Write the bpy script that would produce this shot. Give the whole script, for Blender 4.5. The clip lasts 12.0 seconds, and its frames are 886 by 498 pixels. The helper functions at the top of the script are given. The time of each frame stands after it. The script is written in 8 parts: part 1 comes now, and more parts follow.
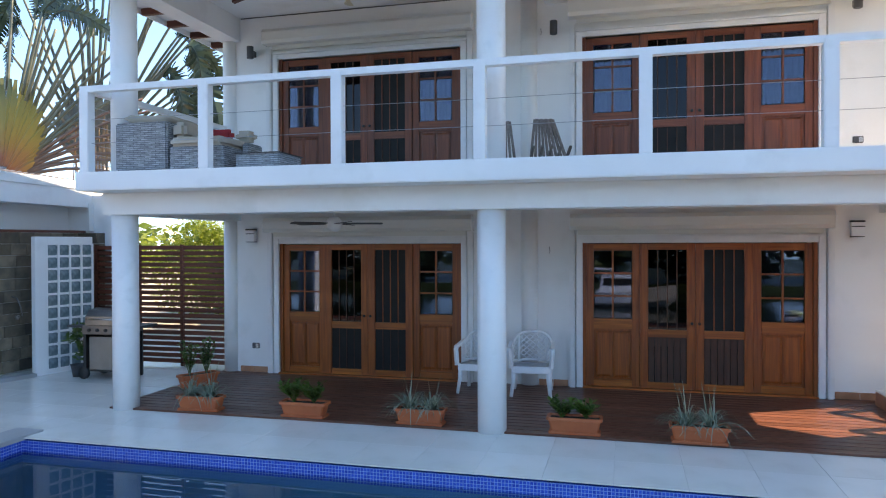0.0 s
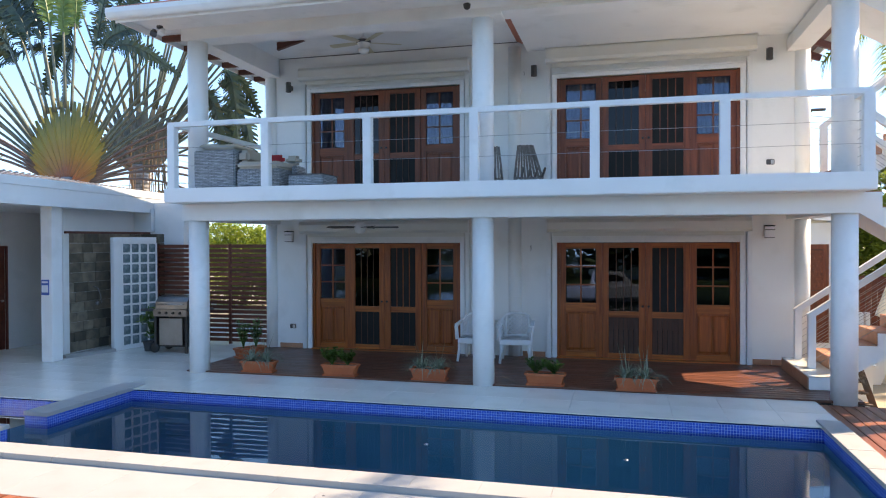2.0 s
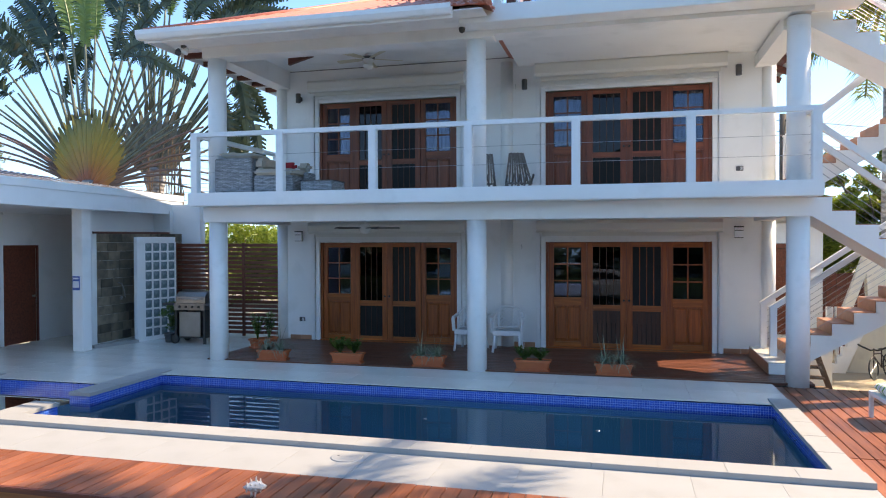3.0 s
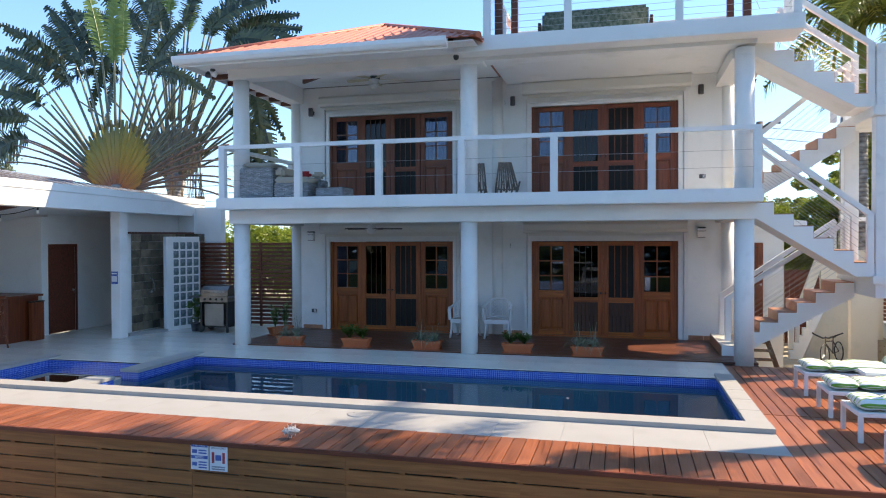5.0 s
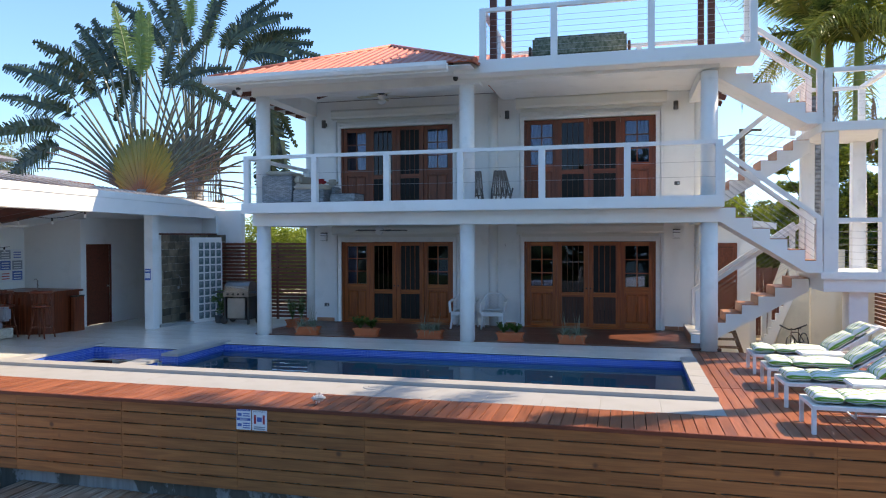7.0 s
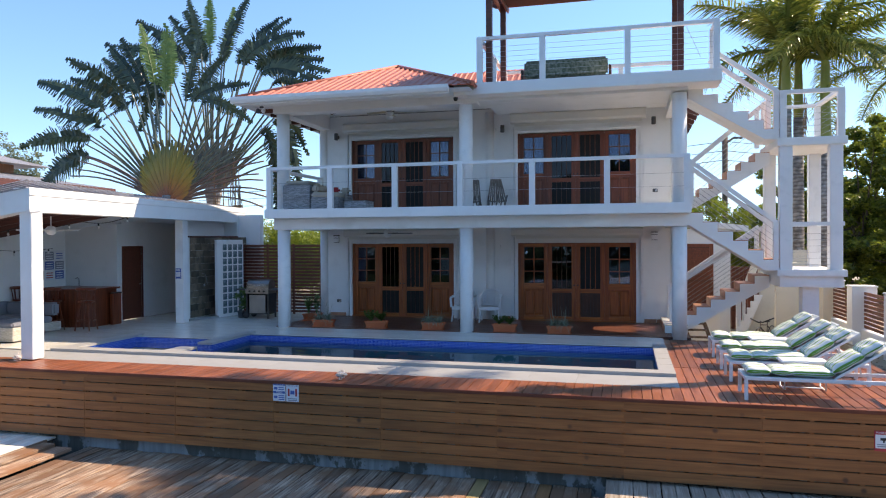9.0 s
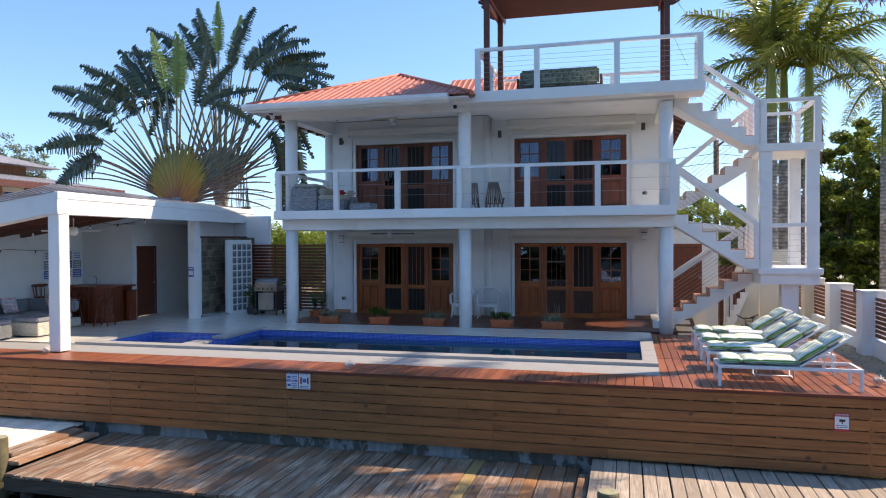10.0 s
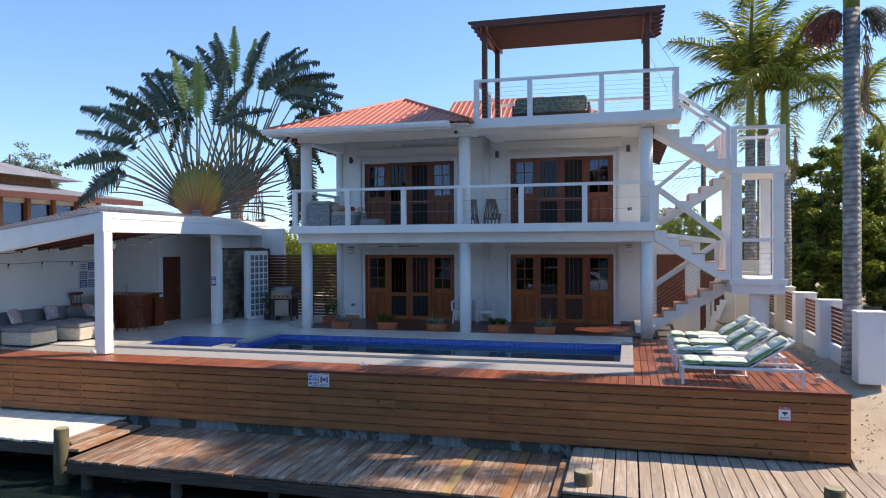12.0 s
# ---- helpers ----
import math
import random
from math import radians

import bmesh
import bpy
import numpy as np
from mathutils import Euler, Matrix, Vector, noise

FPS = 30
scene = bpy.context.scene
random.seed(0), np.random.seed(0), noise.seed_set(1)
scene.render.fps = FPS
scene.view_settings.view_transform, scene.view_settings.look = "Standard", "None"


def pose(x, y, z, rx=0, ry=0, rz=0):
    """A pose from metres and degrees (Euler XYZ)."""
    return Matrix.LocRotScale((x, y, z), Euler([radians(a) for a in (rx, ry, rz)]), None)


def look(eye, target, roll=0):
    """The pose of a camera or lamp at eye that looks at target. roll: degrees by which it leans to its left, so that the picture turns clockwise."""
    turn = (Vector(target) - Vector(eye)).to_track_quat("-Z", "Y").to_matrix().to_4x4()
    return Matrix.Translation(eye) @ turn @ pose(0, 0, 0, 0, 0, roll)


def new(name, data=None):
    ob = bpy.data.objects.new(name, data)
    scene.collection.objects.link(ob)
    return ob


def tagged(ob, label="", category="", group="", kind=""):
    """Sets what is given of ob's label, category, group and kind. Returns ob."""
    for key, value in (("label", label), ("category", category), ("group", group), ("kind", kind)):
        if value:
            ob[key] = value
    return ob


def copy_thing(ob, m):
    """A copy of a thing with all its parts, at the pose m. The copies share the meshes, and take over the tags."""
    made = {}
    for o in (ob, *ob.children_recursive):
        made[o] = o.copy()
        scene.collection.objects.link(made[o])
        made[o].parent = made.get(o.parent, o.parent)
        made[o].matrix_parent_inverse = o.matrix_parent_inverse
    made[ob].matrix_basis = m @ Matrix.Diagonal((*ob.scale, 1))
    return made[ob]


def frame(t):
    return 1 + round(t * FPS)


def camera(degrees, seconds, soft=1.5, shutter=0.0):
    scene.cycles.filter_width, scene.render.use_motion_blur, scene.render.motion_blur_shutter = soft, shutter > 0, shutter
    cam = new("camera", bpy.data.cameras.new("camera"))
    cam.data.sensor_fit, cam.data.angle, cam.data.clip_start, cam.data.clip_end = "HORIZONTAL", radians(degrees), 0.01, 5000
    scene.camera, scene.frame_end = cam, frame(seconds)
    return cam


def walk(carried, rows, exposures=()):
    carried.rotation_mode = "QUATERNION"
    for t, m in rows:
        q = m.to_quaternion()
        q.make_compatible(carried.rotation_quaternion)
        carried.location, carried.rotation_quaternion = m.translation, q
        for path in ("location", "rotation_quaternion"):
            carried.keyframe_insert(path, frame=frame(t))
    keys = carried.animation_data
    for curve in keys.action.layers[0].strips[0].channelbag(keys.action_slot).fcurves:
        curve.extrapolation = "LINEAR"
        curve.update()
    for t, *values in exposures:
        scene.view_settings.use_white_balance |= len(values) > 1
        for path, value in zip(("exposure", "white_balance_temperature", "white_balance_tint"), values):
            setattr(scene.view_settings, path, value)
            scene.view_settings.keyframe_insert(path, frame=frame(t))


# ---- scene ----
cam = camera(64.2, 12.0, 1.1)
PATH = [
    (0, (1.603, -10.596, 2.152), (1.105, -8.659, 2.135), -0.2),
    (0.5, (1.668, -10.89, 2.186), (1.168, -8.954, 2.169), -0.2),
    (1, (1.832, -11.632, 2.192), (1.332, -9.696, 2.169), -0.2),
    (1.5, (2.031, -12.467, 2.178), (1.532, -10.53, 2.156), -0.2),
    (2, (2.192, -13.18, 2.183), (1.697, -11.242, 2.16), -0.2),
    (2.5, (2.355, -13.769, 2.194), (1.861, -11.831, 2.169), -0.2),
    (3, (2.521, -14.296, 2.21), (2.026, -12.359, 2.182), -0.2),
    (5, (3.029, -15.981, 2.207), (2.532, -14.044, 2.178), -0.2),
    (5.5, (3.152, -16.425, 2.203), (2.655, -14.488, 2.174), -0.2),
    (6, (3.26, -16.817, 2.213), (2.762, -14.88, 2.182), -0.2),
    (6.5, (3.351, -17.207, 2.214), (2.853, -15.271, 2.185), -0.2),
    (7, (3.46, -17.618, 2.222), (2.959, -15.682, 2.193), -0.2),
    (9, (3.919, -19.455, 2.256), (3.415, -17.52, 2.229), -0.3),
    (9.5, (4.044, -19.924, 2.254), (3.539, -17.988, 2.227), -0.3),
    (10, (4.157, -20.391, 2.26), (3.653, -18.455, 2.233), -0.3),
    (10.5, (4.281, -20.844, 2.27), (3.774, -18.91, 2.244), -0.3),
    (11, (4.384, -21.289, 2.297), (3.877, -19.355, 2.27), -0.3),
    (11.5, (4.499, -21.723, 2.412), (3.991, -19.789, 2.388), -0.3),
    (12, (4.611, -22.133, 2.541), (4.102, -20.199, 2.522), -0.3),
]
EXPOSURES = [(0, 2.00, 9100, 18), (1.5, 1.89, 8900, 17), (3, 1.61, 8500, 15), (5, 1.45, 8350, 14), (7, 1.34, 8250, 15), (9, 1.16, 8150, 17), (12, 0.93, 7900, 18)]
walk(cam, [(t, look(eye, target, roll)) for t, eye, target, roll in PATH], EXPOSURES)

# ---------------------------------------------------------------- light
SUN_DIR = Vector((0.85, 0.43, 1.0)).normalized()
world = bpy.data.worlds.new("sky")
scene.world = world
world.use_nodes = True
wn = world.node_tree
sky = wn.nodes.new("ShaderNodeTexSky")
sky.sky_type = 'NISHITA'
sky.sun_disc = False
sky.sun_elevation = math.asin(SUN_DIR.z)
sky.sun_rotation = math.atan2(SUN_DIR.x, SUN_DIR.y)
sky.air_density, sky.dust_density, sky.ozone_density = 1.0, 0.1, 3.0
wn.nodes["Background"].inputs[1].default_value = 0.16
# the low haze is thin here: the band at the horizon takes the colour of the sky a little higher up
way = wn.nodes.new("ShaderNodeTexCoord")
lift = wn.nodes.new("ShaderNodeVectorMath")
lift.operation = 'ADD'
lift.inputs[1].default_value = (0.0, 0.0, 0.10)
wn.links.new(way.outputs["Generated"], lift.inputs[0])
wn.links.new(lift.outputs[0], sky.inputs[0])
deep = wn.nodes.new("ShaderNodeHueSaturation")
deep.inputs["Saturation"].default_value = 1.20
wn.links.new(sky.outputs[0], deep.inputs["Color"])
wn.links.new(deep.outputs[0], wn.nodes["Background"].inputs[0])

sun = new("sun", bpy.data.lights.new("sun", 'SUN'))
sun.data.energy = 3.3
sun.data.angle = radians(0.55)
sun.data.color = (1.0, 0.93, 0.82)
sun.matrix_world = look(SUN_DIR * 40, (0, 0, 0))

# ---------------------------------------------------------------- materials
def nodes_of(name):
    m = bpy.data.materials.new(name)
    m.use_nodes = True
    nt = m.node_tree
    return m, nt, nt.nodes, nt.links, nt.nodes["Principled BSDF"]


def paint(name, a, b, rough=0.6, scale=1.2, fine=60.0, bump=0.05, metal=0.0, spec=0.5, stain=None, vary=0.0, coat=0.0):
    """A surface of two close colours in broad patches with a fine grain; stain: a third colour in sparse blotches."""
    m, nt, N, L, bs = nodes_of(name)
    co = N.new("ShaderNodeTexCoord")
    n1 = N.new("ShaderNodeTexNoise")
    n1.inputs["Scale"].default_value, n1.inputs["Detail"].default_value = scale, 6
    n2 = N.new("ShaderNodeTexNoise")
    n2.inputs["Scale"].default_value, n2.inputs["Detail"].default_value = fine, 3
    L.new(co.outputs["Object"], n1.inputs["Vector"])
    L.new(co.outputs["Object"], n2.inputs["Vector"])
    mix = N.new("ShaderNodeMixRGB")
    mix.inputs[1].default_value, mix.inputs[2].default_value = (*a, 1), (*b, 1)
    r = N.new("ShaderNodeValToRGB")
    r.color_ramp.elements[0].position, r.color_ramp.elements[1].position = 0.35, 0.65
    L.new(n1.outputs[0], r.inputs[0])
    L.new(r.outputs[0], mix.inputs[0])
    col = mix.outputs[0]
    if stain:
        n3 = N.new("ShaderNodeTexNoise")
        n3.inputs["Scale"].default_value, n3.inputs["Detail"].default_value = scale * 2.3, 8
        L.new(co.outputs["Object"], n3.inputs["Vector"])
        r3 = N.new("ShaderNodeValToRGB")
        r3.color_ramp.elements[0].position, r3.color_ramp.elements[1].position = 0.56, 0.76
        L.new(n3.outputs[0], r3.inputs[0])
        m3 = N.new("ShaderNodeMixRGB")
        L.new(r3.outputs[0], m3.inputs[0])
        L.new(col, m3.inputs[1])
        m3.inputs[2].default_value = (*stain, 1)
        col = m3.outputs[0]
    if vary:
        inf = N.new("ShaderNodeObjectInfo")
        hs = N.new("ShaderNodeHueSaturation")
        mr = N.new("ShaderNodeMapRange")
        mr.inputs[3].default_value, mr.inputs[4].default_value = 1 - vary, 1 + vary
        L.new(inf.outputs["Random"], mr.inputs[0])
        L.new(mr.outputs[0], hs.inputs["Value"])
        L.new(col, hs.inputs["Color"])
        col = hs.outputs[0]
    L.new(col, bs.inputs["Base Color"])
    bs.inputs["Metallic"].default_value = metal
    bs.inputs["Specular IOR Level"].default_value = spec
    bs.inputs["Coat Weight"].default_value = coat
    rr = N.new("ShaderNodeMapRange")
    rr.inputs[3].default_value, rr.inputs[4].default_value = max(0.02, rough - 0.1), min(1, rough + 0.1)
    L.new(n2.outputs[0], rr.inputs[0])
    L.new(rr.outputs[0], bs.inputs["Roughness"])
    if bump:
        bp = N.new("ShaderNodeBump")
        bp.inputs["Strength"].default_value, bp.inputs["Distance"].default_value = bump, 0.02
        L.new(n2.outputs[0], bp.inputs["Height"])
        L.new(bp.outputs[0], bs.inputs["Normal"])
    return m


def timber(name, dark, light, along='x', rough=0.45, grain=9.0, vary=0.25, bump=0.15, knots=None, weather=None):
    """Wood with grain along an axis; vary: how far boards differ; weather: a bleached third colour in patches."""
    m, nt, N, L, bs = nodes_of(name)
    co = N.new("ShaderNodeTexCoord")
    inf = N.new("ShaderNodeObjectInfo")
    shift = N.new("ShaderNodeVectorMath")
    shift.operation = 'ADD'
    comb = N.new("ShaderNodeCombineXYZ")
    mul = N.new("ShaderNodeMath")
    mul.operation, mul.inputs[1].default_value = 'MULTIPLY', 37.0
    L.new(inf.outputs["Random"], mul.inputs[0])
    for k in range(3):
        L.new(mul.outputs[0], comb.inputs[k])
    L.new(co.outputs["Object"], shift.inputs[0])
    L.new(comb.outputs[0], shift.inputs[1])
    mp = N.new("ShaderNodeMapping")
    s = [grain * 4, grain * 4, grain * 4]
    s["xyz".index(along)] = grain * 0.22
    mp.inputs["Scale"].default_value = s
    L.new(shift.outputs[0], mp.inputs[0])
    n1 = N.new("ShaderNodeTexNoise")
    n1.inputs["Scale"].default_value, n1.inputs["Detail"].default_value, n1.inputs["Distortion"].default_value = 1.0, 5, 0.8
    L.new(mp.outputs[0], n1.inputs["Vector"])
    n2 = N.new("ShaderNodeTexNoise")
    n2.inputs["Scale"].default_value, n2.inputs["Detail"].default_value = 1.6, 4
    L.new(shift.outputs[0], n2.inputs["Vector"])
    r = N.new("ShaderNodeValToRGB")
    r.color_ramp.elements[0].position, r.color_ramp.elements[1].position = 0.3, 0.7
    r.color_ramp.elements[0].color, r.color_ramp.elements[1].color = (*dark, 1), (*light, 1)
    L.new(n1.outputs[0], r.inputs[0])
    col = r.outputs[0]
    if weather:
        rw = N.new("ShaderNodeValToRGB")
        rw.color_ramp.elements[0].position, rw.color_ramp.elements[1].position = 0.42, 0.62
        L.new(n2.outputs[0], rw.inputs[0])
        mw = N.new("ShaderNodeMixRGB")
        L.new(rw.outputs[0], mw.inputs[0])
        L.new(col, mw.inputs[1])
        mw.inputs[2].default_value = (*weather, 1)
        col = mw.outputs[0]
    if knots:
        v = N.new("ShaderNodeTexVoronoi")
        v.inputs["Scale"].default_value = 2.6
        L.new(shift.outputs[0], v.inputs["Vector"])
        rk = N.new("ShaderNodeValToRGB")
        rk.color_ramp.elements[0].position, rk.color_ramp.elements[1].position = 0.05, 0.13
        rk.color_ramp.elements[0].color, rk.color_ramp.elements[1].color = (1, 1, 1, 1), (0, 0, 0, 1)
        L.new(v.outputs["Distance"], rk.inputs[0])
        mk = N.new("ShaderNodeMixRGB")
        L.new(rk.outputs[0], mk.inputs[0])
        L.new(col, mk.inputs[1])
        mk.inputs[2].default_value = (*knots, 1)
        col = mk.outputs[0]
    hs = N.new("ShaderNodeHueSaturation")
    mr = N.new("ShaderNodeMapRange")
    mr.inputs[3].default_value, mr.inputs[4].default_value = 1 - vary, 1 + vary
    L.new(inf.outputs["Random"], mr.inputs[0])
    L.new(mr.outputs[0], hs.inputs["Value"])
    L.new(col, hs.inputs["Color"])
    L.new(hs.outputs[0], bs.inputs["Base Color"])
    rr = N.new("ShaderNodeMapRange")
    rr.inputs[3].default_value, rr.inputs[4].default_value = rough - 0.12, min(1, rough + 0.15)
    L.new(n2.outputs[0], rr.inputs[0])
    L.new(rr.outputs[0], bs.inputs["Roughness"])
    bp = N.new("ShaderNodeBump")
    bp.inputs["Strength"].default_value, bp.inputs["Distance"].default_value = bump, 0.01
    L.new(n1.outputs[0], bp.inputs["Height"])
    L.new(bp.outputs[0], bs.inputs["Normal"])
    return m


def clear_glass(name, tint, gloss=0.02, extra=0.0, sheen=(1.0, 1.0, 1.0)):
    """A thin pane: see-through with a mirror sheen that grows towards grazing angles."""
    m, nt, N, L, bs = nodes_of(name)
    N.remove(bs)
    tr, gl, mx, fr = N.new("ShaderNodeBsdfTransparent"), N.new("ShaderNodeBsdfGlossy"), N.new("ShaderNodeMixShader"), N.new("ShaderNodeFresnel")
    tr.inputs[0].default_value = (*tint, 1)
    gl.inputs[0].default_value = (*sheen, 1)
    gl.inputs["Roughness"].default_value = gloss
    fr.inputs[0].default_value = 1.5
    ad = N.new("ShaderNodeMath")
    ad.operation, ad.inputs[1].default_value = 'ADD', extra
    ad.use_clamp = True
    L.new(fr.outputs[0], ad.inputs[0])
    L.new(ad.outputs[0], mx.inputs[0])
    L.new(tr.outputs[0], mx.inputs[1])
    L.new(gl.outputs[0], mx.inputs[2])
    L.new(mx.outputs[0], N["Material Output"].inputs[0])
    return m


def mosaic(name):
    """Small square glass tiles in blues with pale grout."""
    m, nt, N, L, bs = nodes_of(name)
    co = N.new("ShaderNodeTexCoord")
    sep = N.new("ShaderNodeSeparateXYZ")
    L.new(co.outputs["Object"], sep.inputs[0])
    add = N.new("ShaderNodeMath")
    add.operation = 'ADD'
    L.new(sep.outputs[0], add.inputs[0])
    L.new(sep.outputs[1], add.inputs[1])
    cmb = N.new("ShaderNodeCombineXYZ")
    L.new(add.outputs[0], cmb.inputs[0])
    L.new(sep.outputs[2], cmb.inputs[1])
    bk = N.new("ShaderNodeTexBrick")
    bk.offset = 0.0
    bk.inputs["Scale"].default_value = 1.0
    bk.inputs["Brick Width"].default_value = 0.033
    bk.inputs["Row Height"].default_value = 0.033
    bk.inputs["Mortar Size"].default_value = 0.0030
    bk.inputs["Color1"].default_value = (0.004, 0.045, 0.33, 1)
    bk.inputs["Color2"].default_value = (0.008, 0.090, 0.50, 1)
    bk.inputs["Mortar"].default_value = (0.16, 0.30, 0.62, 1)
    L.new(cmb.outputs[0], bk.inputs["Vector"])
    L.new(bk.outputs[0], bs.inputs["Base Color"])
    bs.inputs["Roughness"].default_value = 0.2
    return m


def pool_water(name):
    m, nt, N, L, bs = nodes_of(name)
    N.remove(bs)
    co = N.new("ShaderNodeTexCoord")
    n = N.new("ShaderNodeTexNoise")
    n.inputs["Scale"].default_value, n.inputs["Detail"].default_value = 1.5, 2
    L.new(co.outputs["Object"], n.inputs["Vector"])
    bp = N.new("ShaderNodeBump")
    bp.inputs["Strength"].default_value, bp.inputs["Distance"].default_value = 0.018, 0.05
    L.new(n.outputs[0], bp.inputs["Height"])
    tr, gl, mx, fr = N.new("ShaderNodeBsdfTransparent"), N.new("ShaderNodeBsdfGlossy"), N.new("ShaderNodeMixShader"), N.new("ShaderNodeFresnel")
    tr.inputs[0].default_value = (0.66, 0.87, 0.93, 1)
    gl.inputs["Roughness"].default_value = 0.015
    fr.inputs[0].default_value = 1.33
    for k in (gl, fr):
        L.new(bp.outputs[0], k.inputs["Normal"])
    L.new(fr.outputs[0], mx.inputs[0])
    L.new(tr.outputs[0], mx.inputs[1])
    L.new(gl.outputs[0], mx.inputs[2])
    L.new(mx.outputs[0], N["Material Output"].inputs[0])
    return m


def leafy(name, a, b, rough=0.45, trans=0.25, vary=0.3, scale=3.0):
    """Leaf tissue that lets some light through; neighbouring leaves differ."""
    m, nt, N, L, bs = nodes_of(name)
    geo = N.new("ShaderNodeNewGeometry")
    co = N.new("ShaderNodeTexCoord")
    n1 = N.new("ShaderNodeTexNoise")
    n1.inputs["Scale"].default_value = scale
    L.new(co.outputs["Object"], n1.inputs["Vector"])
    mix = N.new("ShaderNodeMixRGB")
    mix.inputs[1].default_value, mix.inputs[2].default_value = (*a, 1), (*b, 1)
    av = N.new("ShaderNodeMath")
    av.operation = 'ADD'
    L.new(geo.outputs["Random Per Island"], av.inputs[0])
    L.new(n1.outputs[0], av.inputs[1])
    hv = N.new("ShaderNodeMath")
    hv.operation, hv.inputs[1].default_value = 'MULTIPLY', 0.5
    L.new(av.outputs[0], hv.inputs[0])
    rp = N.new("ShaderNodeValToRGB")
    rp.color_ramp.elements[0].position, rp.color_ramp.elements[1].position = 0.25, 0.8
    L.new(hv.outputs[0], rp.inputs[0])
    L.new(rp.outputs[0], mix.inputs[0])
    L.new(mix.outputs[0], bs.inputs["Base Color"])
    bs.inputs["Roughness"].default_value = rough
    tl, ms = N.new("ShaderNodeBsdfTranslucent"), N.new("ShaderNodeMixShader")
    L.new(mix.outputs[0], tl.inputs[0])
    ms.inputs[0].default_value = trans
    L.new(bs.outputs[0], ms.inputs[1])
    L.new(tl.outputs[0], ms.inputs[2])
    L.new(ms.outputs[0], N["Material Output"].inputs[0])
    return m


M_WHITE = paint("white_render", (0.85, 0.855, 0.84), (0.79, 0.795, 0.78), 0.75, 0.7, 90, 0.12, stain=(0.72, 0.725, 0.70))
M_TRIM = paint("white_gloss_paint", (0.82, 0.82, 0.81), (0.77, 0.78, 0.78), 0.4, 2.0, 40, 0.04, stain=(0.70, 0.71, 0.70))
M_CREAM = paint("cream_render", (0.80, 0.74, 0.61), (0.74, 0.68, 0.55), 0.8, 0.8, 90, 0.12, stain=(0.62, 0.57, 0.46))
M_SHUT = paint("shutter_cream", (0.74, 0.73, 0.68), (0.70, 0.69, 0.64), 0.45, 1.5, 50, 0.03)
M_TILE = paint("cream_tile", (0.78, 0.75, 0.68), (0.72, 0.69, 0.61), 0.20, 1.1, 30, 0.02, stain=(0.68, 0.65, 0.575), vary=0.012)
M_COPING = paint("white_coping", (0.355, 0.348, 0.334), (0.328, 0.32, 0.305), 0.55, 1.2, 60, 0.05, stain=(0.31, 0.302, 0.282))
M_GROUT = paint("grout", (0.56, 0.53, 0.47), (0.50, 0.47, 0.41), 0.9, 2, 60, 0.1)
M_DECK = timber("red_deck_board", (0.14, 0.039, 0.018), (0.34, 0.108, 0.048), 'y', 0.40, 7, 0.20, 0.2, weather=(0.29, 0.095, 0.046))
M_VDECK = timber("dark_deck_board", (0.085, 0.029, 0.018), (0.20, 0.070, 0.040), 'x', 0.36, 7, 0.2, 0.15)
M_FENCE = timber("cedar_board", (0.23, 0.076, 0.021), (0.40, 0.146, 0.044), 'x', 0.6, 6, 0.13, 0.15, knots=(0.10, 0.035, 0.014))
M_DOCK = timber("weathered_dock_board", (0.085, 0.044, 0.027), (0.53, 0.385, 0.275), 'y', 0.8, 7, 0.34, 0.4, weather=(0.25, 0.125, 0.066))
M_DOCK2 = timber("pale_dock_board", (0.24, 0.175, 0.125), (0.52, 0.44, 0.355), 'y', 0.85, 7, 0.16, 0.4, weather=(0.36, 0.285, 0.215))
M_DOCKX = timber("dock_joist", (0.05, 0.034, 0.024), (0.14, 0.095, 0.065), 'x', 0.85, 7, 0.2, 0.4)
M_DOOR = timber("varnished_door_wood", (0.20, 0.038, 0.006), (0.43, 0.100, 0.014), 'z', 0.36, 6, 0.08, 0.08)
M_DOORX = timber("varnished_rail_wood", (0.24, 0.050, 0.007), (0.48, 0.130, 0.019), 'x', 0.36, 6, 0.08, 0.08)
M_REDWOOD = timber("red_stained_slat", (0.10, 0.024, 0.014), (0.23, 0.058, 0.030), 'x', 0.45, 7, 0.12, 0.1)
M_PERG = timber("pergola_stain", (0.070, 0.019, 0.012), (0.140, 0.038, 0.022), 'x', 0.5, 6, 0.12, 0.12)
M_BAR = timber("bar_wood", (0.11, 0.020, 0.008), (0.24, 0.050, 0.016), 'z', 0.3, 6, 0.12, 0.08)
M_SCREEN = paint("insect_screen", (0.009, 0.009, 0.009), (0.013, 0.013, 0.013), 0.5, 4, 200, 0.1, spec=0.25)
M_PANEBACK = clear_glass("smoked_glass", (0.10, 0.10, 0.10), 0.01, 0.0, (0.50, 0.53, 0.60))
M_DARKPLANK = timber("dark_plank", (0.050, 0.019, 0.011), (0.095, 0.036, 0.019), 'z', 0.6, 8, 0.1, 0.1)
# the blue of the reflected sky is painted into the sheen colour
M_GLASS = clear_glass("window_glass", (0.55, 0.58, 0.58), 0.01, 0.04, (0.55, 0.66, 0.92))
M_MOSAIC = mosaic("blue_mosaic")
M_WATER = pool_water("pool_water")
M_POOLFLOOR = paint("blue_pool_plaster", (0.050, 0.25, 0.37), (0.042, 0.22, 0.33), 0.5, 1.0, 20, 0.0)
M_STEEL = paint("stainless_steel", (0.55, 0.55, 0.55), (0.48, 0.48, 0.48), 0.28, 3, 90, 0.02, metal=1.0)
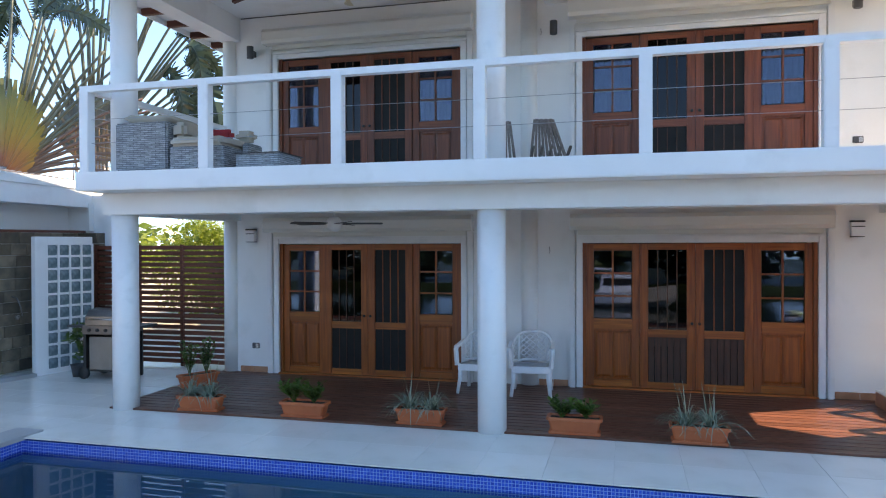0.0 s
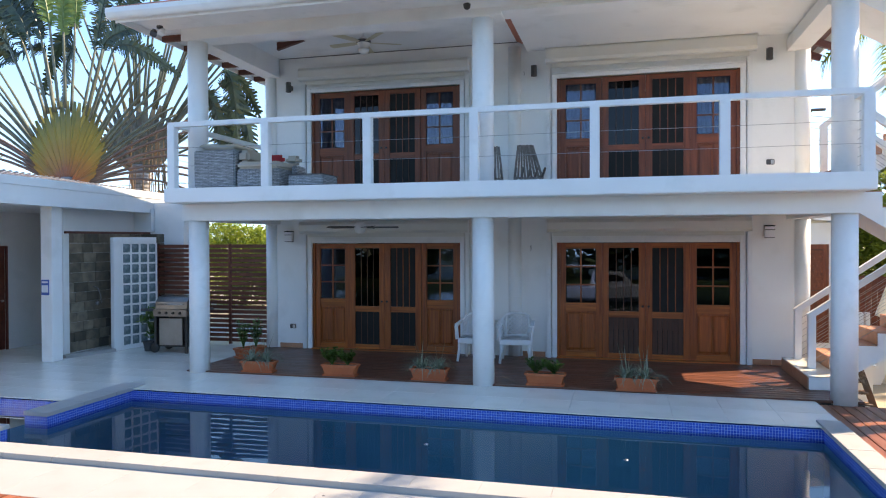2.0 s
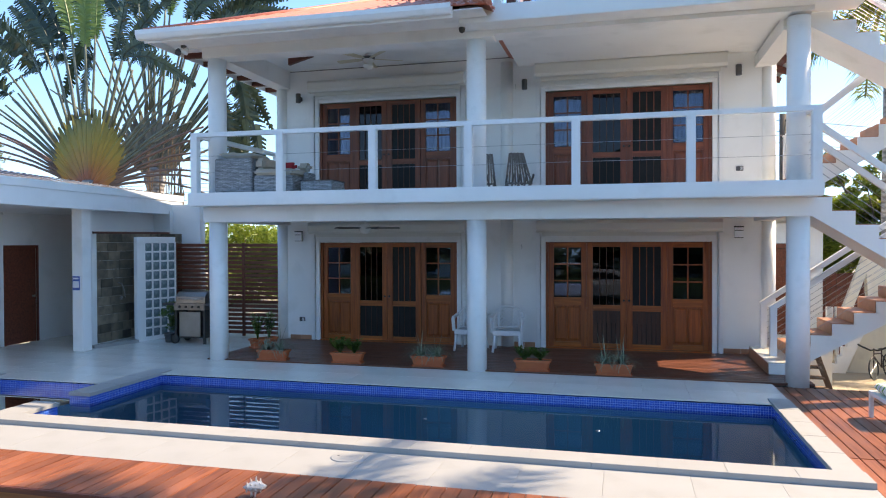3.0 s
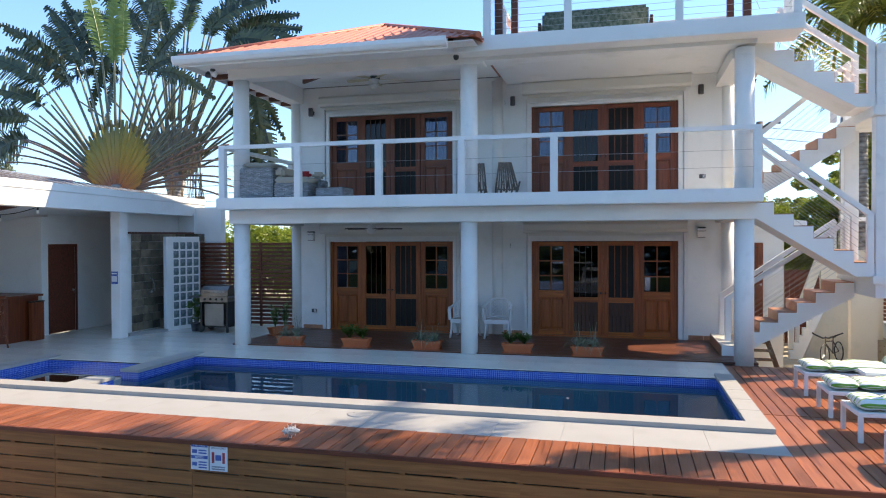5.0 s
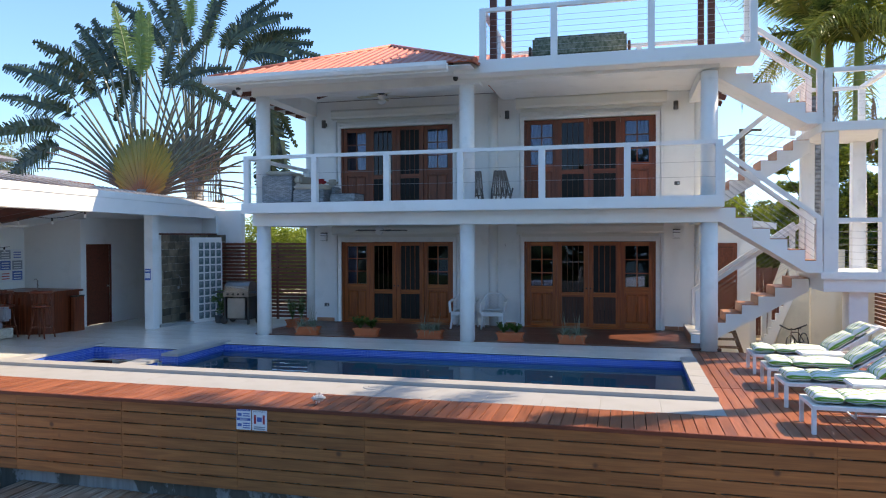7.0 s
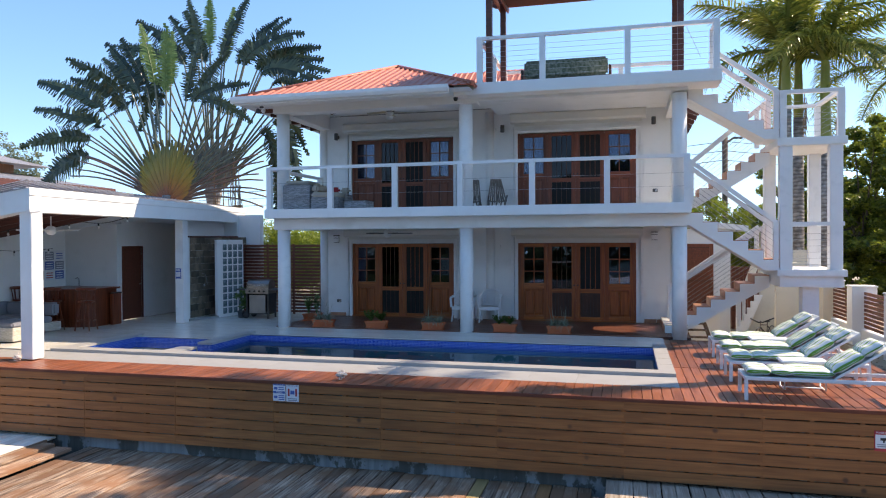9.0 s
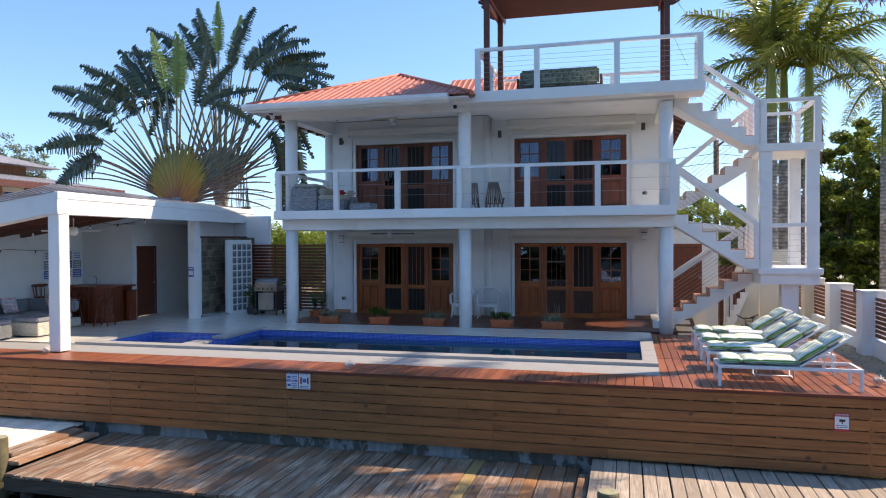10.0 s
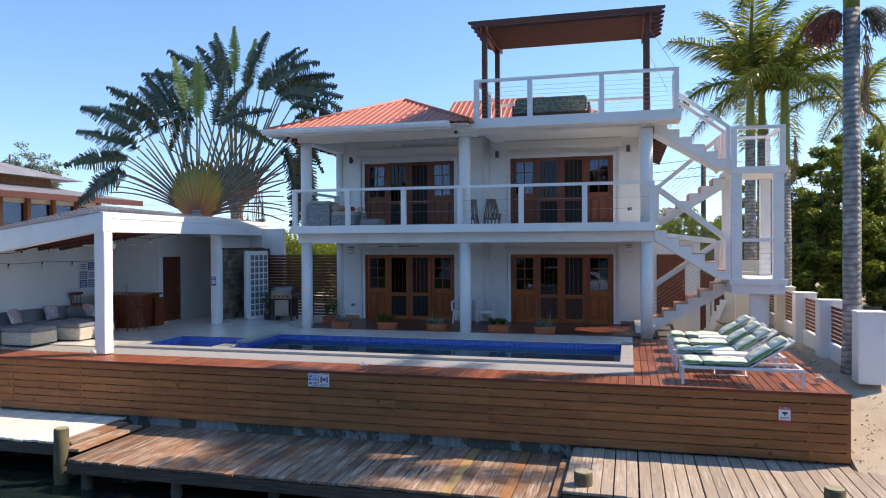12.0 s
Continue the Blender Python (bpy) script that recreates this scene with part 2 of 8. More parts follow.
M_CABLE = paint("steel_cable", (0.42, 0.43, 0.44), (0.36, 0.37, 0.38), 0.35, 3, 90, 0.0, metal=1.0)
M_BLACK = paint("black_metal", (0.018, 0.018, 0.018), (0.028, 0.028, 0.028), 0.45, 5, 60, 0.02)
M_DKGREY = paint("dark_grey_metal", (0.06, 0.06, 0.065), (0.08, 0.08, 0.085), 0.5, 5, 60, 0.02)
M_TERRA = paint("terracotta_plastic", (0.56, 0.130, 0.042), (0.49, 0.105, 0.034), 0.5, 5, 40, 0.03)
M_TERRATILE = paint("terracotta_tile", (0.50, 0.235, 0.135), (0.41, 0.18, 0.10), 0.5, 5, 40, 0.06, vary=0.15)
M_SOIL = paint("soil", (0.035, 0.024, 0.016), (0.06, 0.04, 0.028), 0.95, 20, 80, 0.4)
M_PLASTIC = paint("white_plastic", (0.78, 0.79, 0.80), (0.72, 0.74, 0.75), 0.4, 4, 30, 0.02)
M_ROOF = paint("coral_roof_metal", (0.52, 0.150, 0.085), (0.47, 0.125, 0.070), 0.5, 1.0, 40, 0.04, stain=(0.42, 0.105, 0.06), vary=0.05)
M_GREYROOF = paint("grey_roof_metal", (0.33, 0.33, 0.35), (0.27, 0.27, 0.29), 0.5, 1.0, 30, 0.05, stain=(0.24, 0.20, 0.18))
# near-black: the dimness of the unlit rooms is put into this colour
M_INSIDE = paint("dimmed_room", (0.07, 0.065, 0.06), (0.055, 0.05, 0.045), 0.9, 1, 40, 0.03)
# blue cloth, its colour deepened to carry the sky mirrored in the panes
M_CURTAIN = paint("blue_curtain", (0.055, 0.115, 0.29), (0.045, 0.095, 0.25), 0.9, 8, 90, 0.1)
M_SAND = paint("sandy_ground", (0.50, 0.42, 0.31), (0.38, 0.31, 0.22), 0.95, 0.8, 45, 0.35, stain=(0.26, 0.20, 0.13))


def patched_wall(name, dark, pale):
    """Dark damp concrete with hard-edged pale patches and run marks down it."""
    m, nt, N, L, bs = nodes_of(name)
    co = N.new("ShaderNodeTexCoord")
    mp = N.new("ShaderNodeMapping")
    mp.inputs["Scale"].default_value = (1.3, 1.3, 0.9)
    L.new(co.outputs["Object"], mp.inputs[0])
    n1 = N.new("ShaderNodeTexNoise")
    n1.inputs["Scale"].default_value, n1.inputs["Detail"].default_value, n1.inputs["Roughness"].default_value = 1.4, 8, 0.6
    L.new(mp.outputs[0], n1.inputs["Vector"])
    r = N.new("ShaderNodeValToRGB")
    r.color_ramp.elements[0].position, r.color_ramp.elements[1].position = 0.49, 0.515
    r.color_ramp.elements[0].color, r.color_ramp.elements[1].color = (*dark, 1), (*pale, 1)
    L.new(n1.outputs[0], r.inputs[0])
    mq = N.new("ShaderNodeMapping")
    mq.inputs["Scale"].default_value = (9.0, 9.0, 0.8)
    L.new(co.outputs["Object"], mq.inputs[0])
    n2 = N.new("ShaderNodeTexNoise")
    n2.inputs["Scale"].default_value, n2.inputs["Detail"].default_value = 1.5, 5
    L.new(mq.outputs[0], n2.inputs["Vector"])
    mx = N.new("ShaderNodeMixRGB")
    mx.blend_type, mx.inputs[0].default_value = 'MULTIPLY', 0.7
    L.new(r.outputs[0], mx.inputs[1])
    L.new(n2.outputs[0], mx.inputs[2])
    L.new(mx.outputs[0], bs.inputs["Base Color"])
    bs.inputs["Roughness"].default_value = 0.9
    bp = N.new("ShaderNodeBump")
    bp.inputs["Strength"].default_value, bp.inputs["Distance"].default_value = 0.4, 0.02
    L.new(n1.outputs[0], bp.inputs["Height"])
    L.new(bp.outputs[0], bs.inputs["Normal"])
    return m


M_SEAWALL = patched_wall("patched_seawall", (0.15, 0.155, 0.14), (0.40, 0.45, 0.47))

# ---------------------------------------------------------------- building helpers
def bx(bm, x0, x1, y0, y1, z0, z1, bev=0.0):
    """An axis-aligned block added to bm, with rounded edges if bev is given."""
    vs = [bm.verts.new((x, y, z)) for x in (x0, x1) for y in (y0, y1) for z in (z0, z1)]
    fs = [bm.faces.new([vs[i] for i in f]) for f in ((0, 1, 3, 2), (4, 6, 7, 5), (0, 4, 5, 1), (2, 3, 7, 6), (0, 2, 6, 4), (1, 5, 7, 3))]
    if bev:
        es = list({e for f in fs for e in f.edges})
        bmesh.ops.bevel(bm, geom=es, offset=bev, segments=2, affect='EDGES', clamp_overlap=True)


def box(x0, x1, y0, y1, z0, z1, bev=0.0):
    bm = bmesh.new()
    bx(bm, min(x0, x1), max(x0, x1), min(y0, y1), max(y0, y1), min(z0, z1), max(z0, z1), bev)
    return bm


def tube(bm, pts, r, seg=8, cap=True, r_end=None):
    """A round bar along pts; r_end: its radius at the far end."""
    pts = [Vector(p) for p in pts]
    rings = []
    for i, p in enumerate(pts):
        d = (pts[min(i + 1, len(pts) - 1)] - pts[max(i - 1, 0)]).normalized()
        ref = Vector((0, 0, 1)) if abs(d.z) < 0.9 else Vector((1, 0, 0))
        a = d.cross(ref).normalized()
        b = d.cross(a).normalized()
        rad = r if r_end is None else r + (r_end - r) * i / (len(pts) - 1)
        rings.append([bm.verts.new(p + rad * (math.cos(k * math.tau / seg) * a + math.sin(k * math.tau / seg) * b)) for k in range(seg)])
    for r0, r1 in zip(rings, rings[1:]):
        for k in range(seg):
            f = bm.faces.new((r0[k], r0[(k + 1) % seg], r1[(k + 1) % seg], r1[k]))
            f.smooth = seg > 5
    if cap:
        bm.faces.new(rings[0])
        bm.faces.new(list(reversed(rings[-1])))


def rod(pts, r, seg=8, r_end=None):
    bm = bmesh.new()
    tube(bm, pts, r, seg, True, r_end)
    return bm


def lathe(bm, prof, cx=0, cy=0, seg=24):
    """A turned body: prof is (radius, height) from bottom to top, about the vertical through cx, cy."""
    rings = []
    for r, z in prof:
        rings.append([bm.verts.new((cx + r * math.cos(k * math.tau / seg), cy + r * math.sin(k * math.tau / seg), z)) for k in range(seg)])
    for r0, r1 in zip(rings, rings[1:]):
        for k in range(seg):
            f = bm.faces.new((r0[k], r0[(k + 1) % seg], r1[(k + 1) % seg], r1[k]))
            f.smooth = True
    bm.faces.new(list(reversed(rings[0])))
    bm.faces.new(rings[-1])


def turned(prof, cx=0, cy=0, seg=24):
    bm = bmesh.new()
    lathe(bm, prof, cx, cy, seg)
    return bm


def prism(bm, poly, axis, a0, a1):
    """A polygon pushed along an axis from a0 to a1; poly holds the two other coordinates in x, y, z order."""
    def at(p, a):
        c = list(p)
        c.insert("xyz".index(axis), a)
        return c
    v0 = [bm.verts.new(at(p, a0)) for p in poly]
    v1 = [bm.verts.new(at(p, a1)) for p in poly]
    n = len(poly)
    bm.faces.new(v0)
    bm.faces.new(list(reversed(v1)))
    for k in range(n):
        bm.faces.new((v0[k], v1[k], v1[(k + 1) % n], v0[(k + 1) % n]))


def bar(bm, a, b, w, h):
    """A straight squared bar from a to b, w wide level and h deep upright, centred on the line."""
    a, b = Vector(a), Vector(b)
    d = (b - a).normalized()
    s = d.cross(Vector((0, 0, 1)))
    s = s.normalized() if s.length > 1e-4 else Vector((1, 0, 0))
    u = s.cross(d).normalized()
    vs = [bm.verts.new(p + i * s * w / 2 + j * u * h / 2) for p in (a, b) for i, j in ((-1, -1), (1, -1), (1, 1), (-1, 1))]
    for f in ((0, 1, 2, 3), (7, 6, 5, 4), (0, 4, 5, 1), (1, 5, 6, 2), (2, 6, 7, 3), (3, 7, 4, 0)):
        bm.faces.new([vs[i] for i in f])


def beam(a, b, w, h):
    bm = bmesh.new()
    bar(bm, a, b, w, h)
    return bm


def mesh_of(name, bm, mat):
    bmesh.ops.recalc_face_normals(bm, faces=bm.faces)
    me = bpy.data.meshes.new(name)
    bm.to_mesh(me)
    bm.free()
    for k in (mat if isinstance(mat, (list, tuple)) else [mat]):
        me.materials.append(k)
    return me


def part(name, bm, mat, parent, label=""):
    ob = new(name, mesh_of(name, bm, mat))
    ob.parent = parent
    return tagged(ob, label)


def solid(name, bm, mat, label="", category="", group="", kind=""):
    """A top-level thing of one mesh."""
    return tagged(new(name, mesh_of(name, bm, mat)), label, category, group, kind)


def thing(name, label, category, group="", kind="", at=None):
    ob = new(name)
    ob.empty_display_size = 0.1
    if at is not None:
        ob.matrix_world = at
    return tagged(ob, label, category, group, kind)


def piece(name, me, parent, m=None):
    """One of many alike pieces on shared mesh data."""
    ob = bpy.data.objects.new(name, me)
    scene.collection.objects.link(ob)
    ob.parent = parent
    if m is not None:
        ob.matrix_basis = m
    return ob

# ---------------------------------------------------------------- the plan, in metres
# x runs along the house front, y into the house, z up; the terrace is z = 0 and the front wall y = 0
WALL_L, WALL_R, HOUSE_BACK = -4.92, 5.27, 8.5
SLAB2, SLAB2_LOW = 3.04, 2.81
CEIL1, ROOF_LOW = 2.70, 5.58
DOORS = ((-3.97, -0.75), (0.93, 4.23))
FRONT = -3.28
COLS = (-4.74, 0.135, 5.07)
COL_Y, COL_R = -2.66, 0.165


def wall_with_doors(name, z0, z1, sill, head, label):
    bm = bmesh.new()
    xs = [WALL_L, DOORS[0][0], DOORS[0][1], DOORS[1][0], DOORS[1][1], WALL_R]
    for k in (0, 2, 4):
        bx(bm, xs[k], xs[k + 1], 0, 0.2, z0, z1)
    for k in (1, 3):
        bx(bm, xs[k], xs[k + 1], 0, 0.2, head, z1)
    return solid(name, bm, M_WHITE, label, "wall", kind="structure")


wall_with_doors("wall_front_lower", 0.0, CEIL1, 0.0, 2.2, "white rendered front wall of the ground floor with two door openings")
wall_with_doors("wall_front_upper", SLAB2, 6.0, SLAB2, 5.24, "white rendered front wall of the upper floor with two door openings")

bm = bmesh.new()
for z0, z1 in ((-0.1, CEIL1), (SLAB2, 5.9)):
    bx(bm, WALL_L, WALL_L + 0.2, 0.2, HOUSE_BACK, z0, z1)
    bx(bm, WALL_R - 0.2, WALL_R, 0.2, HOUSE_BACK, z0, z1)
    bx(bm, WALL_L + 0.2, WALL_R - 0.2, HOUSE_BACK - 0.2, HOUSE_BACK, z0, z1)
solid("wall_sides", bm, M_WHITE, "white rendered side and back walls of the house", "wall", kind="structure")

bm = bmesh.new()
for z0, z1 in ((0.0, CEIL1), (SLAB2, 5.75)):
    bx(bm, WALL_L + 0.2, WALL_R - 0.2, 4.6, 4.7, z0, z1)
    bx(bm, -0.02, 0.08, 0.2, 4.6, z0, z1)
solid("wall_inner", bm, M_INSIDE, "inner walls coloured near-black for the dimness of the rooms", "wall", kind="structure")
solid("floor_inner", box(WALL_L + 0.2, WALL_R - 0.2, 0.0, HOUSE_BACK - 0.2, -0.12, 0.0), M_INSIDE, "floor of the ground-floor rooms, coloured near-black for their dimness", "floor", kind="structure")
solid("ceiling_upper", box(WALL_L + 0.2, WALL_R - 0.2, 0.2, HOUSE_BACK - 0.2, 5.76, 5.82), M_WHITE, "white ceiling of the upper rooms", "ceiling", kind="structure")

# balcony slab, the floor between the storeys, and the beam below its edge
bm = bmesh.new()
bx(bm, -4.97, 5.28, FRONT, 0.0, SLAB2_LOW, SLAB2, 0.012)
bx(bm, -4.97, 5.28, 0.0, HOUSE_BACK, CEIL1, SLAB2)
solid("balcony_slab", bm, M_WHITE, "white rendered balcony slab running the width of the house", "balcony", kind="structure")
bm = bmesh.new()
bx(bm, -4.93, 5.24, -2.86, -2.46, 2.53, SLAB2_LOW - 0.001, 0.01)
bx(bm, -4.93, -4.60, -2.46, 0.0, 2.53, SLAB2_LOW - 0.001)
bx(bm, 4.90, 5.24, -2.46, 0.0, 2.53, SLAB2_LOW - 0.001)
solid("balcony_beam", bm, M_WHITE, "white rendered beam under the balcony edge", "beam", kind="structure")
bm = bmesh.new()
bx(bm, -4.93, 0.45, -2.86, -2.46, 5.52, 5.80, 0.01)
bx(bm, -4.93, -4.60, -2.46, 0.0, 5.52, 5.80)
bx(bm, 0.45, 5.24, -2.86, -2.46, 5.56, 5.629)
bx(bm, 4.90, 5.24, -2.46, 0.0, 5.40, 5.62)
bx(bm, -4.64, -4.601, -2.42, 0.0, 5.801, 5.94)
bx(bm, -4.64, 0.44, -2.50, -2.461, 5.801, 5.94)
solid("roof_beam", bm, M_WHITE, "white rendered beam over the upper columns", "beam", kind="structure")
solid("balcony_ceiling", box(-4.60, 0.45, -2.46, 0.0, 5.90, 5.94), M_WHITE, "white ceiling over the balcony", "ceiling", kind="structure")
# crease shadow drawn as a dark strip; there is no moulding
solid("ceiling_shadow_line", box(-4.58, 0.40, -0.012, -0.001, 5.886, 5.897), M_DKGREY, "thin dark strip standing in for the crease shadow where wall meets balcony ceiling", "trim", kind="structure")
bm = bmesh.new()
prism(bm, [(-4.07, 5.899), (-4.07, 5.755), (-3.53, 5.899)], 'y', -1.14, -1.06)
solid("hip_rafter", bm, M_PERG, "red-brown end of a hip rafter under the balcony ceiling", "rafter", kind="structure")

# round columns, both storeys
for cx in COLS:
    for z0, z1 in ((-0.06, 2.53), (SLAB2, 5.52)):
        r = COL_R
        solid("column", turned([(r, z0), (r, (z0 + z1) / 2), (r * 0.985, z1)], cx, COL_Y, 36), M_TRIM, "round white painted concrete column", "column", "columns of the house front", "structure")
for cx in (-4.80, 0.22, 5.15):
    for z0, z1 in ((0.0, CEIL1), (SLAB2, 5.8)):
        solid("pilaster", turned([(0.13, z0), (0.13, z1)], cx, 0.04, 24), M_WHITE, "half-round white pilaster on the front wall", "pilaster", "pilasters of the front wall", "structure")


# ---------------------------------------------------------------- doors
def raised_panel(bm, x0, x1, z0, z1, y):
    """Two raised fields side by side, sunk in a moulded frame."""
    bx(bm, x0, x1, y, y + 0.010, z0, z1)
    c = (x0 + x1) / 2
    for a, b in ((x0 + 0.022, c - 0.004), (c + 0.004, x1 - 0.022)):
        rings = []
        for inset, d in ((0.0, 0.002), (0.004, -0.010), (0.034, -0.024)):
            rings.append([bm.verts.new(p) for p in ((a + inset, y + d, z0 + 0.03 + inset), (b - inset, y + d, z0 + 0.03 + inset), (b - inset, y + d, z1 - 0.03 - inset), (a + inset, y + d, z1 - 0.03 - inset))])
        for r0, r1 in zip(rings, rings[1:]):
            for k in range(4):
                bm.faces.new((r0[k], r0[(k + 1) % 4], r1[(k + 1) % 4], r1[k]))
        bm.faces.new(rings[2])
        bm.faces.new(list(reversed(rings[0])))


def glazed_leaf(parent, x0, x1, z, y, h, wood):
    """A leaf with six panes over one raised panel."""
    s = 0.105
    bm = bmesh.new()
    bx(bm, x0, x0 + s, y, y + 0.05, z, z + h, 0.006)
    bx(bm, x1 - s, x1, y, y + 0.05, z, z + h, 0.006)
    lf = part("leaf", bm, wood[0], parent)
    bm = bmesh.new()
    for a, b in ((0.0, 0.10), (0.84, 0.99), (h - 0.10, h)):
        bx(bm, x0 + s, x1 - s, y + 0.002, y + 0.048, z + a, z + b, 0.005)
    part("rail", bm, wood[1], lf)
    bm = bmesh.new()
    raised_panel(bm, x0 + s, x1 - s, z + 0.10, z + 0.84, y + 0.034)
    part("panel", bm, wood[0], lf)
    px, pz = (x1 - x0 - 2 * s) / 2, (h - 0.10 - 0.99) / 3
    bm = bmesh.new()
    bx(bm, x0 + s + px - 0.013, x0 + s + px + 0.013, y + 0.006, y + 0.044, z + 0.99, z + h - 0.10)
    for k in (1, 2):
        for c in (0, 1):
            bx(bm, x0 + s + c * (px + 0.013), x0 + s + (c + 1) * px - (1 - c) * 0.013, y + 0.008, y + 0.042, z + 0.99 + k * pz - 0.012, z + 0.99 + k * pz + 0.012)
    part("glazing_bar", bm, wood[0], lf)
    for r in range(3):
        for c in range(2):
            part("pane", box(x0 + s + c * px + 0.013, x0 + s + (c + 1) * px - 0.013, y + 0.022, y + 0.027, z + 0.99 + r * pz + 0.012, z + 0.99 + (r + 1) * pz - 0.012), M_GLASS, lf, "dark reflecting glass pane")


def screen_leaf(parent, x0, x1, z, y, h, planked, knob, wood):
    """A leaf with a barred insect screen above and a screen or planks below the lock rail."""
    s = 0.115
    bm = bmesh.new()
    bx(bm, x0, x0 + s, y, y + 0.05, z, z + h, 0.006)
    bx(bm, x1 - s, x1, y, y + 0.05, z, z + h, 0.006)
    lf = part("leaf", bm, wood[0], parent)
    bm = bmesh.new()
    for a, b in ((0.0, 0.09), (0.74, 0.85), (h - 0.09, h)):
        bx(bm, x0 + s, x1 - s, y + 0.002, y + 0.048, z + a, z + b, 0.005)
    part("rail", bm, wood[1], lf)
    if knob > 0:
        part("pane", box(x0 + s, x1 - s, y + 0.034, y + 0.039, z + 0.85, z + h - 0.09), M_PANEBACK, lf, "dark reflecting glass behind upright bars")
        # added dark sheet: gives the pane the darkness of the room behind
        part("backing", box(x0 + s, x1 - s, y + 0.042, y + 0.046, z + 0.85, z + h - 0.09), M_SCREEN, lf, "dark sheet standing in for the unlit room behind the glass")
    else:
        part("screen", box(x0 + s, x1 - s, y + 0.030, y + 0.034, z + 0.85, z + h - 0.09), M_SCREEN, lf, "dark insect screen behind upright bars")
    w = x1 - x0 - 2 * s
    for k in range(1, 4):
        xc = x0 + s + w * k / 4
        part("bar", box(xc - 0.007, xc + 0.007, y + 0.014, y + 0.029, z + 0.85, z + h - 0.09), M_DARKPLANK if knob > 0 else wood[0], lf)
        if not planked:
            part("bar", box(xc - 0.006, xc + 0.006, y + 0.012, y + 0.025, z + 0.09, z + 0.74), M_DARKPLANK, lf)
    if planked:
        n = 6
        for k in range(n):
            part("plank", box(x0 + s + w * k / n + 0.003, x0 + s + w * (k + 1) / n - 0.003, y + 0.018, y + 0.036, z + 0.09, z + 0.74, 0.004), M_DARKPLANK, lf)
    else:
        part("lower_screen", box(x0 + s, x1 - s, y + 0.026, y + 0.031, z + 0.09, z + 0.74), M_SCREEN, lf)
    xk = x1 - 0.05 if knob > 0 else x0 + 0.05
    part("knob", turned([(0.010, 0), (0.011, 0.018), (0.020, 0.028), (0.022, 0.038), (0.012, 0.047)], 0, 0, 14), M_BLACK, lf).matrix_basis = pose(xk, y, z + 0.95, 90, 0, 0)


def door_set(name, x0, x1, z, planked, label, wood=None):
    d = thing(name, label, "door", "glazed door sets of the house front", "structure")
    h = 2.11
    wood = wood or (M_DOOR, M_DOORX)
    bm = bmesh.new()
    for a, b in ((x0 - 0.015, x0 + 0.075), (x1 - 0.075, x1 + 0.015)):
        bx(bm, a, b, -0.055, 0.0, z, z + 2.20, 0.006)
    bx(bm, x0 + 0.075, x1 - 0.075, -0.052, 0.0, z + 2.125, z + 2.20, 0.006)
    bx(bm, x0 - 0.016, x1 + 0.016, -0.072, 0.0, z + 2.203, z + 2.235, 0.006)
    part("casing", bm, M_TRIM, d, "white painted door casing")
    bm = bmesh.new()
    for a, b in ((x0 - 0.115, x0 - 0.030), (x1 + 0.030, x1 + 0.115)):
        bx(bm, a, b, -0.085, 0.0, z, z + 2.3, 0.008)
        bx(bm, a + 0.02, b - 0.02, -0.091, -0.085, z + 0.02, z + 2.28, 0.003)
    part("shutter_guide", bm, M_TRIM, d, "white shutter guide rail")
    bm = bmesh.new()
    bx(bm, x0 + 0.075, x0 + 0.125, 0.0, 0.11, z, z + h + 0.015)
    bx(bm, x1 - 0.125, x1 - 0.075, 0.0, 0.11, z, z + h + 0.015)
    part("jamb", bm, wood[0], d)
    part("threshold", box(x0 + 0.075, x1 - 0.075, -0.08, 0.12, z - 0.005, z + 0.022, 0.006), wood[1], d, "worn wooden threshold")
    a, w = x0 + 0.125, (x1 - x0 - 0.25) / 4
    glazed_leaf(d, a, a + w - 0.004, z + 0.024, 0.035, h - 0.02, wood)
    screen_leaf(d, a + w, a + 2 * w - 0.003, z + 0.024, 0.005, h - 0.02, planked, 1, wood)
    screen_leaf(d, a + 2 * w, a + 3 * w - 0.003, z + 0.024, 0.005, h - 0.02, planked, -1, wood)
    glazed_leaf(d, a + 3 * w, a + 4 * w, z + 0.024, 0.035, h - 0.02, wood)
    return d


def shutter_box(x0, x1, z0, z1):
    s = thing("roller_shutter", "cream roller shutter box mounted above a door set", "shutter", "roller shutters of the house front")
    bm = bmesh.new()
    prism(bm, [(0.0, z0), (-0.17, z0), (-0.20, z0 + 0.05), (-0.20, z1 - 0.06), (-0.15, z1), (0.0, z1)], 'x', x0, x1)
    part("housing", bm, M_SHUT, s)
    part("slat", box(x0 + 0.1, x1 - 0.1, -0.045, -0.012, z0 - 0.075, z0 - 0.002, 0.006), M_SHUT, s, "rolled-up shutter's bottom slat")
    for xa in (x0 - 0.012, x1):
        bm = bmesh.new()
        prism(bm, [(0.0, z0 - 0.006), (-0.172, z0 - 0.006), (-0.206, z0 + 0.05), (-0.206, z1 - 0.06), (-0.152, z1 + 0.006), (0.0, z1 + 0.006)], 'x', xa, xa + 0.012)
        part("end_cap", bm, M_TRIM, s)


door_set("door_1", *DOORS[0], 0.02, False, "closed varnished wooden four-leaf door with glass and screens")
door_set("door_2", *DOORS[1], 0.02, True, "closed varnished wooden four-leaf door with dark planked centre leaves")
WOOD_UP = (timber("mahogany_door_wood", (0.12, 0.026, 0.010), (0.25, 0.060, 0.022), 'z', 0.42, 6, 0.08, 0.08), timber("mahogany_rail_wood", (0.14, 0.030, 0.011), (0.28, 0.070, 0.025), 'x', 0.42, 6, 0.08, 0.08))
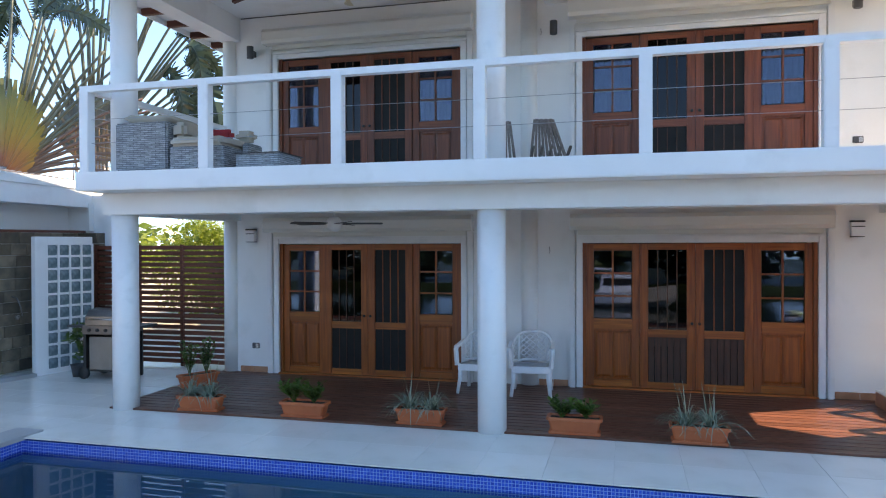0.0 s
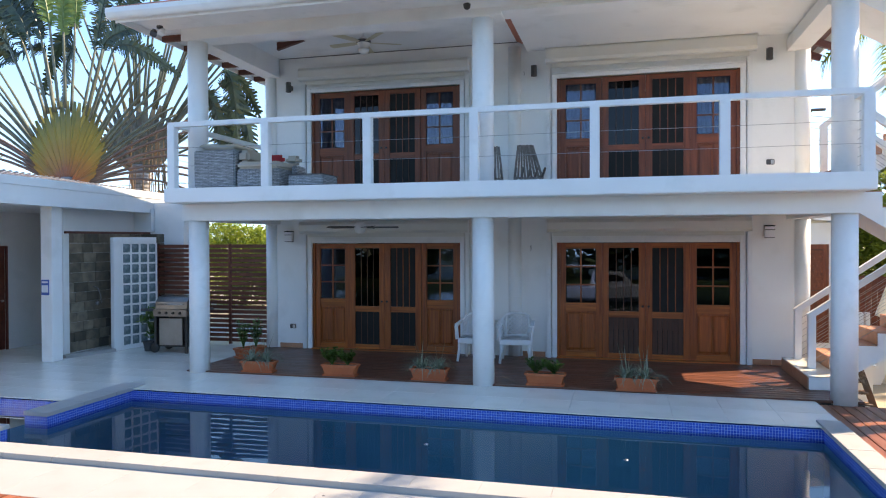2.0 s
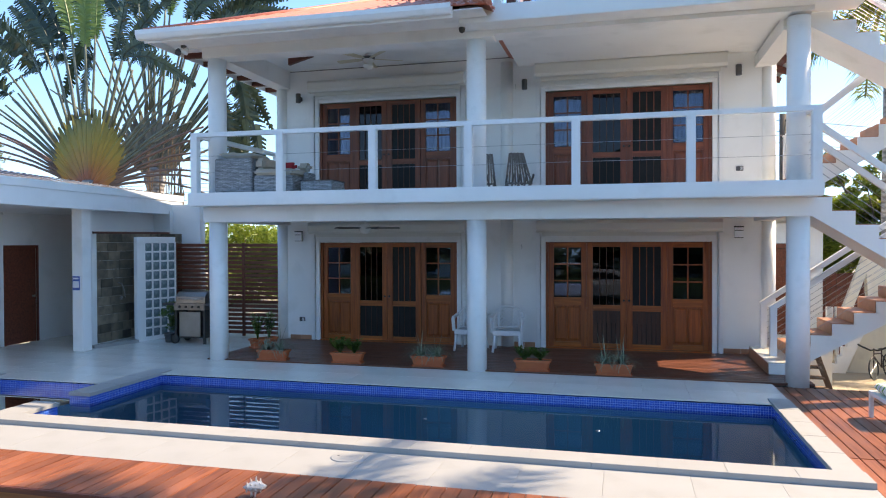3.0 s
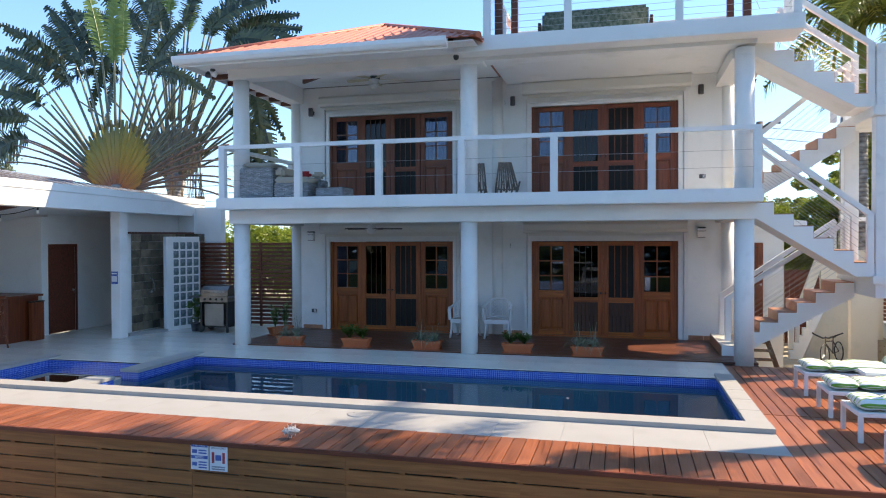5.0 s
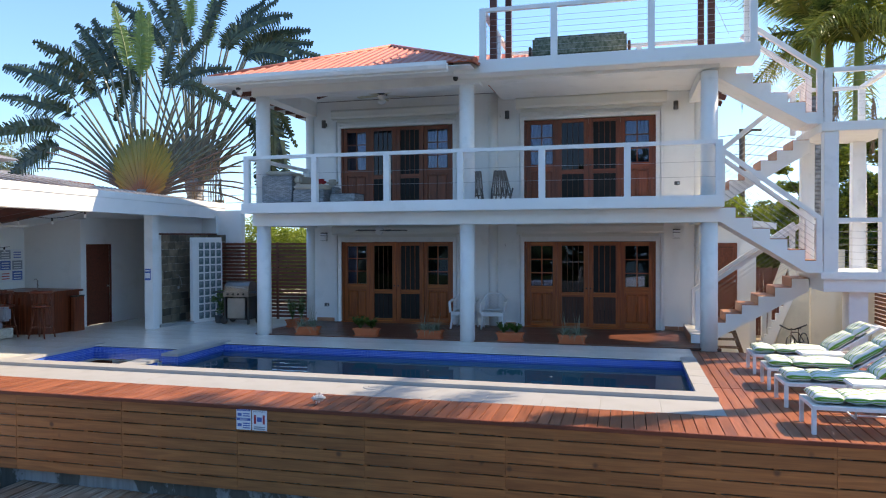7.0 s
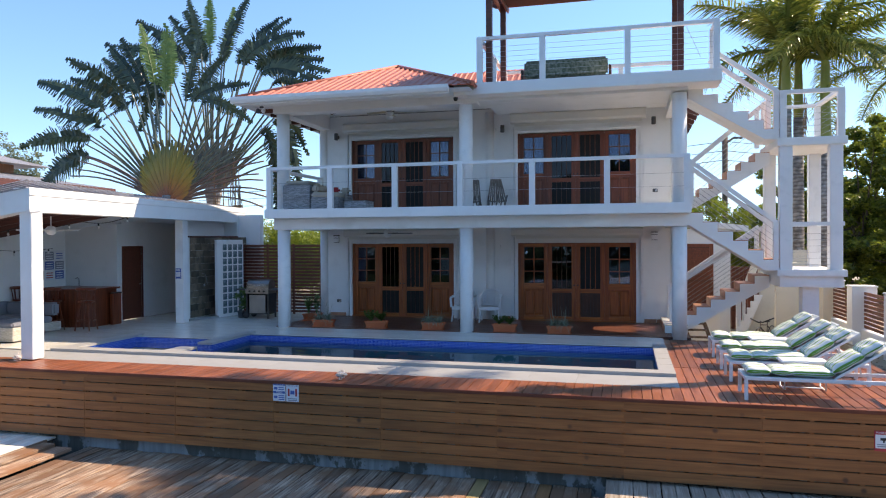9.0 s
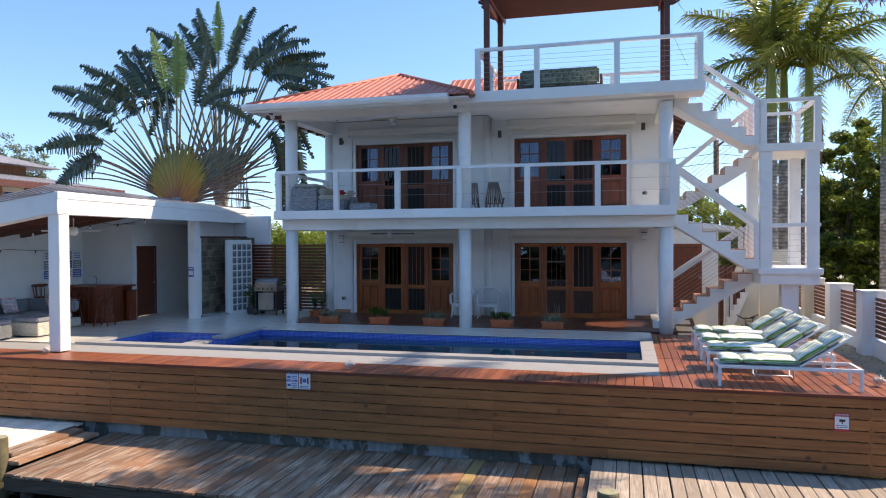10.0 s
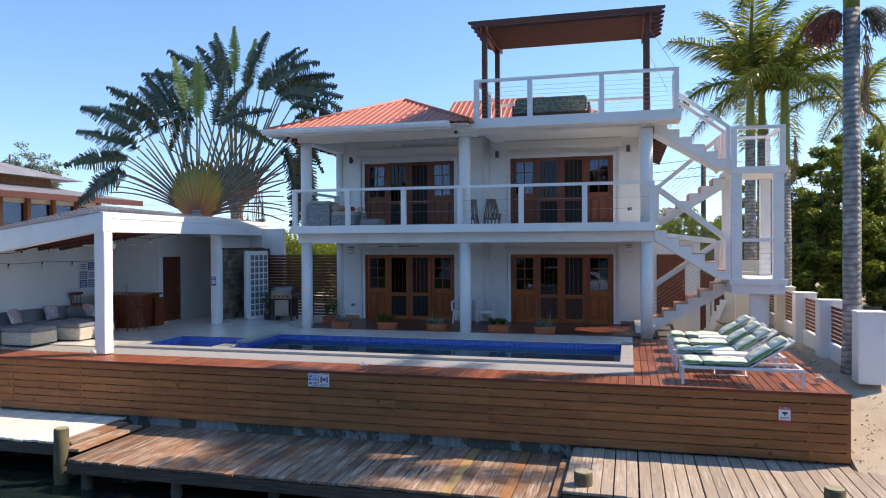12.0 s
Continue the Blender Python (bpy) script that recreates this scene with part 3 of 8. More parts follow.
door_set("door_3", *DOORS[0], SLAB2, False, "closed varnished wooden balcony door with blue-reflecting panes", WOOD_UP)
door_set("door_4", *DOORS[1], SLAB2, False, "closed varnished wooden balcony door with blue-reflecting panes", WOOD_UP)
shutter_box(-4.10, -0.64, 2.34, 2.57)
shutter_box(0.84, 4.32, 2.34, 2.57)
shutter_box(-4.10, -0.64, 5.40, 5.64)
shutter_box(0.82, 4.40, 5.44, 5.72)

# skirting of terracotta tiles along the foot of the wall
for x0, x1 in ((WALL_L + 0.3, -4.10), (0.36, 0.79), (4.36, 4.98)):
    sk = thing("baseboard", "terracotta tile skirting at the wall's foot", "baseboard", kind="structure")
    n = max(1, round((x1 - x0) / 0.28))
    for k in range(n):
        part("tile", box(x0 + (x1 - x0) * k / n + 0.003, x0 + (x1 - x0) * (k + 1) / n - 0.003, -0.016, 0.0, 0.022, 0.115, 0.003), M_TERRATILE, sk)


# ---------------------------------------------------------------- railings
def railing(label, a, b, posts, h=1.0, ends=(True, True), low=None, cables=7, first=0.12, post_w=0.13, rail_w=0.10, rail_h=0.075, group="white cable railings"):
    """White posts, a top rail and steel cables from foot a to foot b; posts: places along the way from 0 to 1."""
    a, b = Vector(a), Vector(b)
    r = thing("railing", label, "railing", group)
    for t in posts:
        p = a.lerp(b, t)
        bm = bmesh.new()
        bx(bm, p.x - post_w / 2, p.x + post_w / 2, p.y - post_w / 2, p.y + post_w / 2, p.z, p.z + h - rail_h / 2, 0.008)
        part("post", bm, M_TRIM, r)
    up = Vector((0, 0, h - rail_h / 2))
    d = (b - a).normalized() * post_w / 2
    part("top_rail", beam(a - d + up, b + d + up, rail_w, rail_h), M_TRIM, r)
    if low:
        part("middle_rail", beam(a + Vector((0, 0, low)), b + Vector((0, 0, low)), 0.06, 0.08), M_TRIM, r)
    for k in range(cables):
        z = first + (h - 0.12 - first) * k / max(1, cables)
        o = Vector((0, 0, z))
        mid = [a.lerp(b, t) + o - Vector((0, 0, 0.006 * math.sin(math.pi * (t * 3 % 1)))) for t in (0, 0.17, 0.33, 0.5, 0.67, 0.83, 1)]
        part("cable", rod(mid, 0.0035, 5), M_CABLE, r, "thin steel cable")
    return r


bxs = (-4.85, -3.19, -1.51, 0.115, 1.81, 3.49, 5.19)
railing("white balcony railing with square posts and steel cables", (bxs[0], FRONT + 0.08, SLAB2), (bxs[-1], FRONT + 0.08, SLAB2), [(x - bxs[0]) / (bxs[-1] - bxs[0]) for x in bxs], h=1.06, cables=2, first=0.36)
railing("white balcony side railing with steel cables", (bxs[0], FRONT + 0.21, SLAB2), (bxs[0], -0.1, SLAB2), [0.98], h=1.06, cables=7)
railing("white balcony side railing with steel cables", (bxs[-1], FRONT + 0.21, SLAB2), (bxs[-1], -2.52, SLAB2), [], h=1.06, cables=7)

# ---------------------------------------------------------------- terrace, pool and decks
POOL = (-4.90, 4.45, -7.02, -4.16)
SPA = (-7.40, -5.25, -7.02, -5.06)
WATER_Z = -0.15

# the bed under the terrace, with the two basins left open
bm = bmesh.new()
for x0, x1, y0, y1 in ((-13.5, SPA[0] - 0.14, -8.2, 3.5), (SPA[0] - 0.14, POOL[1] + 0.14, -8.2, POOL[2] - 0.14), (SPA[0] - 0.14, SPA[1], SPA[3] + 0.14, 3.5), (SPA[1], POOL[1] + 0.14, POOL[3] + 0.14, 0.0), (POOL[1] + 0.14, 4.70, -8.2, 0.0)):
    bx(bm, x0 - 0.0, x1, y0, y1, -0.16, -0.037 if y0 < -8 else -0.012)
solid("terrace_bed", bm, M_GROUT, "grey mortar bed under the terrace tiles", "floor", kind="structure")

pool = thing("pool", "blue mosaic swimming pool with still water and an attached spa", "pool", kind="structure")
t = 0.14
dz = -1.5
walls = ((POOL[0], POOL[1] + t, POOL[3], POOL[3] + t), (POOL[1], POOL[1] + t, POOL[2], POOL[3]), (SPA[0], POOL[1] + t, POOL[2] - t, POOL[2]), (SPA[0] - t, SPA[0], POOL[2] - t, SPA[3] + t), (SPA[0], SPA[1] + 0.01, SPA[3], SPA[3] + t), (SPA[1], POOL[0], -5.76, POOL[3] + t), (SPA[1], POOL[0], POOL[2], -6.36))
for a, b, c, d in walls:
    part("tile_band", box(a, b, c, d, WATER_Z - 0.04, -0.03), M_MOSAIC, pool, "blue glass mosaic band at the waterline")
    part("basin_wall", box(a, b, c, d, dz, WATER_Z - 0.041), M_POOLFLOOR, pool)
part("basin_floor", box(SPA[0] - t, POOL[1] + t, POOL[2] - t, POOL[3] + t, dz - 0.1, dz), M_POOLFLOOR, pool)
bm = bmesh.new()
for x0, x1, y0, y1 in ((POOL[0], POOL[1], POOL[2], POOL[3]), (SPA[1], POOL[0], -6.36, -5.76), (SPA[0], SPA[1], SPA[2], SPA[3])):
    vs = [bm.verts.new(c) for c in ((x0, y0, WATER_Z), (x1, y0, WATER_Z), (x1, y1, WATER_Z), (x0, y1, WATER_Z))]
    bm.faces.new(vs)
water = part("water", bm, M_WATER, pool, "still clear pool water")

for x, y in ((0.0, -5.40), (2.22, -5.46)):
    t = thing("pool_float", "small pale grey float drifting on the pool water", "pool float", "floats on the pool", at=pose(x, y, WATER_Z))
    part("disc", turned([(0.008, -0.012), (0.024, -0.010), (0.027, 0.001), (0.020, 0.006), (0.008, 0.008)], 0, 0, 20), M_STEEL, t)

# coping stones round the water
cop = thing("coping", "pale stone coping slabs round the pool edge", "coping", kind="structure")


def coping_run(x0, x1, y0, y1, n, along):
    for k in range(n):
        if along == 'x':
            a, b = x0 + (x1 - x0) * k / n + 0.001, x0 + (x1 - x0) * (k + 1) / n - 0.001
            part("coping_slab", box(a, b, y0, y1, -0.03, 0.022, 0.004), M_COPING, cop)
        else:
            a, b = y0 + (y1 - y0) * k / n + 0.001, y0 + (y1 - y0) * (k + 1) / n - 0.001
            part("coping_slab", box(x0, x1, a, b, -0.03, 0.022, 0.004), M_COPING, cop)


n = 20
for k in range(n):
    x0 = SPA[0] - 0.30 + (POOL[1] + 0.25 - SPA[0] + 0.30) * k / n
    x1 = SPA[0] - 0.30 + (POOL[1] + 0.25 - SPA[0] + 0.30) * (k + 1) / n
    part("coping_slab", box(x0 + 0.0003, x1 - 0.0003, POOL[2] - 0.30, POOL[2] + 0.02, -0.035, 0.034, 0.003), M_COPING, cop)
coping_run(POOL[1] - 0.02, POOL[1] + 0.25, POOL[2] + 0.025, POOL[3] + 0.28, 5, 'y')
coping_run(SPA[1] + 0.0, POOL[0] + 0.02, -5.78, POOL[3] + 0.28, 3, 'y')
coping_run(SPA[1] - 0.02, POOL[0] + 0.02, POOL[2] + 0.025, -6.34, 1, 'y')
coping_run(SPA[0] - 0.30, SPA[0] + 0.02, POOL[2] + 0.025, SPA[3] + 0.28, 4, 'y')

# terrace tiles
terr = thing("terrace", "polished cream tile terrace round the pool", "terrace", kind="structure")
tile_meshes = {}


def tiles(x0, x1, y0, y1, nx, ny, mat=M_TILE, z=0.0):
    w, d = (x1 - x0) / nx, (y1 - y0) / ny
    key = (round(w, 4), round(d, 4), mat.name)
    if key not in tile_meshes:
        tile_meshes[key] = mesh_of("tile", box(-w / 2 + 0.0009, w / 2 - 0.0009, -d / 2 + 0.0009, d / 2 - 0.0009, -0.012, 0.0, 0.001), mat)
    for i in range(nx):
        for j in range(ny):
            piece("tile", tile_meshes[key], terr, Matrix.Translation((x0 + w * (i + 0.5), y0 + d * (j + 0.5), z + random.uniform(-0.0006, 0.0006))))


tiles(POOL[0] + 0.02, 4.70, POOL[3], -2.74, 15, 2)
tiles(SPA[1], POOL[0] + 0.02, POOL[3] + 0.28, -2.74, 1, 2)
tiles(SPA[0] + 0.02, SPA[1], SPA[3], -2.74, 3, 4)
tiles(-12.6, SPA[0] - 0.30, -7.02, -2.74, 8, 6)
tiles(SPA[0] - 0.30, SPA[0] + 0.02, SPA[3] + 0.28, -2.74, 1, 4)
tiles(-12.6, -4.96, -2.74, 0.60, 12, 5)
tiles(-12.6, 4.70, -8.16, POOL[2] - 0.302, 22, 1, M_COPING, -0.024)
tiles(-12.6, SPA[0] - 0.30, POOL[2] - 0.30, POOL[2], 8, 1)

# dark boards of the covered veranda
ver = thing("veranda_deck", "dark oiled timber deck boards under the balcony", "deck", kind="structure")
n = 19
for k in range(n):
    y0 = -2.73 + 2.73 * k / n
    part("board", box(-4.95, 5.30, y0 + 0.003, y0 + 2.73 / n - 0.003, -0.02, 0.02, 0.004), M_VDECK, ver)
solid("veranda_bed", box(-4.95, 5.30, -2.73, 0.0, -0.14, -0.03), M_BLACK, "dark ground under the veranda boards", "ground", kind="structure")

# red boards in front of the pool and beside it
DECK_Z = -0.02
FENCE_Y, FENCE_LEFT, FENCE_RIGHT, FENCE_LOW = -9.10, -12.6, 8.17, -1.17
deck = thing("pool_deck", "reddish hardwood deck boards round the pool terrace", "deck", kind="structure")
w = 0.143
n_front = round((4.70 - FENCE_LEFT) / w)
wf = (4.70 - FENCE_LEFT) / n_front
short = mesh_of("board", box(-wf / 2 + 0.004, wf / 2 - 0.004, -0.455, 0.455, -0.035, 0.0, 0.004), M_DECK)
for k in range(n_front):
    piece("board", short, deck, pose(FENCE_LEFT + wf * (k + 0.5), -8.622, DECK_Z + random.uniform(-0.002, 0.002), 0, 0, random.uniform(-0.15, 0.15)))
n_side = 24
ws = (FENCE_RIGHT - 4.70) / n_side
for ya, yb in ((-9.08, -6.35), (-6.345, -2.78)):
    me = mesh_of("board", box(-ws / 2 + 0.0045, ws / 2 - 0.0045, ya + 0.002, yb - 0.002, -0.035, 0.0, 0.004), M_DECK)
    for k in range(n_side):
        piece("board", me, deck, Matrix.Translation((4.70 + ws * (k + 0.5), 0, DECK_Z - 0.01 + random.uniform(-0.002, 0.002))))
bm = bmesh.new()
for y in (-9.0, -8.3, -7.4, -6.34, -5.2, -4.0, -2.9):
    bx(bm, 4.72, FENCE_RIGHT - 0.03, y - 0.03, y + 0.03, -0.2, DECK_Z - 0.047)
for y in (-9.0, -8.3):
    bx(bm, FENCE_LEFT, 4.70, y - 0.03, y + 0.03, -0.2, DECK_Z - 0.04)
part("joist", bm, M_DOCKX, deck)

part("nosing", box(FENCE_LEFT, FENCE_RIGHT + 0.012, -9.128, -9.083, -0.066, DECK_Z + 0.004, 0.006), M_REDWOOD, deck, "dark red edge board")

# slatted face of the deck towards the dock
fence = thing("deck_skirt", "cedar slat skirting wall below the deck edge", "fence", kind="structure")
rows = 7
rh = (-0.035 - FENCE_LOW) / rows
rng = random.Random(4)
bw = 1.83
for r in range(rows):
    x = FENCE_LEFT
    while x < FENCE_RIGHT - 0.05:
        a, b = max(x, FENCE_LEFT), min(x + bw, FENCE_RIGHT)
        z0 = FENCE_LOW + r * rh
        if b - a > 0.1:
            part("slat", box(a + 0.0008, b - 0.0008, FENCE_Y - 0.011, FENCE_Y + 0.011, z0 + 0.002 + rng.uniform(0, 0.003), z0 + rh - 0.012, 0.003), M_FENCE, fence)
        x += bw
for r in range(rows):
    z0 = FENCE_LOW + r * rh
    part("slat", box(FENCE_RIGHT - 0.022, FENCE_RIGHT, FENCE_Y + 0.02, -7.2, z0 + 0.004, z0 + rh - 0.008, 0.004), M_FENCE, fence)
x = FENCE_LEFT
while x <= FENCE_RIGHT:
    part("post", box(x - 0.03, x + 0.03, FENCE_Y - 0.006, FENCE_Y + 0.10, FENCE_LOW + 0.02, -0.08), M_FENCE, fence)
    x += 0.61
solid("retaining_wall", box(FENCE_LEFT, 7.3, FENCE_Y + 0.16, FENCE_Y + 0.40, -2.6, -0.24), M_SEAWALL, "stained grey concrete retaining wall under the deck", "wall", kind="structure")
lid = thing("skimmer_lid", "round white plastic skimmer lid set in the terrace", "lid", kind="structure")
part("lid", turned([(0.165, -0.036), (0.165, -0.019), (0.155, -0.016), (0.0, -0.015)], -0.23, -7.55, 32), M_COPING, lid)
part("finger_hole", turned([(0.012, -0.0155), (0.012, -0.0135), (0.0, -0.0134)], -0.32, -7.55, 10), M_DKGREY, lid)

# ---------------------------------------------------------------- ground, canal and dock
bm = bmesh.new()
bx(bm, -400, -13.4, -8.9, 600, -2.6, -0.30)
bx(bm, -13.4, 4.8, 3.4, 600, -2.6, -0.20)
bx(bm, 8.86, 400, -6.0, 600, -2.6, -0.24)
bx(bm, 4.8, 8.86, -6.0, -2.5, -2.6, -0.24)
bx(bm, 4.8, 8.86, -2.5, 7.6, -2.6, -0.74)
bx(bm, 4.8, 8.86, 7.6, 600, -2.6, -0.24)
prism(bm, [(-6.0, -0.24), (-9.6, -1.28), (-9.6, -2.6), (-6.0, -2.6)], 'x', 8.2, 400)
solid("ground", bm, M_SAND, "sandy trodden ground round the house", "ground", kind="structure")

m, nt, N, L, bs = nodes_of("canal_water")
bs.inputs["Base Color"].default_value = (0.010, 0.022, 0.020, 1)
bs.inputs["Roughness"].default_value = 0.06
co = N.new("ShaderNodeTexCoord")
n1 = N.new("ShaderNodeTexNoise")
n1.inputs["Scale"].default_value, n1.inputs["Detail"].default_value = 2.2, 4
L.new(co.outputs["Object"], n1.inputs["Vector"])
bp = N.new("ShaderNodeBump")
bp.inputs["Strength"].default_value, bp.inputs["Distance"].default_value = 0.10, 0.1
L.new(n1.outputs[0], bp.inputs["Height"])
L.new(bp.outputs[0], bs.inputs["Normal"])
M_CANAL = m
solid("canal_water", box(-400, 400, -400, -8.9, -3.0, -1.95), M_CANAL, "dark calm canal water beside the dock", "water", kind="structure")

# ---------------------------------------------------------------- roofs
def roof_sheet(parent, p0, p1, q0, q1, mat=None, pitch=0.2, rib=0.028, name="roof_sheet"):
    """A sloping sheet with upright ribs: eave from p0 to p1, upper edge from q0 to q1."""
    p0, p1, q0, q1 = (Vector(v) for v in (p0, p1, q0, q1))
    e = (p1 - p0).normalized()
    width = (p1 - p0).length
    nrm = e.cross(q0 - p0 if (q0 - p0).length > 1e-3 else q1 - p0).normalized()
    if nrm.z < 0:
        nrm = -nrm
    up = nrm.cross(e).normalized()
    if up.z < 0:
        up = -up
    full = (q0 - p0).dot(up)
    far = (q1 - p0).dot(up)
    s0, s1 = (q0 - p0).dot(e), (q1 - p0).dot(e)
    bm = bmesh.new()
    top = [p0, p1, q1, q0] if (q1 - q0).length > 1e-3 else [p0, p1, q1]
    a = [bm.verts.new(v) for v in top]
    b = [bm.verts.new(v - nrm * 0.02) for v in top]
    bm.faces.new(a)
    bm.faces.new(list(reversed(b)))
    for k in range(len(top)):
        bm.faces.new((a[k], b[k], b[(k + 1) % len(top)], a[(k + 1) % len(top)]))
    s = pitch / 2
    while s < width:
        lim = full + (far - full) * min(1, max(0, (s - s0) / max(1e-3, s1 - s0)))
        if s < s0:
            lim = full * s / s0
        elif s > s1:
            lim = far * (width - s) / max(1e-3, width - s1)
        if lim > 0.08:
            w0, w1 = 0.045, 0.02
            ring, rb = [], bmesh.new()
            for h in (-0.03, lim - 0.03):
                c = p0 + e * s + up * h
                ring.append([rb.verts.new(c + e * d + nrm * z) for d, z in ((-w0, 0), (-w1, rib), (w1, rib), (w0, 0))])
            for k in range(3):
                rb.faces.new((ring[0][k], ring[0][k + 1], ring[1][k + 1], ring[1][k]))
            rb.faces.new(ring[0])
            part("roof_rib", rb, mat or M_ROOF, parent)
        s += pitch
    return part(name, bm, mat or M_ROOF, parent)


EAVE = 5.79
roof = thing("roof", "coral red ribbed metal hip roof with white gutter", "roof", kind="structure")
XL, XR, YF, YB, AX, AY, AZ = -5.48, 0.55, -3.74, 8.9, -2.29, -0.52, 7.10
roof_sheet(roof, (XL, YF, EAVE), (XR, YF, EAVE), (AX, AY, AZ), (AX, AY, AZ))
roof_sheet(roof, (XL, YB, EAVE), (XL, YF, EAVE), (AX, YB - 3.2, AZ), (AX, AY, AZ))
roof_sheet(roof, (XR, YF, EAVE), (XR, YB, EAVE), (AX, AY, AZ), (AX, YB - 3.2, AZ))
roof_sheet(roof, (XL, YB, EAVE), (XR, YB, EAVE), (AX, YB - 3.2, AZ), (AX, YB - 3.2, AZ))
roof_sheet(roof, (-1.7, 0.46, 5.92), (5.85, 0.46, 5.92), (-1.7, 3.6, 7.80), (1.6, 3.6, 7.80))
roof_sheet(roof, (5.85, 0.46, 5.92), (5.85, 8.9, 5.92), (1.6, 3.6, 7.80), (1.6, 6.0, 7.80))
roof_sheet(roof, (5.85, 8.9, 5.92), (-1.7, 8.9, 5.92), (1.6, 6.0, 7.80), (-1.7, 6.0, 7.80))
bm = bmesh.new()
for p, q in (((XL, YF, EAVE + 0.01), (AX, AY, AZ + 0.01)), ((XR, YF, EAVE + 0.01), (AX, AY, AZ + 0.01)), ((AX, AY, AZ + 0.01), (AX, YB - 3.2, AZ + 0.01))):
    tube(bm, [p, q], 0.055, 8)
part("ridge_cap", bm, M_ROOF, roof)
bm = bmesh.new()
prism(bm, [(YF - 0.10, 5.66), (YF - 0.13, 5.72), (YF - 0.13, EAVE + 0.005), (YF - 0.11, EAVE + 0.005), (YF - 0.09, 5.70), (YF, 5.70), (YF, 5.64), (YF - 0.08, 5.64)], 'x', XL - 0.08, -0.02)
part("gutter", bm, M_TRIM, roof, "white rain gutter")
part("side_fascia", box(XL - 0.06, XL - 0.035, YF, YB, 5.66, EAVE + 0.035, 0.004), M_TRIM, roof, "white fascia board")
bm = bmesh.new()
bx(bm, XL, -0.02, YF + 0.005, YF + 0.03, 5.60, 5.775)
bx(bm, XL, XL + 0.025, YF + 0.03, YB, 5.62, 5.775)
bx(bm, 5.82, 5.85, 0.46, 8.9, 5.74, 5.90)
part("fascia", bm, M_TRIM, roof, "white fascia board")
bm = bmesh.new()
bx(bm, XL + 0.03, 0.44, YF + 0.03, -2.86, 5.715, 5.73)
bx(bm, XL + 0.03, -4.93, -2.86, 8.0, 5.70, 5.715)
part("soffit", bm, M_TRIM, roof, "white boarded soffit")
for k in range(12):
    y = -2.6 + 0.62 * k
    bm = bmesh.new()
    bx(bm, XL + 0.03, -4.93, y - 0.035, y + 0.035, 5.60, 5.70, 0.004)
    part("rafter", bm, M_PERG, roof, "red-brown rafter end")
for k in range(9):
    y = 0.8 + 0.8 * k
    part("rafter", beam((5.28, y, 5.84), (5.82, y, 5.62), 0.07, 0.12), M_PERG, roof, "red-brown rafter end")
part("side_soffit", box(5.27, 5.81, 0.46, 8.5, 5.90, 5.912), M_PERG, roof, "red-brown boarded soffit")

# roof terrace beside the hip roof
bm = bmesh.new()
bx(bm, -0.015, 5.90, FRONT - 0.02, -2.47, 5.63, 5.90, 0.01)
bx(bm, 0.46, 5.27, -2.47, 0.44, 5.70, 5.90)
solid("roof_terrace", bm, M_WHITE, "white rendered roof terrace slab with a green mossy stain", "terrace", kind="structure")
tx = (0.60, 2.06, 3.94, 5.79)
railing("white roof terrace railing with square posts and cables", (tx[0], FRONT + 0.06, 5.90), (tx[-1], FRONT + 0.06, 5.90), [(x - tx[0]) / (tx[-1] - tx[0]) for x in tx], h=1.06, cables=7)
railing("white roof terrace side railing with cables", (tx[0], FRONT + 0.19, 5.90), (tx[0], 0.30, 5.90), [0.5, 1.0], h=1.06, cables=7)
railing("white roof terrace back railing with cables", (tx[0] + 0.13, 0.30, 5.90), (5.2, 0.30, 5.90), [0.36, 0.68, 1.0], h=1.06, cables=7)
railing("white roof terrace side railing with cables", (5.79, FRONT + 0.19, 5.90), (5.79, -2.55, 5.90), [1.0], h=1.06, cables=7)

# pergola
pg = thing("pergola", "red-brown stained timber pergola with a dark shade cloth", "pergola")
PX0, PX1, PY0, PY1 = 0.74, 5.09, -2.75, -0.75
for x, y, w in ((PX0, PY0, 0.14), (PX0, PY1, 0.14), (PX1, PY0, 0.13), (PX1, PY1, 0.13)):
    part("post", box(x - w / 2, x + w / 2, y - w / 2, y + w / 2, 5.90, 8.50, 0.006), M_PERG, pg)
for x in (PX0, PX1):
    for s in (-1, 1):
        bm = bmesh.new()
        y0, y1 = PY0 - 0.35, PY1 + 0.35
        prism(bm, [(y0, 8.42), (y0, 8.48), (y1, 8.48), (y1, 8.42), (y1 - 0.1, 8.34), (y0 + 0.1, 8.34)], 'x', x + s * 0.09 - 0.02, x + s * 0.09 + 0.02)
        part("beam", bm, M_PERG, pg)
for k in range(7):
    y = PY0 - 0.22 + (PY1 - PY0 + 0.44) * k / 6
    bm = bmesh.new()
    x0, x1 = PX0 - 0.42, PX1 + 0.45
    prism(bm, [(x0, 8.58), (x0, 8.64), (x1, 8.64), (x1, 8.58), (x1 - 0.18, 8.485), (x0 + 0.18, 8.485)], 'y', y - 0.022, y + 0.022)
    part("rafter", bm, M_PERG, pg)
part("shade_cloth", box(PX0 + 0.1, PX1 - 0.1, PY0 - 0.1, PY1 + 0.1, 8.45, 8.458), paint("shade_cloth", (0.045, 0.016, 0.012), (0.06, 0.02, 0.015), 0.9, 3, 90, 0.1), pg, "dark red shade cloth")
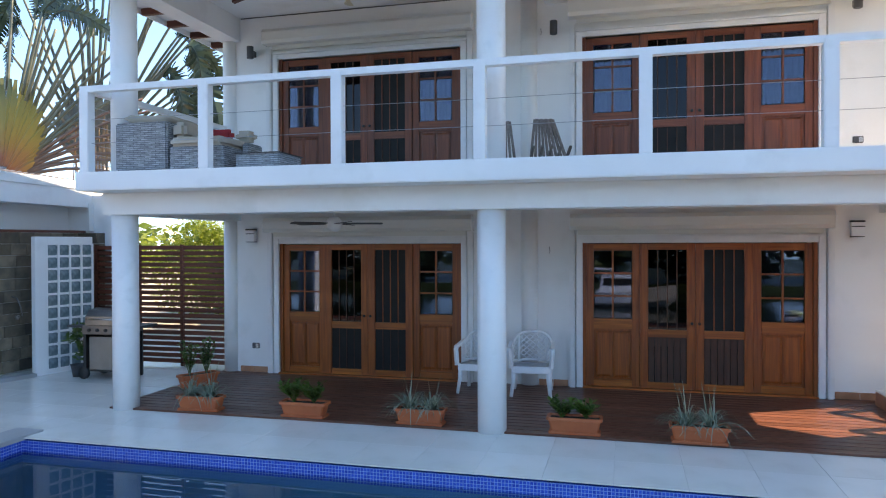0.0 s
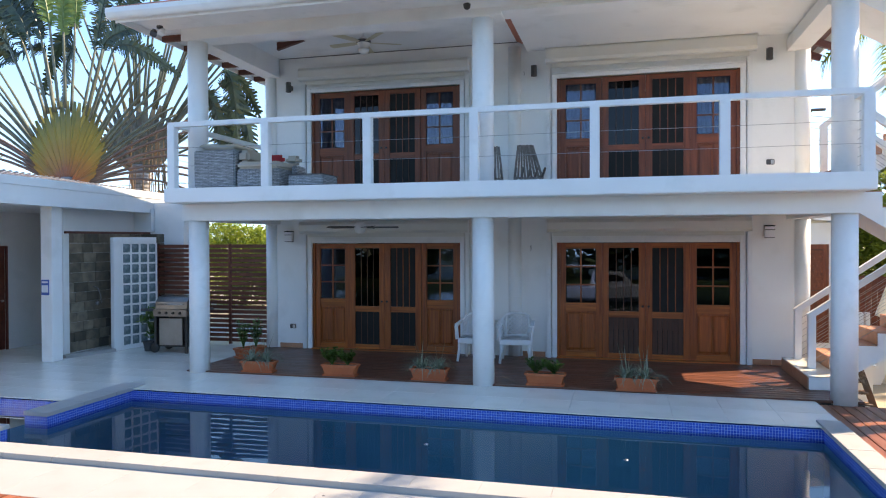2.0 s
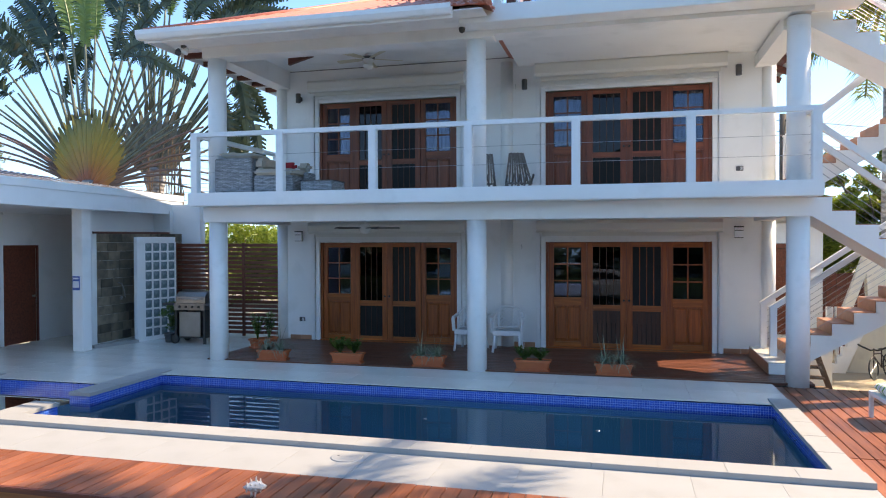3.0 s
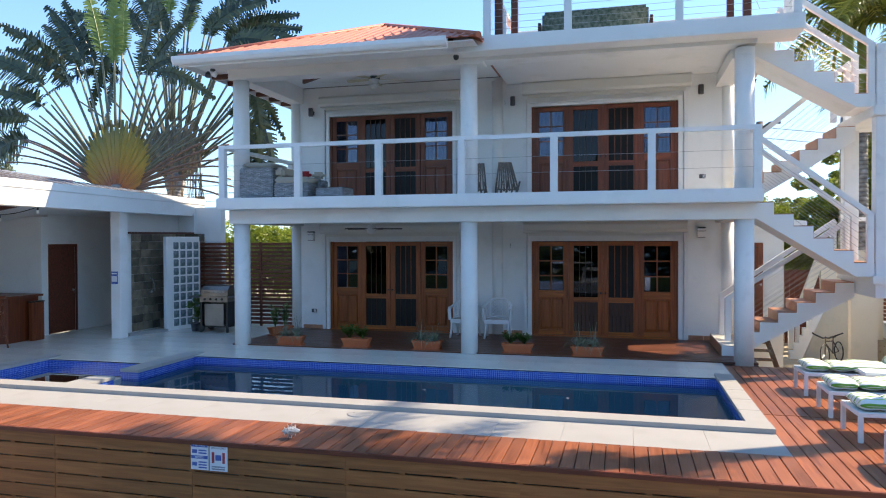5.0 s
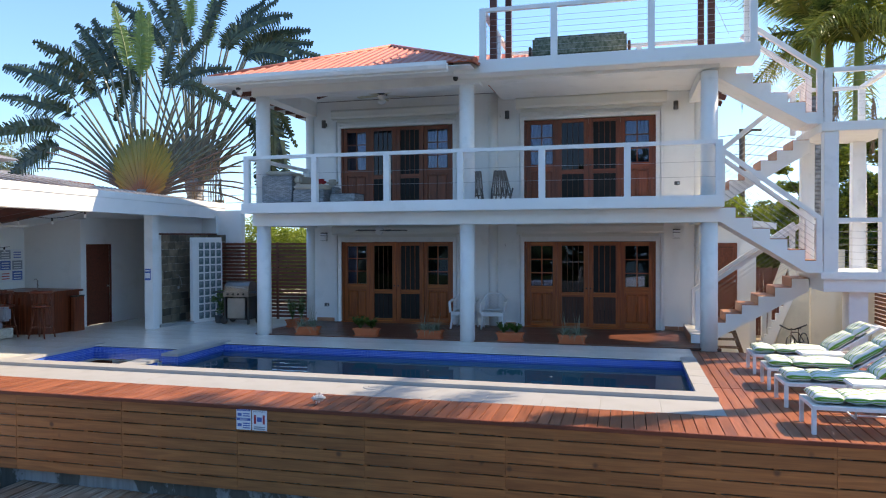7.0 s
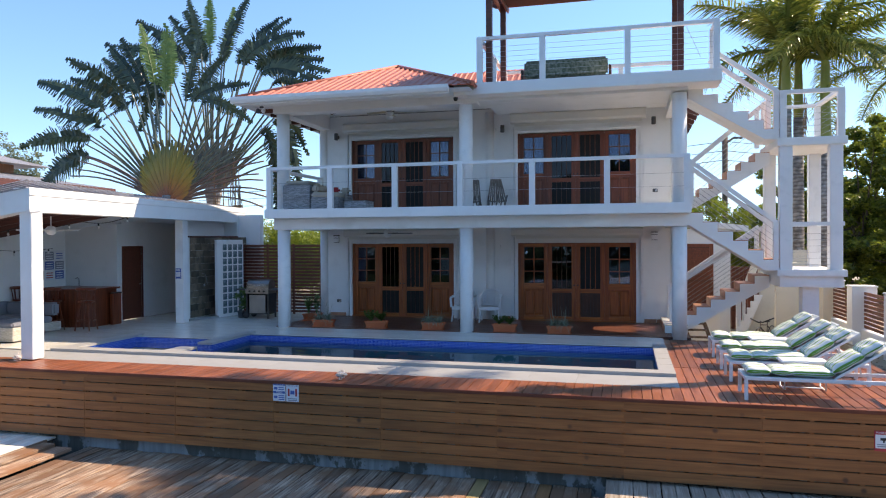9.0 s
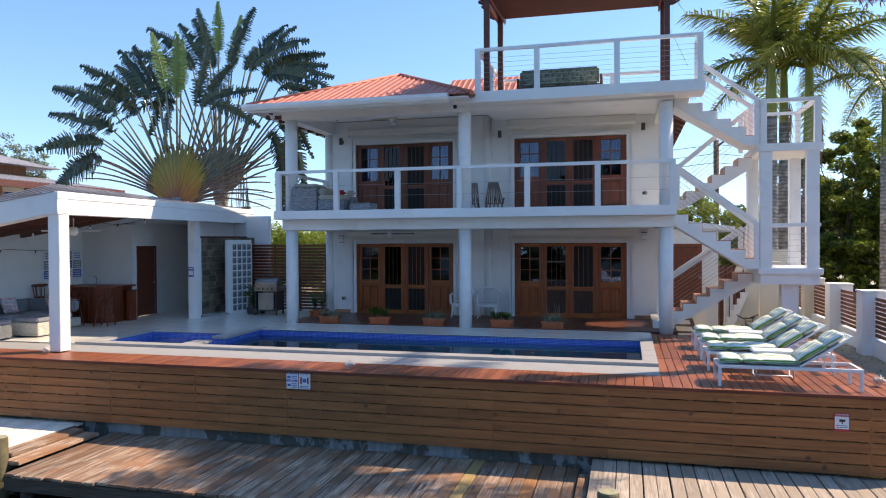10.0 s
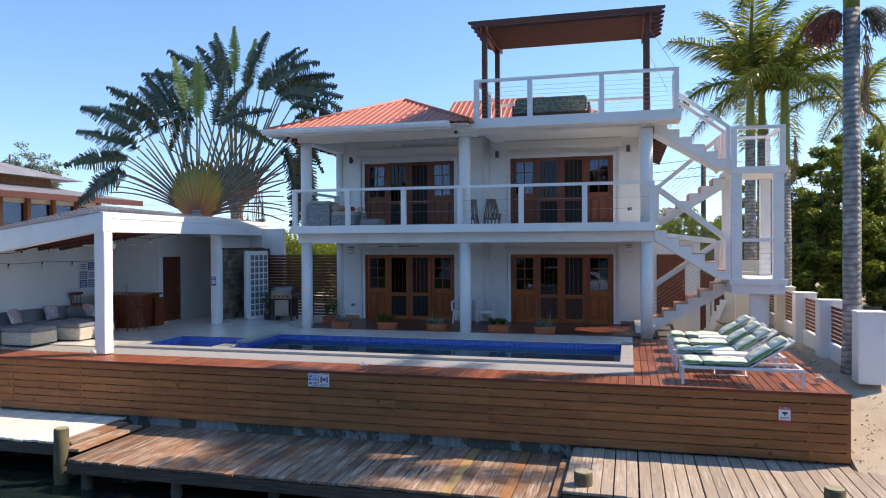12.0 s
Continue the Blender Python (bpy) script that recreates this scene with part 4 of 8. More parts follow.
for a in ((PX1 - 0.05, -2.75, 8.3), (PX1 - 0.05, -0.75, 8.3)):
    part("guy_wire", rod([a, (5.78, FRONT + 0.1 if a[1] < -2 else 0.0, 6.95)], 0.005, 5), M_CABLE, pg, "thin steel guy wire")


# ---------------------------------------------------------------- outside stair
def stair_flight(label, x_low, x_high, z_low, z_high, y0, y1, n, treads):
    """Concrete flight with a stepped outline, rising from x_low to x_high."""
    st = thing("stair_flight", label, "stairs", "flights of the outside stair", "structure")
    run, rise = (x_high - x_low) / n, (z_high - z_low) / (n + 1)
    poly = []
    for k in range(n):
        z = z_low + rise * (k + 1)
        poly += [(x_low + run * k, z), (x_low + run * (k + 1), z)]
    poly.append((x_high, z_high - rise - 0.26))
    poly.append((x_low + run * 0.9, z_low - 0.02) if z_low > 0.5 else (x_low + run * 1.2, z_low))
    poly.append((x_low, z_low - 0.02 if z_low > 0.5 else z_low))
    bm = bmesh.new()
    prism(bm, poly, 'y', y0, y1)
    part("concrete_body", bm, M_WHITE, st)
    sgn = 1 if x_high > x_low else -1
    for k in range(n):
        z = z_low + rise * (k + 1)
        a, b = sorted((x_low + run * k - sgn * 0.012, x_low + run * (k + 1)))
        part("tread", box(a, b, y0 + 0.03, y1 - 0.03, z, z + 0.016, 0.004), treads, st, "terracotta tread tile")
        xr = x_low + run * k
        part("riser", box(min(xr, xr - sgn * 0.01), max(xr, xr - sgn * 0.01), y0 + 0.03, y1 - 0.03, z - rise + 0.018, z - 0.002), treads, st, "terracotta riser tile")
    return st


FY0, FY1, BY0, BY1 = -2.45, -1.47, -1.38, -0.40
L1, L2 = 1.55, 4.46
stair_flight("white concrete stair flight from the balcony to the lower landing", 7.18, 5.27, L1, SLAB2, FY0, FY1, 6, M_TERRATILE)
stair_flight("white concrete stair flight with terracotta treads from the ground", 4.90, 7.18, 0.0, L1, BY0, BY1, 7, M_TERRATILE)
stair_flight("white concrete stair flight from the roof terrace to the upper landing", 7.18, 5.27, L2, 5.90, FY0, FY1, 6, M_TERRATILE)
stair_flight("white concrete stair flight from the balcony to the upper landing", 5.30, 7.18, SLAB2, L2, BY0, BY1, 6, M_TERRATILE)
for z, low, nm in ((L1, 1.40, "lower"), (L2, 4.28, "upper")):
    bm = bmesh.new()
    bx(bm, 7.14, 8.54, FY0 - 0.05, BY1 + 0.05, low, z, 0.012)
    solid("stair_landing", bm, M_WHITE, f"white concrete {nm} landing of the outside stair", "landing", "landings of the outside stair", "structure")
bm = bmesh.new()
bx(bm, 7.20, 8.48, FY0 + 0.02, BY1 - 0.02, 1.16, 1.40, 0.01)
solid("landing_beam", bm, M_WHITE, "white beam below the lower landing", "beam", kind="structure")
for x in (7.325, 8.33):
    for y in (FY0 + 0.12, BY1 - 0.12):
        solid("stair_post", box(x - 0.13, x + 0.13, y - 0.12, y + 0.12, L1, 4.28, 0.01), M_TRIM, "square white post between the stair landings", "post", "posts of the outside stair", "structure")
for x, y in ((7.86, FY0 + 0.35), (8.2, BY1 - 0.3)):
    solid("stair_post", box(x - 0.17, x + 0.17, y - 0.17, y + 0.17, -0.76, 1.16, 0.01), M_TRIM, "square white pier carrying the lower landing", "post", "posts of the outside stair", "structure")
solid("stair_wall", box(7.74, 8.26, 0.86, 1.06, -0.76, 1.60), M_CREAM, "cream rendered pillar under the stair landing", "wall", kind="structure")
bm = bmesh.new()
prism(bm, [(7.28, -0.76), (7.70, 0.45), (7.62, 1.9), (9.0, 1.9), (9.0, -0.76)], 'y', 2.86, 3.06)
bar(bm, (7.26, 2.92, 0.60), (7.72, 2.92, 1.95), 0.14, 0.19)
solid("stair_back_wall", bm, M_CREAM, "cream rendered buttressed wall behind the stair", "wall", kind="structure")
bm = bmesh.new()
steps = [(6.93, -0.76)]
for k in range(7):
    steps += [(6.93 + 0.098 * k, -0.55 + 0.19 * k), (6.93 + 0.098 * (k + 1), -0.55 + 0.19 * k)]
prism(bm, steps + [(7.74, 0.59), (7.19, -0.76)], 'y', 2.70, 2.855)
solid("yard_stair", bm, M_WHITE, "narrow steep white concrete steps against the cream wall", "stairs", kind="structure")
for x, w in ((7.33, 0.07), (7.485, 0.045)):
    solid("yard_post", box(x - w, x + w, 4.42, 4.54, -0.76, 0.55, 0.008), M_TRIM, "white painted post of the yard fence", "post", "posts of the yard fence", "structure")
yard_fence = thing("yard_fence", "dark red boarded fence behind the yard", "fence", kind="structure")
for k in range(13):
    part("board", box(7.0 + 0.125 * k, 7.118 + 0.125 * k, 5.48, 5.505, -0.76, 1.30 + 0.012 * (k % 3), 0.004), M_REDWOOD, yard_fence)
bm = bmesh.new()
for z in (-0.3, 0.95):
    bx(bm, 7.0, 8.62, 5.507, 5.55, z, z + 0.09)
part("rail", bm, M_REDWOOD, yard_fence)
bm = bmesh.new()
prism(bm, [(5.36, -0.76), (6.26, -0.76), (6.26, 0.46), (5.50, 0.06)], 'y', 0.10, 0.20)
solid("stair_spandrel", bm, M_WHITE, "white rendered wall closing the foot of the stair", "wall", kind="structure")
ws_t = thing("wooden_steps", "weathered wooden steps under the stair", "steps", at=pose(5.62, -0.90, -0.74))
for x in (-0.04, 0.46):
    part("leg", beam((x, 0.0, 0.0), (x - 0.31, 0.0, 0.90), 0.045, 0.09), M_DOCK, ws_t)
for z in (0.16, 0.34, 0.52, 0.70, 0.86):
    part("tread", box(-0.01 - 0.344 * z, 0.43 - 0.344 * z, -0.11, 0.11, z, z + 0.03, 0.005), M_DOCK, ws_t)
G = "white cable railings of the stair"
for y in (FY0 + 0.05, FY1 - 0.05):
    railing("white sloping stair railing with steel cables", (5.34, y, SLAB2), (7.12, y, L1 + 0.10), [0.0, 1.0], h=1.0, cables=6, post_w=0.107, rail_w=0.09, rail_h=0.09, group=G)
    railing("white sloping stair railing with steel cables", (5.86, y, 5.50), (7.12, y, L2 + 0.10), [1.0], h=1.0, cables=6, post_w=0.107, rail_w=0.09, rail_h=0.09, group=G)
for y in (BY0 + 0.05, BY1 - 0.05):
    railing("white sloping stair railing with steel cables", (4.98, y, 0.10), (7.05, y, L1 + 0.02), [0.0, 1.0], h=0.98, cables=7, post_w=0.107, rail_w=0.09, rail_h=0.09, group=G)
    railing("white sloping stair railing with steel cables", (5.36, y, SLAB2 + 0.06), (7.05, y, L2 + 0.02), [0.0, 1.0], h=0.98, cables=6, post_w=0.107, rail_w=0.09, rail_h=0.09, group=G)
for z, ends in ((L1, []), (L2, [0.0, 1.0])):
    railing("white landing railing with steel cables", (7.26, FY0 + 0.04, z), (8.42, FY0 + 0.04, z), ends, h=1.05, cables=6, post_w=0.14, rail_h=0.085, group=G)
    railing("white landing railing with steel cables", (8.42, FY0 + 0.17, z), (8.42, BY1 - 0.04, z), [1.0] if ends else [], h=1.05, cables=6, post_w=0.12, group=G)
    railing("white landing railing with steel cables", (8.30, BY1 - 0.03, z), (7.30, BY1 - 0.03, z), [1.0] if ends else [], h=1.05, cables=6, post_w=0.12, group=G)
# plinth with a low post at the foot of the stair
pl = thing("stair_plinth", "low white plinth with a terracotta tiled side beside the steps", "plinth", kind="structure")
part("plinth_block", box(4.78, 5.30, -2.05, -0.30, 0.021, 0.20, 0.01), M_WHITE, pl)
part("plinth_tile", box(4.764, 4.779, -2.04, -0.31, 0.022, 0.195), M_TERRATILE, pl, "terracotta tile face")
part("plinth_cap", box(4.765, 5.30, -2.055, -0.30, 0.201, 0.216, 0.003), M_TILE, pl, "cream tile top")

# annex behind the stair with a louvred door
bm = bmesh.new()
bx(bm, 5.27, 6.99, 3.70, 3.90, -0.76, 2.55)
bx(bm, 6.84, 6.99, 3.90, 7.0, -0.76, 2.55)
solid("annex_wall", bm, M_WHITE, "white rendered wall of the low annex behind the stair", "wall", kind="structure")
bm = bmesh.new()
prism(bm, [(5.27, 2.72), (7.45, 2.46), (7.45, 2.62), (5.27, 2.90)], 'y', 3.35, 7.2)
solid("annex_roof", bm, M_TRIM, "white sloping roof edge of the annex", "roof", kind="structure")
ad = thing("door_5", "closed red-brown louvred wooden door of the annex", "door", kind="structure")
bm = bmesh.new()
for a, b in ((5.55, 5.66), (6.38, 6.49)):
    bx(bm, a, b, 3.64, 3.70, -0.05, 2.08, 0.005)
bx(bm, 5.66, 6.38, 3.64, 3.70, 1.97, 2.08, 0.005)
bx(bm, 5.66, 6.38, 3.64, 3.70, -0.05, 0.12, 0.005)
bx(bm, 5.66, 6.38, 3.64, 3.70, 0.95, 1.07, 0.005)
part("door_frame", bm, WOOD_UP[0], ad)
for k in range(34):
    z = 0.14 + k * 0.054
    if not 0.93 < z < 1.08:
        part("louvre", beam((5.66, 3.67, z), (6.38, 3.67, z), 0.008, 0.05), WOOD_UP[0], ad)
part("door_back", box(5.66, 6.38, 3.685, 3.70, 0.12, 1.97), M_DARKPLANK, ad)
part("knob", turned([(0.02, 0), (0.03, 0.03), (0.02, 0.05)], 0, 0, 12), M_STEEL, ad).matrix_basis = pose(6.43, 3.64, 1.0, 90, 0, 0)

# ---------------------------------------------------------------- pool house
def side_x(y):
    """The line of the pool house's open side."""
    return -7.05 - 0.098 * (y + 8.42)


bm = bmesh.new()
for x, y, w in ((side_x(-8.42), -8.42, 0.28), (-7.86, -2.52, 0.25)):
    p = bmesh.new()
    bx(p, x - w, x, y, y + w, 0.0, 2.86, 0.01)
    solid("pool_house_post", p, M_WHITE, "square white rendered post of the pool house", "post", "posts of the pool house", "structure")
# level edge beam on the open side; the front beam falls away with the roof
bm = bmesh.new()
xa, xb = side_x(-8.47), side_x(0.9)
vs = []
for y, x in ((-8.47, xa), (0.9, xb)):
    vs.append([bm.verts.new((x + d, y, z)) for d, z in ((0.02, 2.82), (0.02, 3.28), (-0.36, 3.28), (-0.36, 2.82))])
for k in range(4):
    bm.faces.new((vs[0][k], vs[0][(k + 1) % 4], vs[1][(k + 1) % 4], vs[1][k]))
bm.faces.new(vs[0])
bm.faces.new(list(reversed(vs[1])))
cp = bmesh.new()
vs = []
for y, x in ((-8.49, xa), (0.92, xb)):
    vs.append([cp.verts.new((x + d, y, z)) for d, z in ((0.024, 3.13), (0.036, 3.14), (0.036, 3.285), (0.024, 3.285))])
for k in range(4):
    cp.faces.new((vs[0][k], vs[0][(k + 1) % 4], vs[1][(k + 1) % 4], vs[1][k]))
cp.faces.new(vs[0])
cp.faces.new(list(reversed(vs[1])))
solid("beam_capping", cp, M_WHITE, "thin white capping board along the edge beam", "trim", kind="structure")
solid("pool_house_beam", bm, M_WHITE, "white rendered edge beam along the open side", "beam", kind="structure")
bm = bmesh.new()
prism(bm, [(-7.42, 2.80), (-7.03, 2.84), (-7.03, 3.28), (-7.42, 3.24), (-12.3, 2.54), (-12.3, 2.0)], 'y', -8.48, -8.20)
solid("pool_house_front_beam", bm, M_WHITE, "white rendered front beam sloping with the roof", "beam", kind="structure")
ph = thing("pool_house_roof", "grey corrugated sheet roof over red-brown rafters", "roof", kind="structure")
roof_sheet(ph, (-12.3, 0.9, 2.58), (-12.3, -8.5, 2.58), (-7.99, 0.9, 3.29), (-7.08, -8.5, 3.29), M_GREYROOF, 0.14, 0.016)
part("ceiling_board", beam((-12.2, -3.9, 2.50), (-8.0, -3.9, 3.10), 8.2, 0.02), M_TRIM, ph, "white ceiling boards")
for k in range(5):
    y = -7.9 + 0.78 * k
    xr = side_x(y) - 0.37
    part("rafter", beam((-11.7, y, 2.44), (xr, y, 2.44 + (xr + 11.7) * 0.1476), 0.06, 0.17), M_PERG, ph, "red-brown timber rafter")
# walls
solid("pool_house_wall_west", box(-11.95, -11.75, -12.0, 0.9, 0.0, 2.55), M_WHITE, "white rendered wall of the pool house behind the sofa", "wall", kind="structure")
solid("pool_house_wall_bar", box(-11.75, -10.0, -2.50, -2.30, 0.0, 2.75), M_WHITE, "white rendered wall behind the bar", "wall", kind="structure")
bm = bmesh.new()
bx(bm, -10.2, -10.0, -2.30, -2.26, 0.0, 2.8)
bx(bm, -10.2, -10.0, -1.46, 0.6, 0.0, 2.8)
bx(bm, -10.2, -10.0, -2.26, -1.46, 2.06, 2.8)
solid("pool_house_wall_passage", bm, M_WHITE, "white rendered passage wall with a door opening", "wall", kind="structure")
solid("pool_house_wall_end", box(-10.0, -7.13, 0.40, 0.60, 0.0, 3.05), M_WHITE, "white rendered end wall of the pool house", "wall", kind="structure")
bm = bmesh.new()
bx(bm, -8.46, -8.14, -1.95, -1.80, 0.0, 2.9)
bx(bm, -8.46, -8.32, -1.80, 0.40, 0.0, 2.9)
solid("shower_wall", bm, M_WHITE, "white rendered walls of the open shower", "wall", kind="structure")
wd = thing("door_6", "dark red-brown wooden door standing in the passage wall", "door", kind="structure")
part("door_leaf", box(-10.04, -10.003, -2.25, -1.47, 0.01, 2.05, 0.004), M_REDWOOD, wd)
bm = bmesh.new()
bx(bm, -10.003, -9.98, -2.31, -2.25, 0.0, 2.11, 0.004)
bx(bm, -10.003, -9.98, -1.47, -1.41, 0.0, 2.11, 0.004)
bx(bm, -10.003, -9.98, -2.25, -1.47, 2.05, 2.11, 0.004)
part("door_frame", bm, M_REDWOOD, wd)
part("door_handle", turned([(0.02, 0), (0.028, 0.03), (0.02, 0.05)], 0, 0, 12), M_STEEL, wd).matrix_basis = pose(-10.003, -1.56, 1.0, 0, 90, 0)

# slate tiles inside the shower
M_SLATE = paint("slate_tile", (0.27, 0.21, 0.15), (0.15, 0.125, 0.095), 0.5, 6, 40, 0.2, vary=0.5)
sw = thing("shower_tiles", "brown and grey slate tiles lining the open shower", "wall tiles", kind="structure")
rng = random.Random(9)
for r in range(12):
    z0 = 0.02 + r * 0.195
    y = -1.79 - rng.uniform(0, 0.3)
    while y < 0.39:
        w = rng.uniform(0.28, 0.42)
        a, b = max(y, -1.79), min(y + w, 0.385)
        if b - a > 0.04:
            part("slate", box(-8.32, -8.295 + rng.uniform(0, 0.006), a + 0.003, b - 0.003, z0, z0 + 0.19, 0.003), M_SLATE, sw)
        y += w
    x = -8.29 - rng.uniform(0, 0.3)
    while x < -7.62:
        w = rng.uniform(0.28, 0.42)
        a, b = max(x, -8.29), min(x + w, -7.62)
        if b - a > 0.04:
            part("slate", box(a + 0.003, b - 0.003, 0.375 - rng.uniform(0, 0.006), 0.40, z0, z0 + 0.19, 0.003), M_SLATE, sw)
        x += w
solid("shower_lintel", beam((-8.03, -2.02, 2.37), (-7.62, -0.1, 2.37), 0.05, 0.045), M_PERG, "dark brown wooden lintel over the shower", "lintel", kind="structure")
solid("shower_kerb", beam((-8.0, -2.1, 0.03), (-7.68, -1.15, 0.03), 0.14, 0.06), M_COPING, "low white kerb of the shower", "kerb", kind="structure")
bm = bmesh.new()
prism(bm, [(-8.31, 2.40), (-7.86, 2.40), (-7.86, 2.90), (-8.31, 2.90)], 'y', 0.28, 0.395)
solid("shower_head_wall", bm, M_WHITE, "white rendered wall above the shower", "wall", kind="structure")

# glass block screen
M_BLOCK = paint("glass_block", (0.25, 0.33, 0.35), (0.12, 0.18, 0.19), 0.10, 9, 30, 0.1)
gb = thing("glass_block_screen", "glass block shower screen in a white rendered frame", "screen", kind="structure")
ang = math.degrees(math.atan2(0.26, 0.98))
gb.matrix_world = pose(-7.68, -1.13, 0, 0, 0, -ang)
W, H = 1.02, 2.28
bm = bmesh.new()
bx(bm, -0.11, 0.0, 0.0, 0.20, 0.0, H, 0.006)
bx(bm, -0.11, 0.0, 0.20, W, H - 0.12, H, 0.006)
bx(bm, -0.11, 0.0, 0.20, W, 0.0, 0.07, 0.006)
part("screen_frame", bm, M_WHITE, gb)
ncol, nrow = 4, 10
cw, ch = (W - 0.20) / ncol, (H - 0.19) / nrow
bm = bmesh.new()
for c in range(ncol + 1):
    bx(bm, -0.085, -0.006, 0.20 + c * cw - 0.018, 0.20 + c * cw + 0.018, 0.07, H - 0.12)
for r in range(nrow + 1):
    bx(bm, -0.084, -0.007, 0.20, W, 0.07 + r * ch - 0.018, 0.07 + r * ch + 0.018)
part("joint", bm, M_WHITE, gb)
blk = mesh_of("glass_block", box(-0.08, -0.012, 0.018, cw - 0.018, 0.018, ch - 0.018, 0.012), M_BLOCK)
for r in range(nrow):
    for c in range(ncol):
        piece("glass_block", blk, gb, Matrix.Translation((0, 0.20 + c * cw, 0.07 + r * ch)))

# slatted privacy screen beside the house
ls = thing("slat_screen", "red-brown horizontal slat privacy screen beside the house", "screen", kind="structure")
LX0, LX1, LY = -7.74, -5.05, 0.30
for x in (LX0, -6.84, -5.96, LX1):
    part("post", box(x - 0.03, x + 0.03, LY, LY + 0.06, -0.01, 2.14, 0.004), M_REDWOOD, ls)
for k in range(21):
    z = 0.05 + k * 0.1
    for x0, x1 in ((LX0 + 0.03, -6.87), (-6.81, -5.99), (-5.93, LX1 - 0.03)):
        part("slat", box(x0, x1, LY + 0.01, LY + 0.032, z, z + 0.072, 0.003), M_REDWOOD, ls)

# ---------------------------------------------------------------- dock
M_DOCKY = timber("new_yellow_plank", (0.36, 0.23, 0.085), (0.47, 0.32, 0.14), 'y', 0.7, 7, 0.1, 0.3)
M_DOCKO = timber("new_orange_plank", (0.30, 0.13, 0.05), (0.40, 0.19, 0.08), 'y', 0.7, 7, 0.1, 0.3)


# pale planks, whitened further: strong sunlight is put into the colour
M_DOCK3 = timber("sunlit_dock_board", (0.62, 0.56, 0.48), (0.82, 0.77, 0.69), 'y', 0.85, 7, 0.10, 0.3, weather=(0.70, 0.64, 0.55))


def dock_section(label, x0, x1, y0, y1, z, mat, seed, bw=0.19):
    """Planks laid across on joists and piles."""
    d = thing("dock", label, "dock", "dock sections", "structure")
    r = random.Random(seed)
    n = round((x1 - x0) / bw)
    w = (x1 - x0) / n
    variants = [mesh_of("plank", box(-w / 2 + g, w / 2 - g, y0 + a, y1 + b, -0.045, 0.0, 0.006), mat) for g, a, b in ((0.004, 0, 0), (0.006, 0.02, 0.015), (0.003, 0.01, -0.02), (0.008, -0.015, 0.01))]
    odd = [mesh_of("plank", box(-w / 2 + 0.004, w / 2 - 0.004, y0, y1, -0.045, 0.0, 0.006), q) for q in (M_DOCKY, M_DOCKO)]
    for k in range(n):
        new_board = mat == M_DOCK and n - k in (4, 9)
        piece("plank", (odd[0] if n - k == 9 else odd[1]) if new_board else r.choice(variants), d, pose(x0 + w * (k + 0.5), 0, z + r.uniform(-0.006, 0.006), 0, r.uniform(-0.4, 0.4), r.uniform(-0.03, 0.03)))
    for y in (y0 + 0.06, (y0 + y1) / 2, y1 - 0.1):
        part("joist", box(x0 + 0.01, x1 - 0.01, y - 0.04, y + 0.04, z - 0.26, z - 0.06), M_DOCKX, d)
    x = x0 + 0.3
    while x < x1:
        part("pile", turned([(0.10, -3.0), (0.10, z - 0.27)], x, y0 + 0.18, 12), M_DOCKX, d, "submerged timber pile")
        x += 1.9
    return d


dock_section("weathered brown plank dock at the foot of the deck wall", -5.35, 3.42, -11.45, -8.96, -1.39, M_DOCK, 3)
dock_section("pale plank dock, a step higher", 3.62, 14.0, -11.42, -8.96, -1.22, M_DOCK2, 5, 0.19)
dock_section("pale plank dock, a step higher", -14.0, -6.02, -11.0, -8.96, -1.24, M_DOCK3, 7)
st = thing("dock_step", "weathered timber step between two dock levels", "step", kind="structure")
for k, (x0, x1, z) in enumerate(((-5.98, -5.72, -1.26), (-5.70, -5.38, -1.31))):
    part("plank", box(x0, x1, -10.9 - 0.2 * k, -9.3, z - 0.06, z, 0.008), M_DOCK, st)
part("side_board", box(-6.02, -5.99, -11.0, -9.2, -1.6, -1.24), M_DOCK, st)
st2 = thing("dock_step", "weathered timber step between two dock levels", "step", kind="structure")
part("plank", box(3.44, 3.60, -11.4, -9.5, -1.38, -1.32, 0.008), M_DOCK, st2)


def mooring(x, y, top, label, r=0.14):
    p = thing("mooring_post", label, "post", "mooring posts of the dock")
    part("shaft", turned([(r, -3.2), (r * 1.02, top - 0.02), (r * 0.93, top)], x, y, 18), paint("pile_wood", (0.16, 0.13, 0.065), (0.10, 0.085, 0.045), 0.9, 5, 50, 0.4, stain=(0.05, 0.045, 0.03)), p)
    part("pile_top", turned([(r * 0.92, top), (r * 0.90, top + 0.012)], x, y, 18), paint("pile_end", (0.36, 0.33, 0.20), (0.26, 0.25, 0.15), 0.9, 8, 50, 0.3), p, "greenish sawn end")


mooring(3.92, -11.05, -1.02, "round timber mooring post with a greenish sawn top")
mooring(7.46, -10.95, -1.02, "round timber mooring post with a weathered sawn top")
mooring(-5.72, -11.15, -0.92, "round timber mooring post with a greenish sawn top", 0.13)

# ---------------------------------------------------------------- plants
M_PETIOLE = paint("petiole", (0.150, 0.165, 0.115), (0.095, 0.105, 0.075), 0.4, 3, 40, 0.03)
M_BANANA = leafy("torn_leaf", (0.016, 0.030, 0.018), (0.070, 0.100, 0.055), 0.24, 0.18)
M_YOUNG = leafy("young_leaf", (0.11, 0.19, 0.05), (0.20, 0.28, 0.08), 0.4, 0.35)
M_DRY = leafy("dry_leaf", (0.20, 0.12, 0.065), (0.34, 0.23, 0.14), 0.8, 0.2)
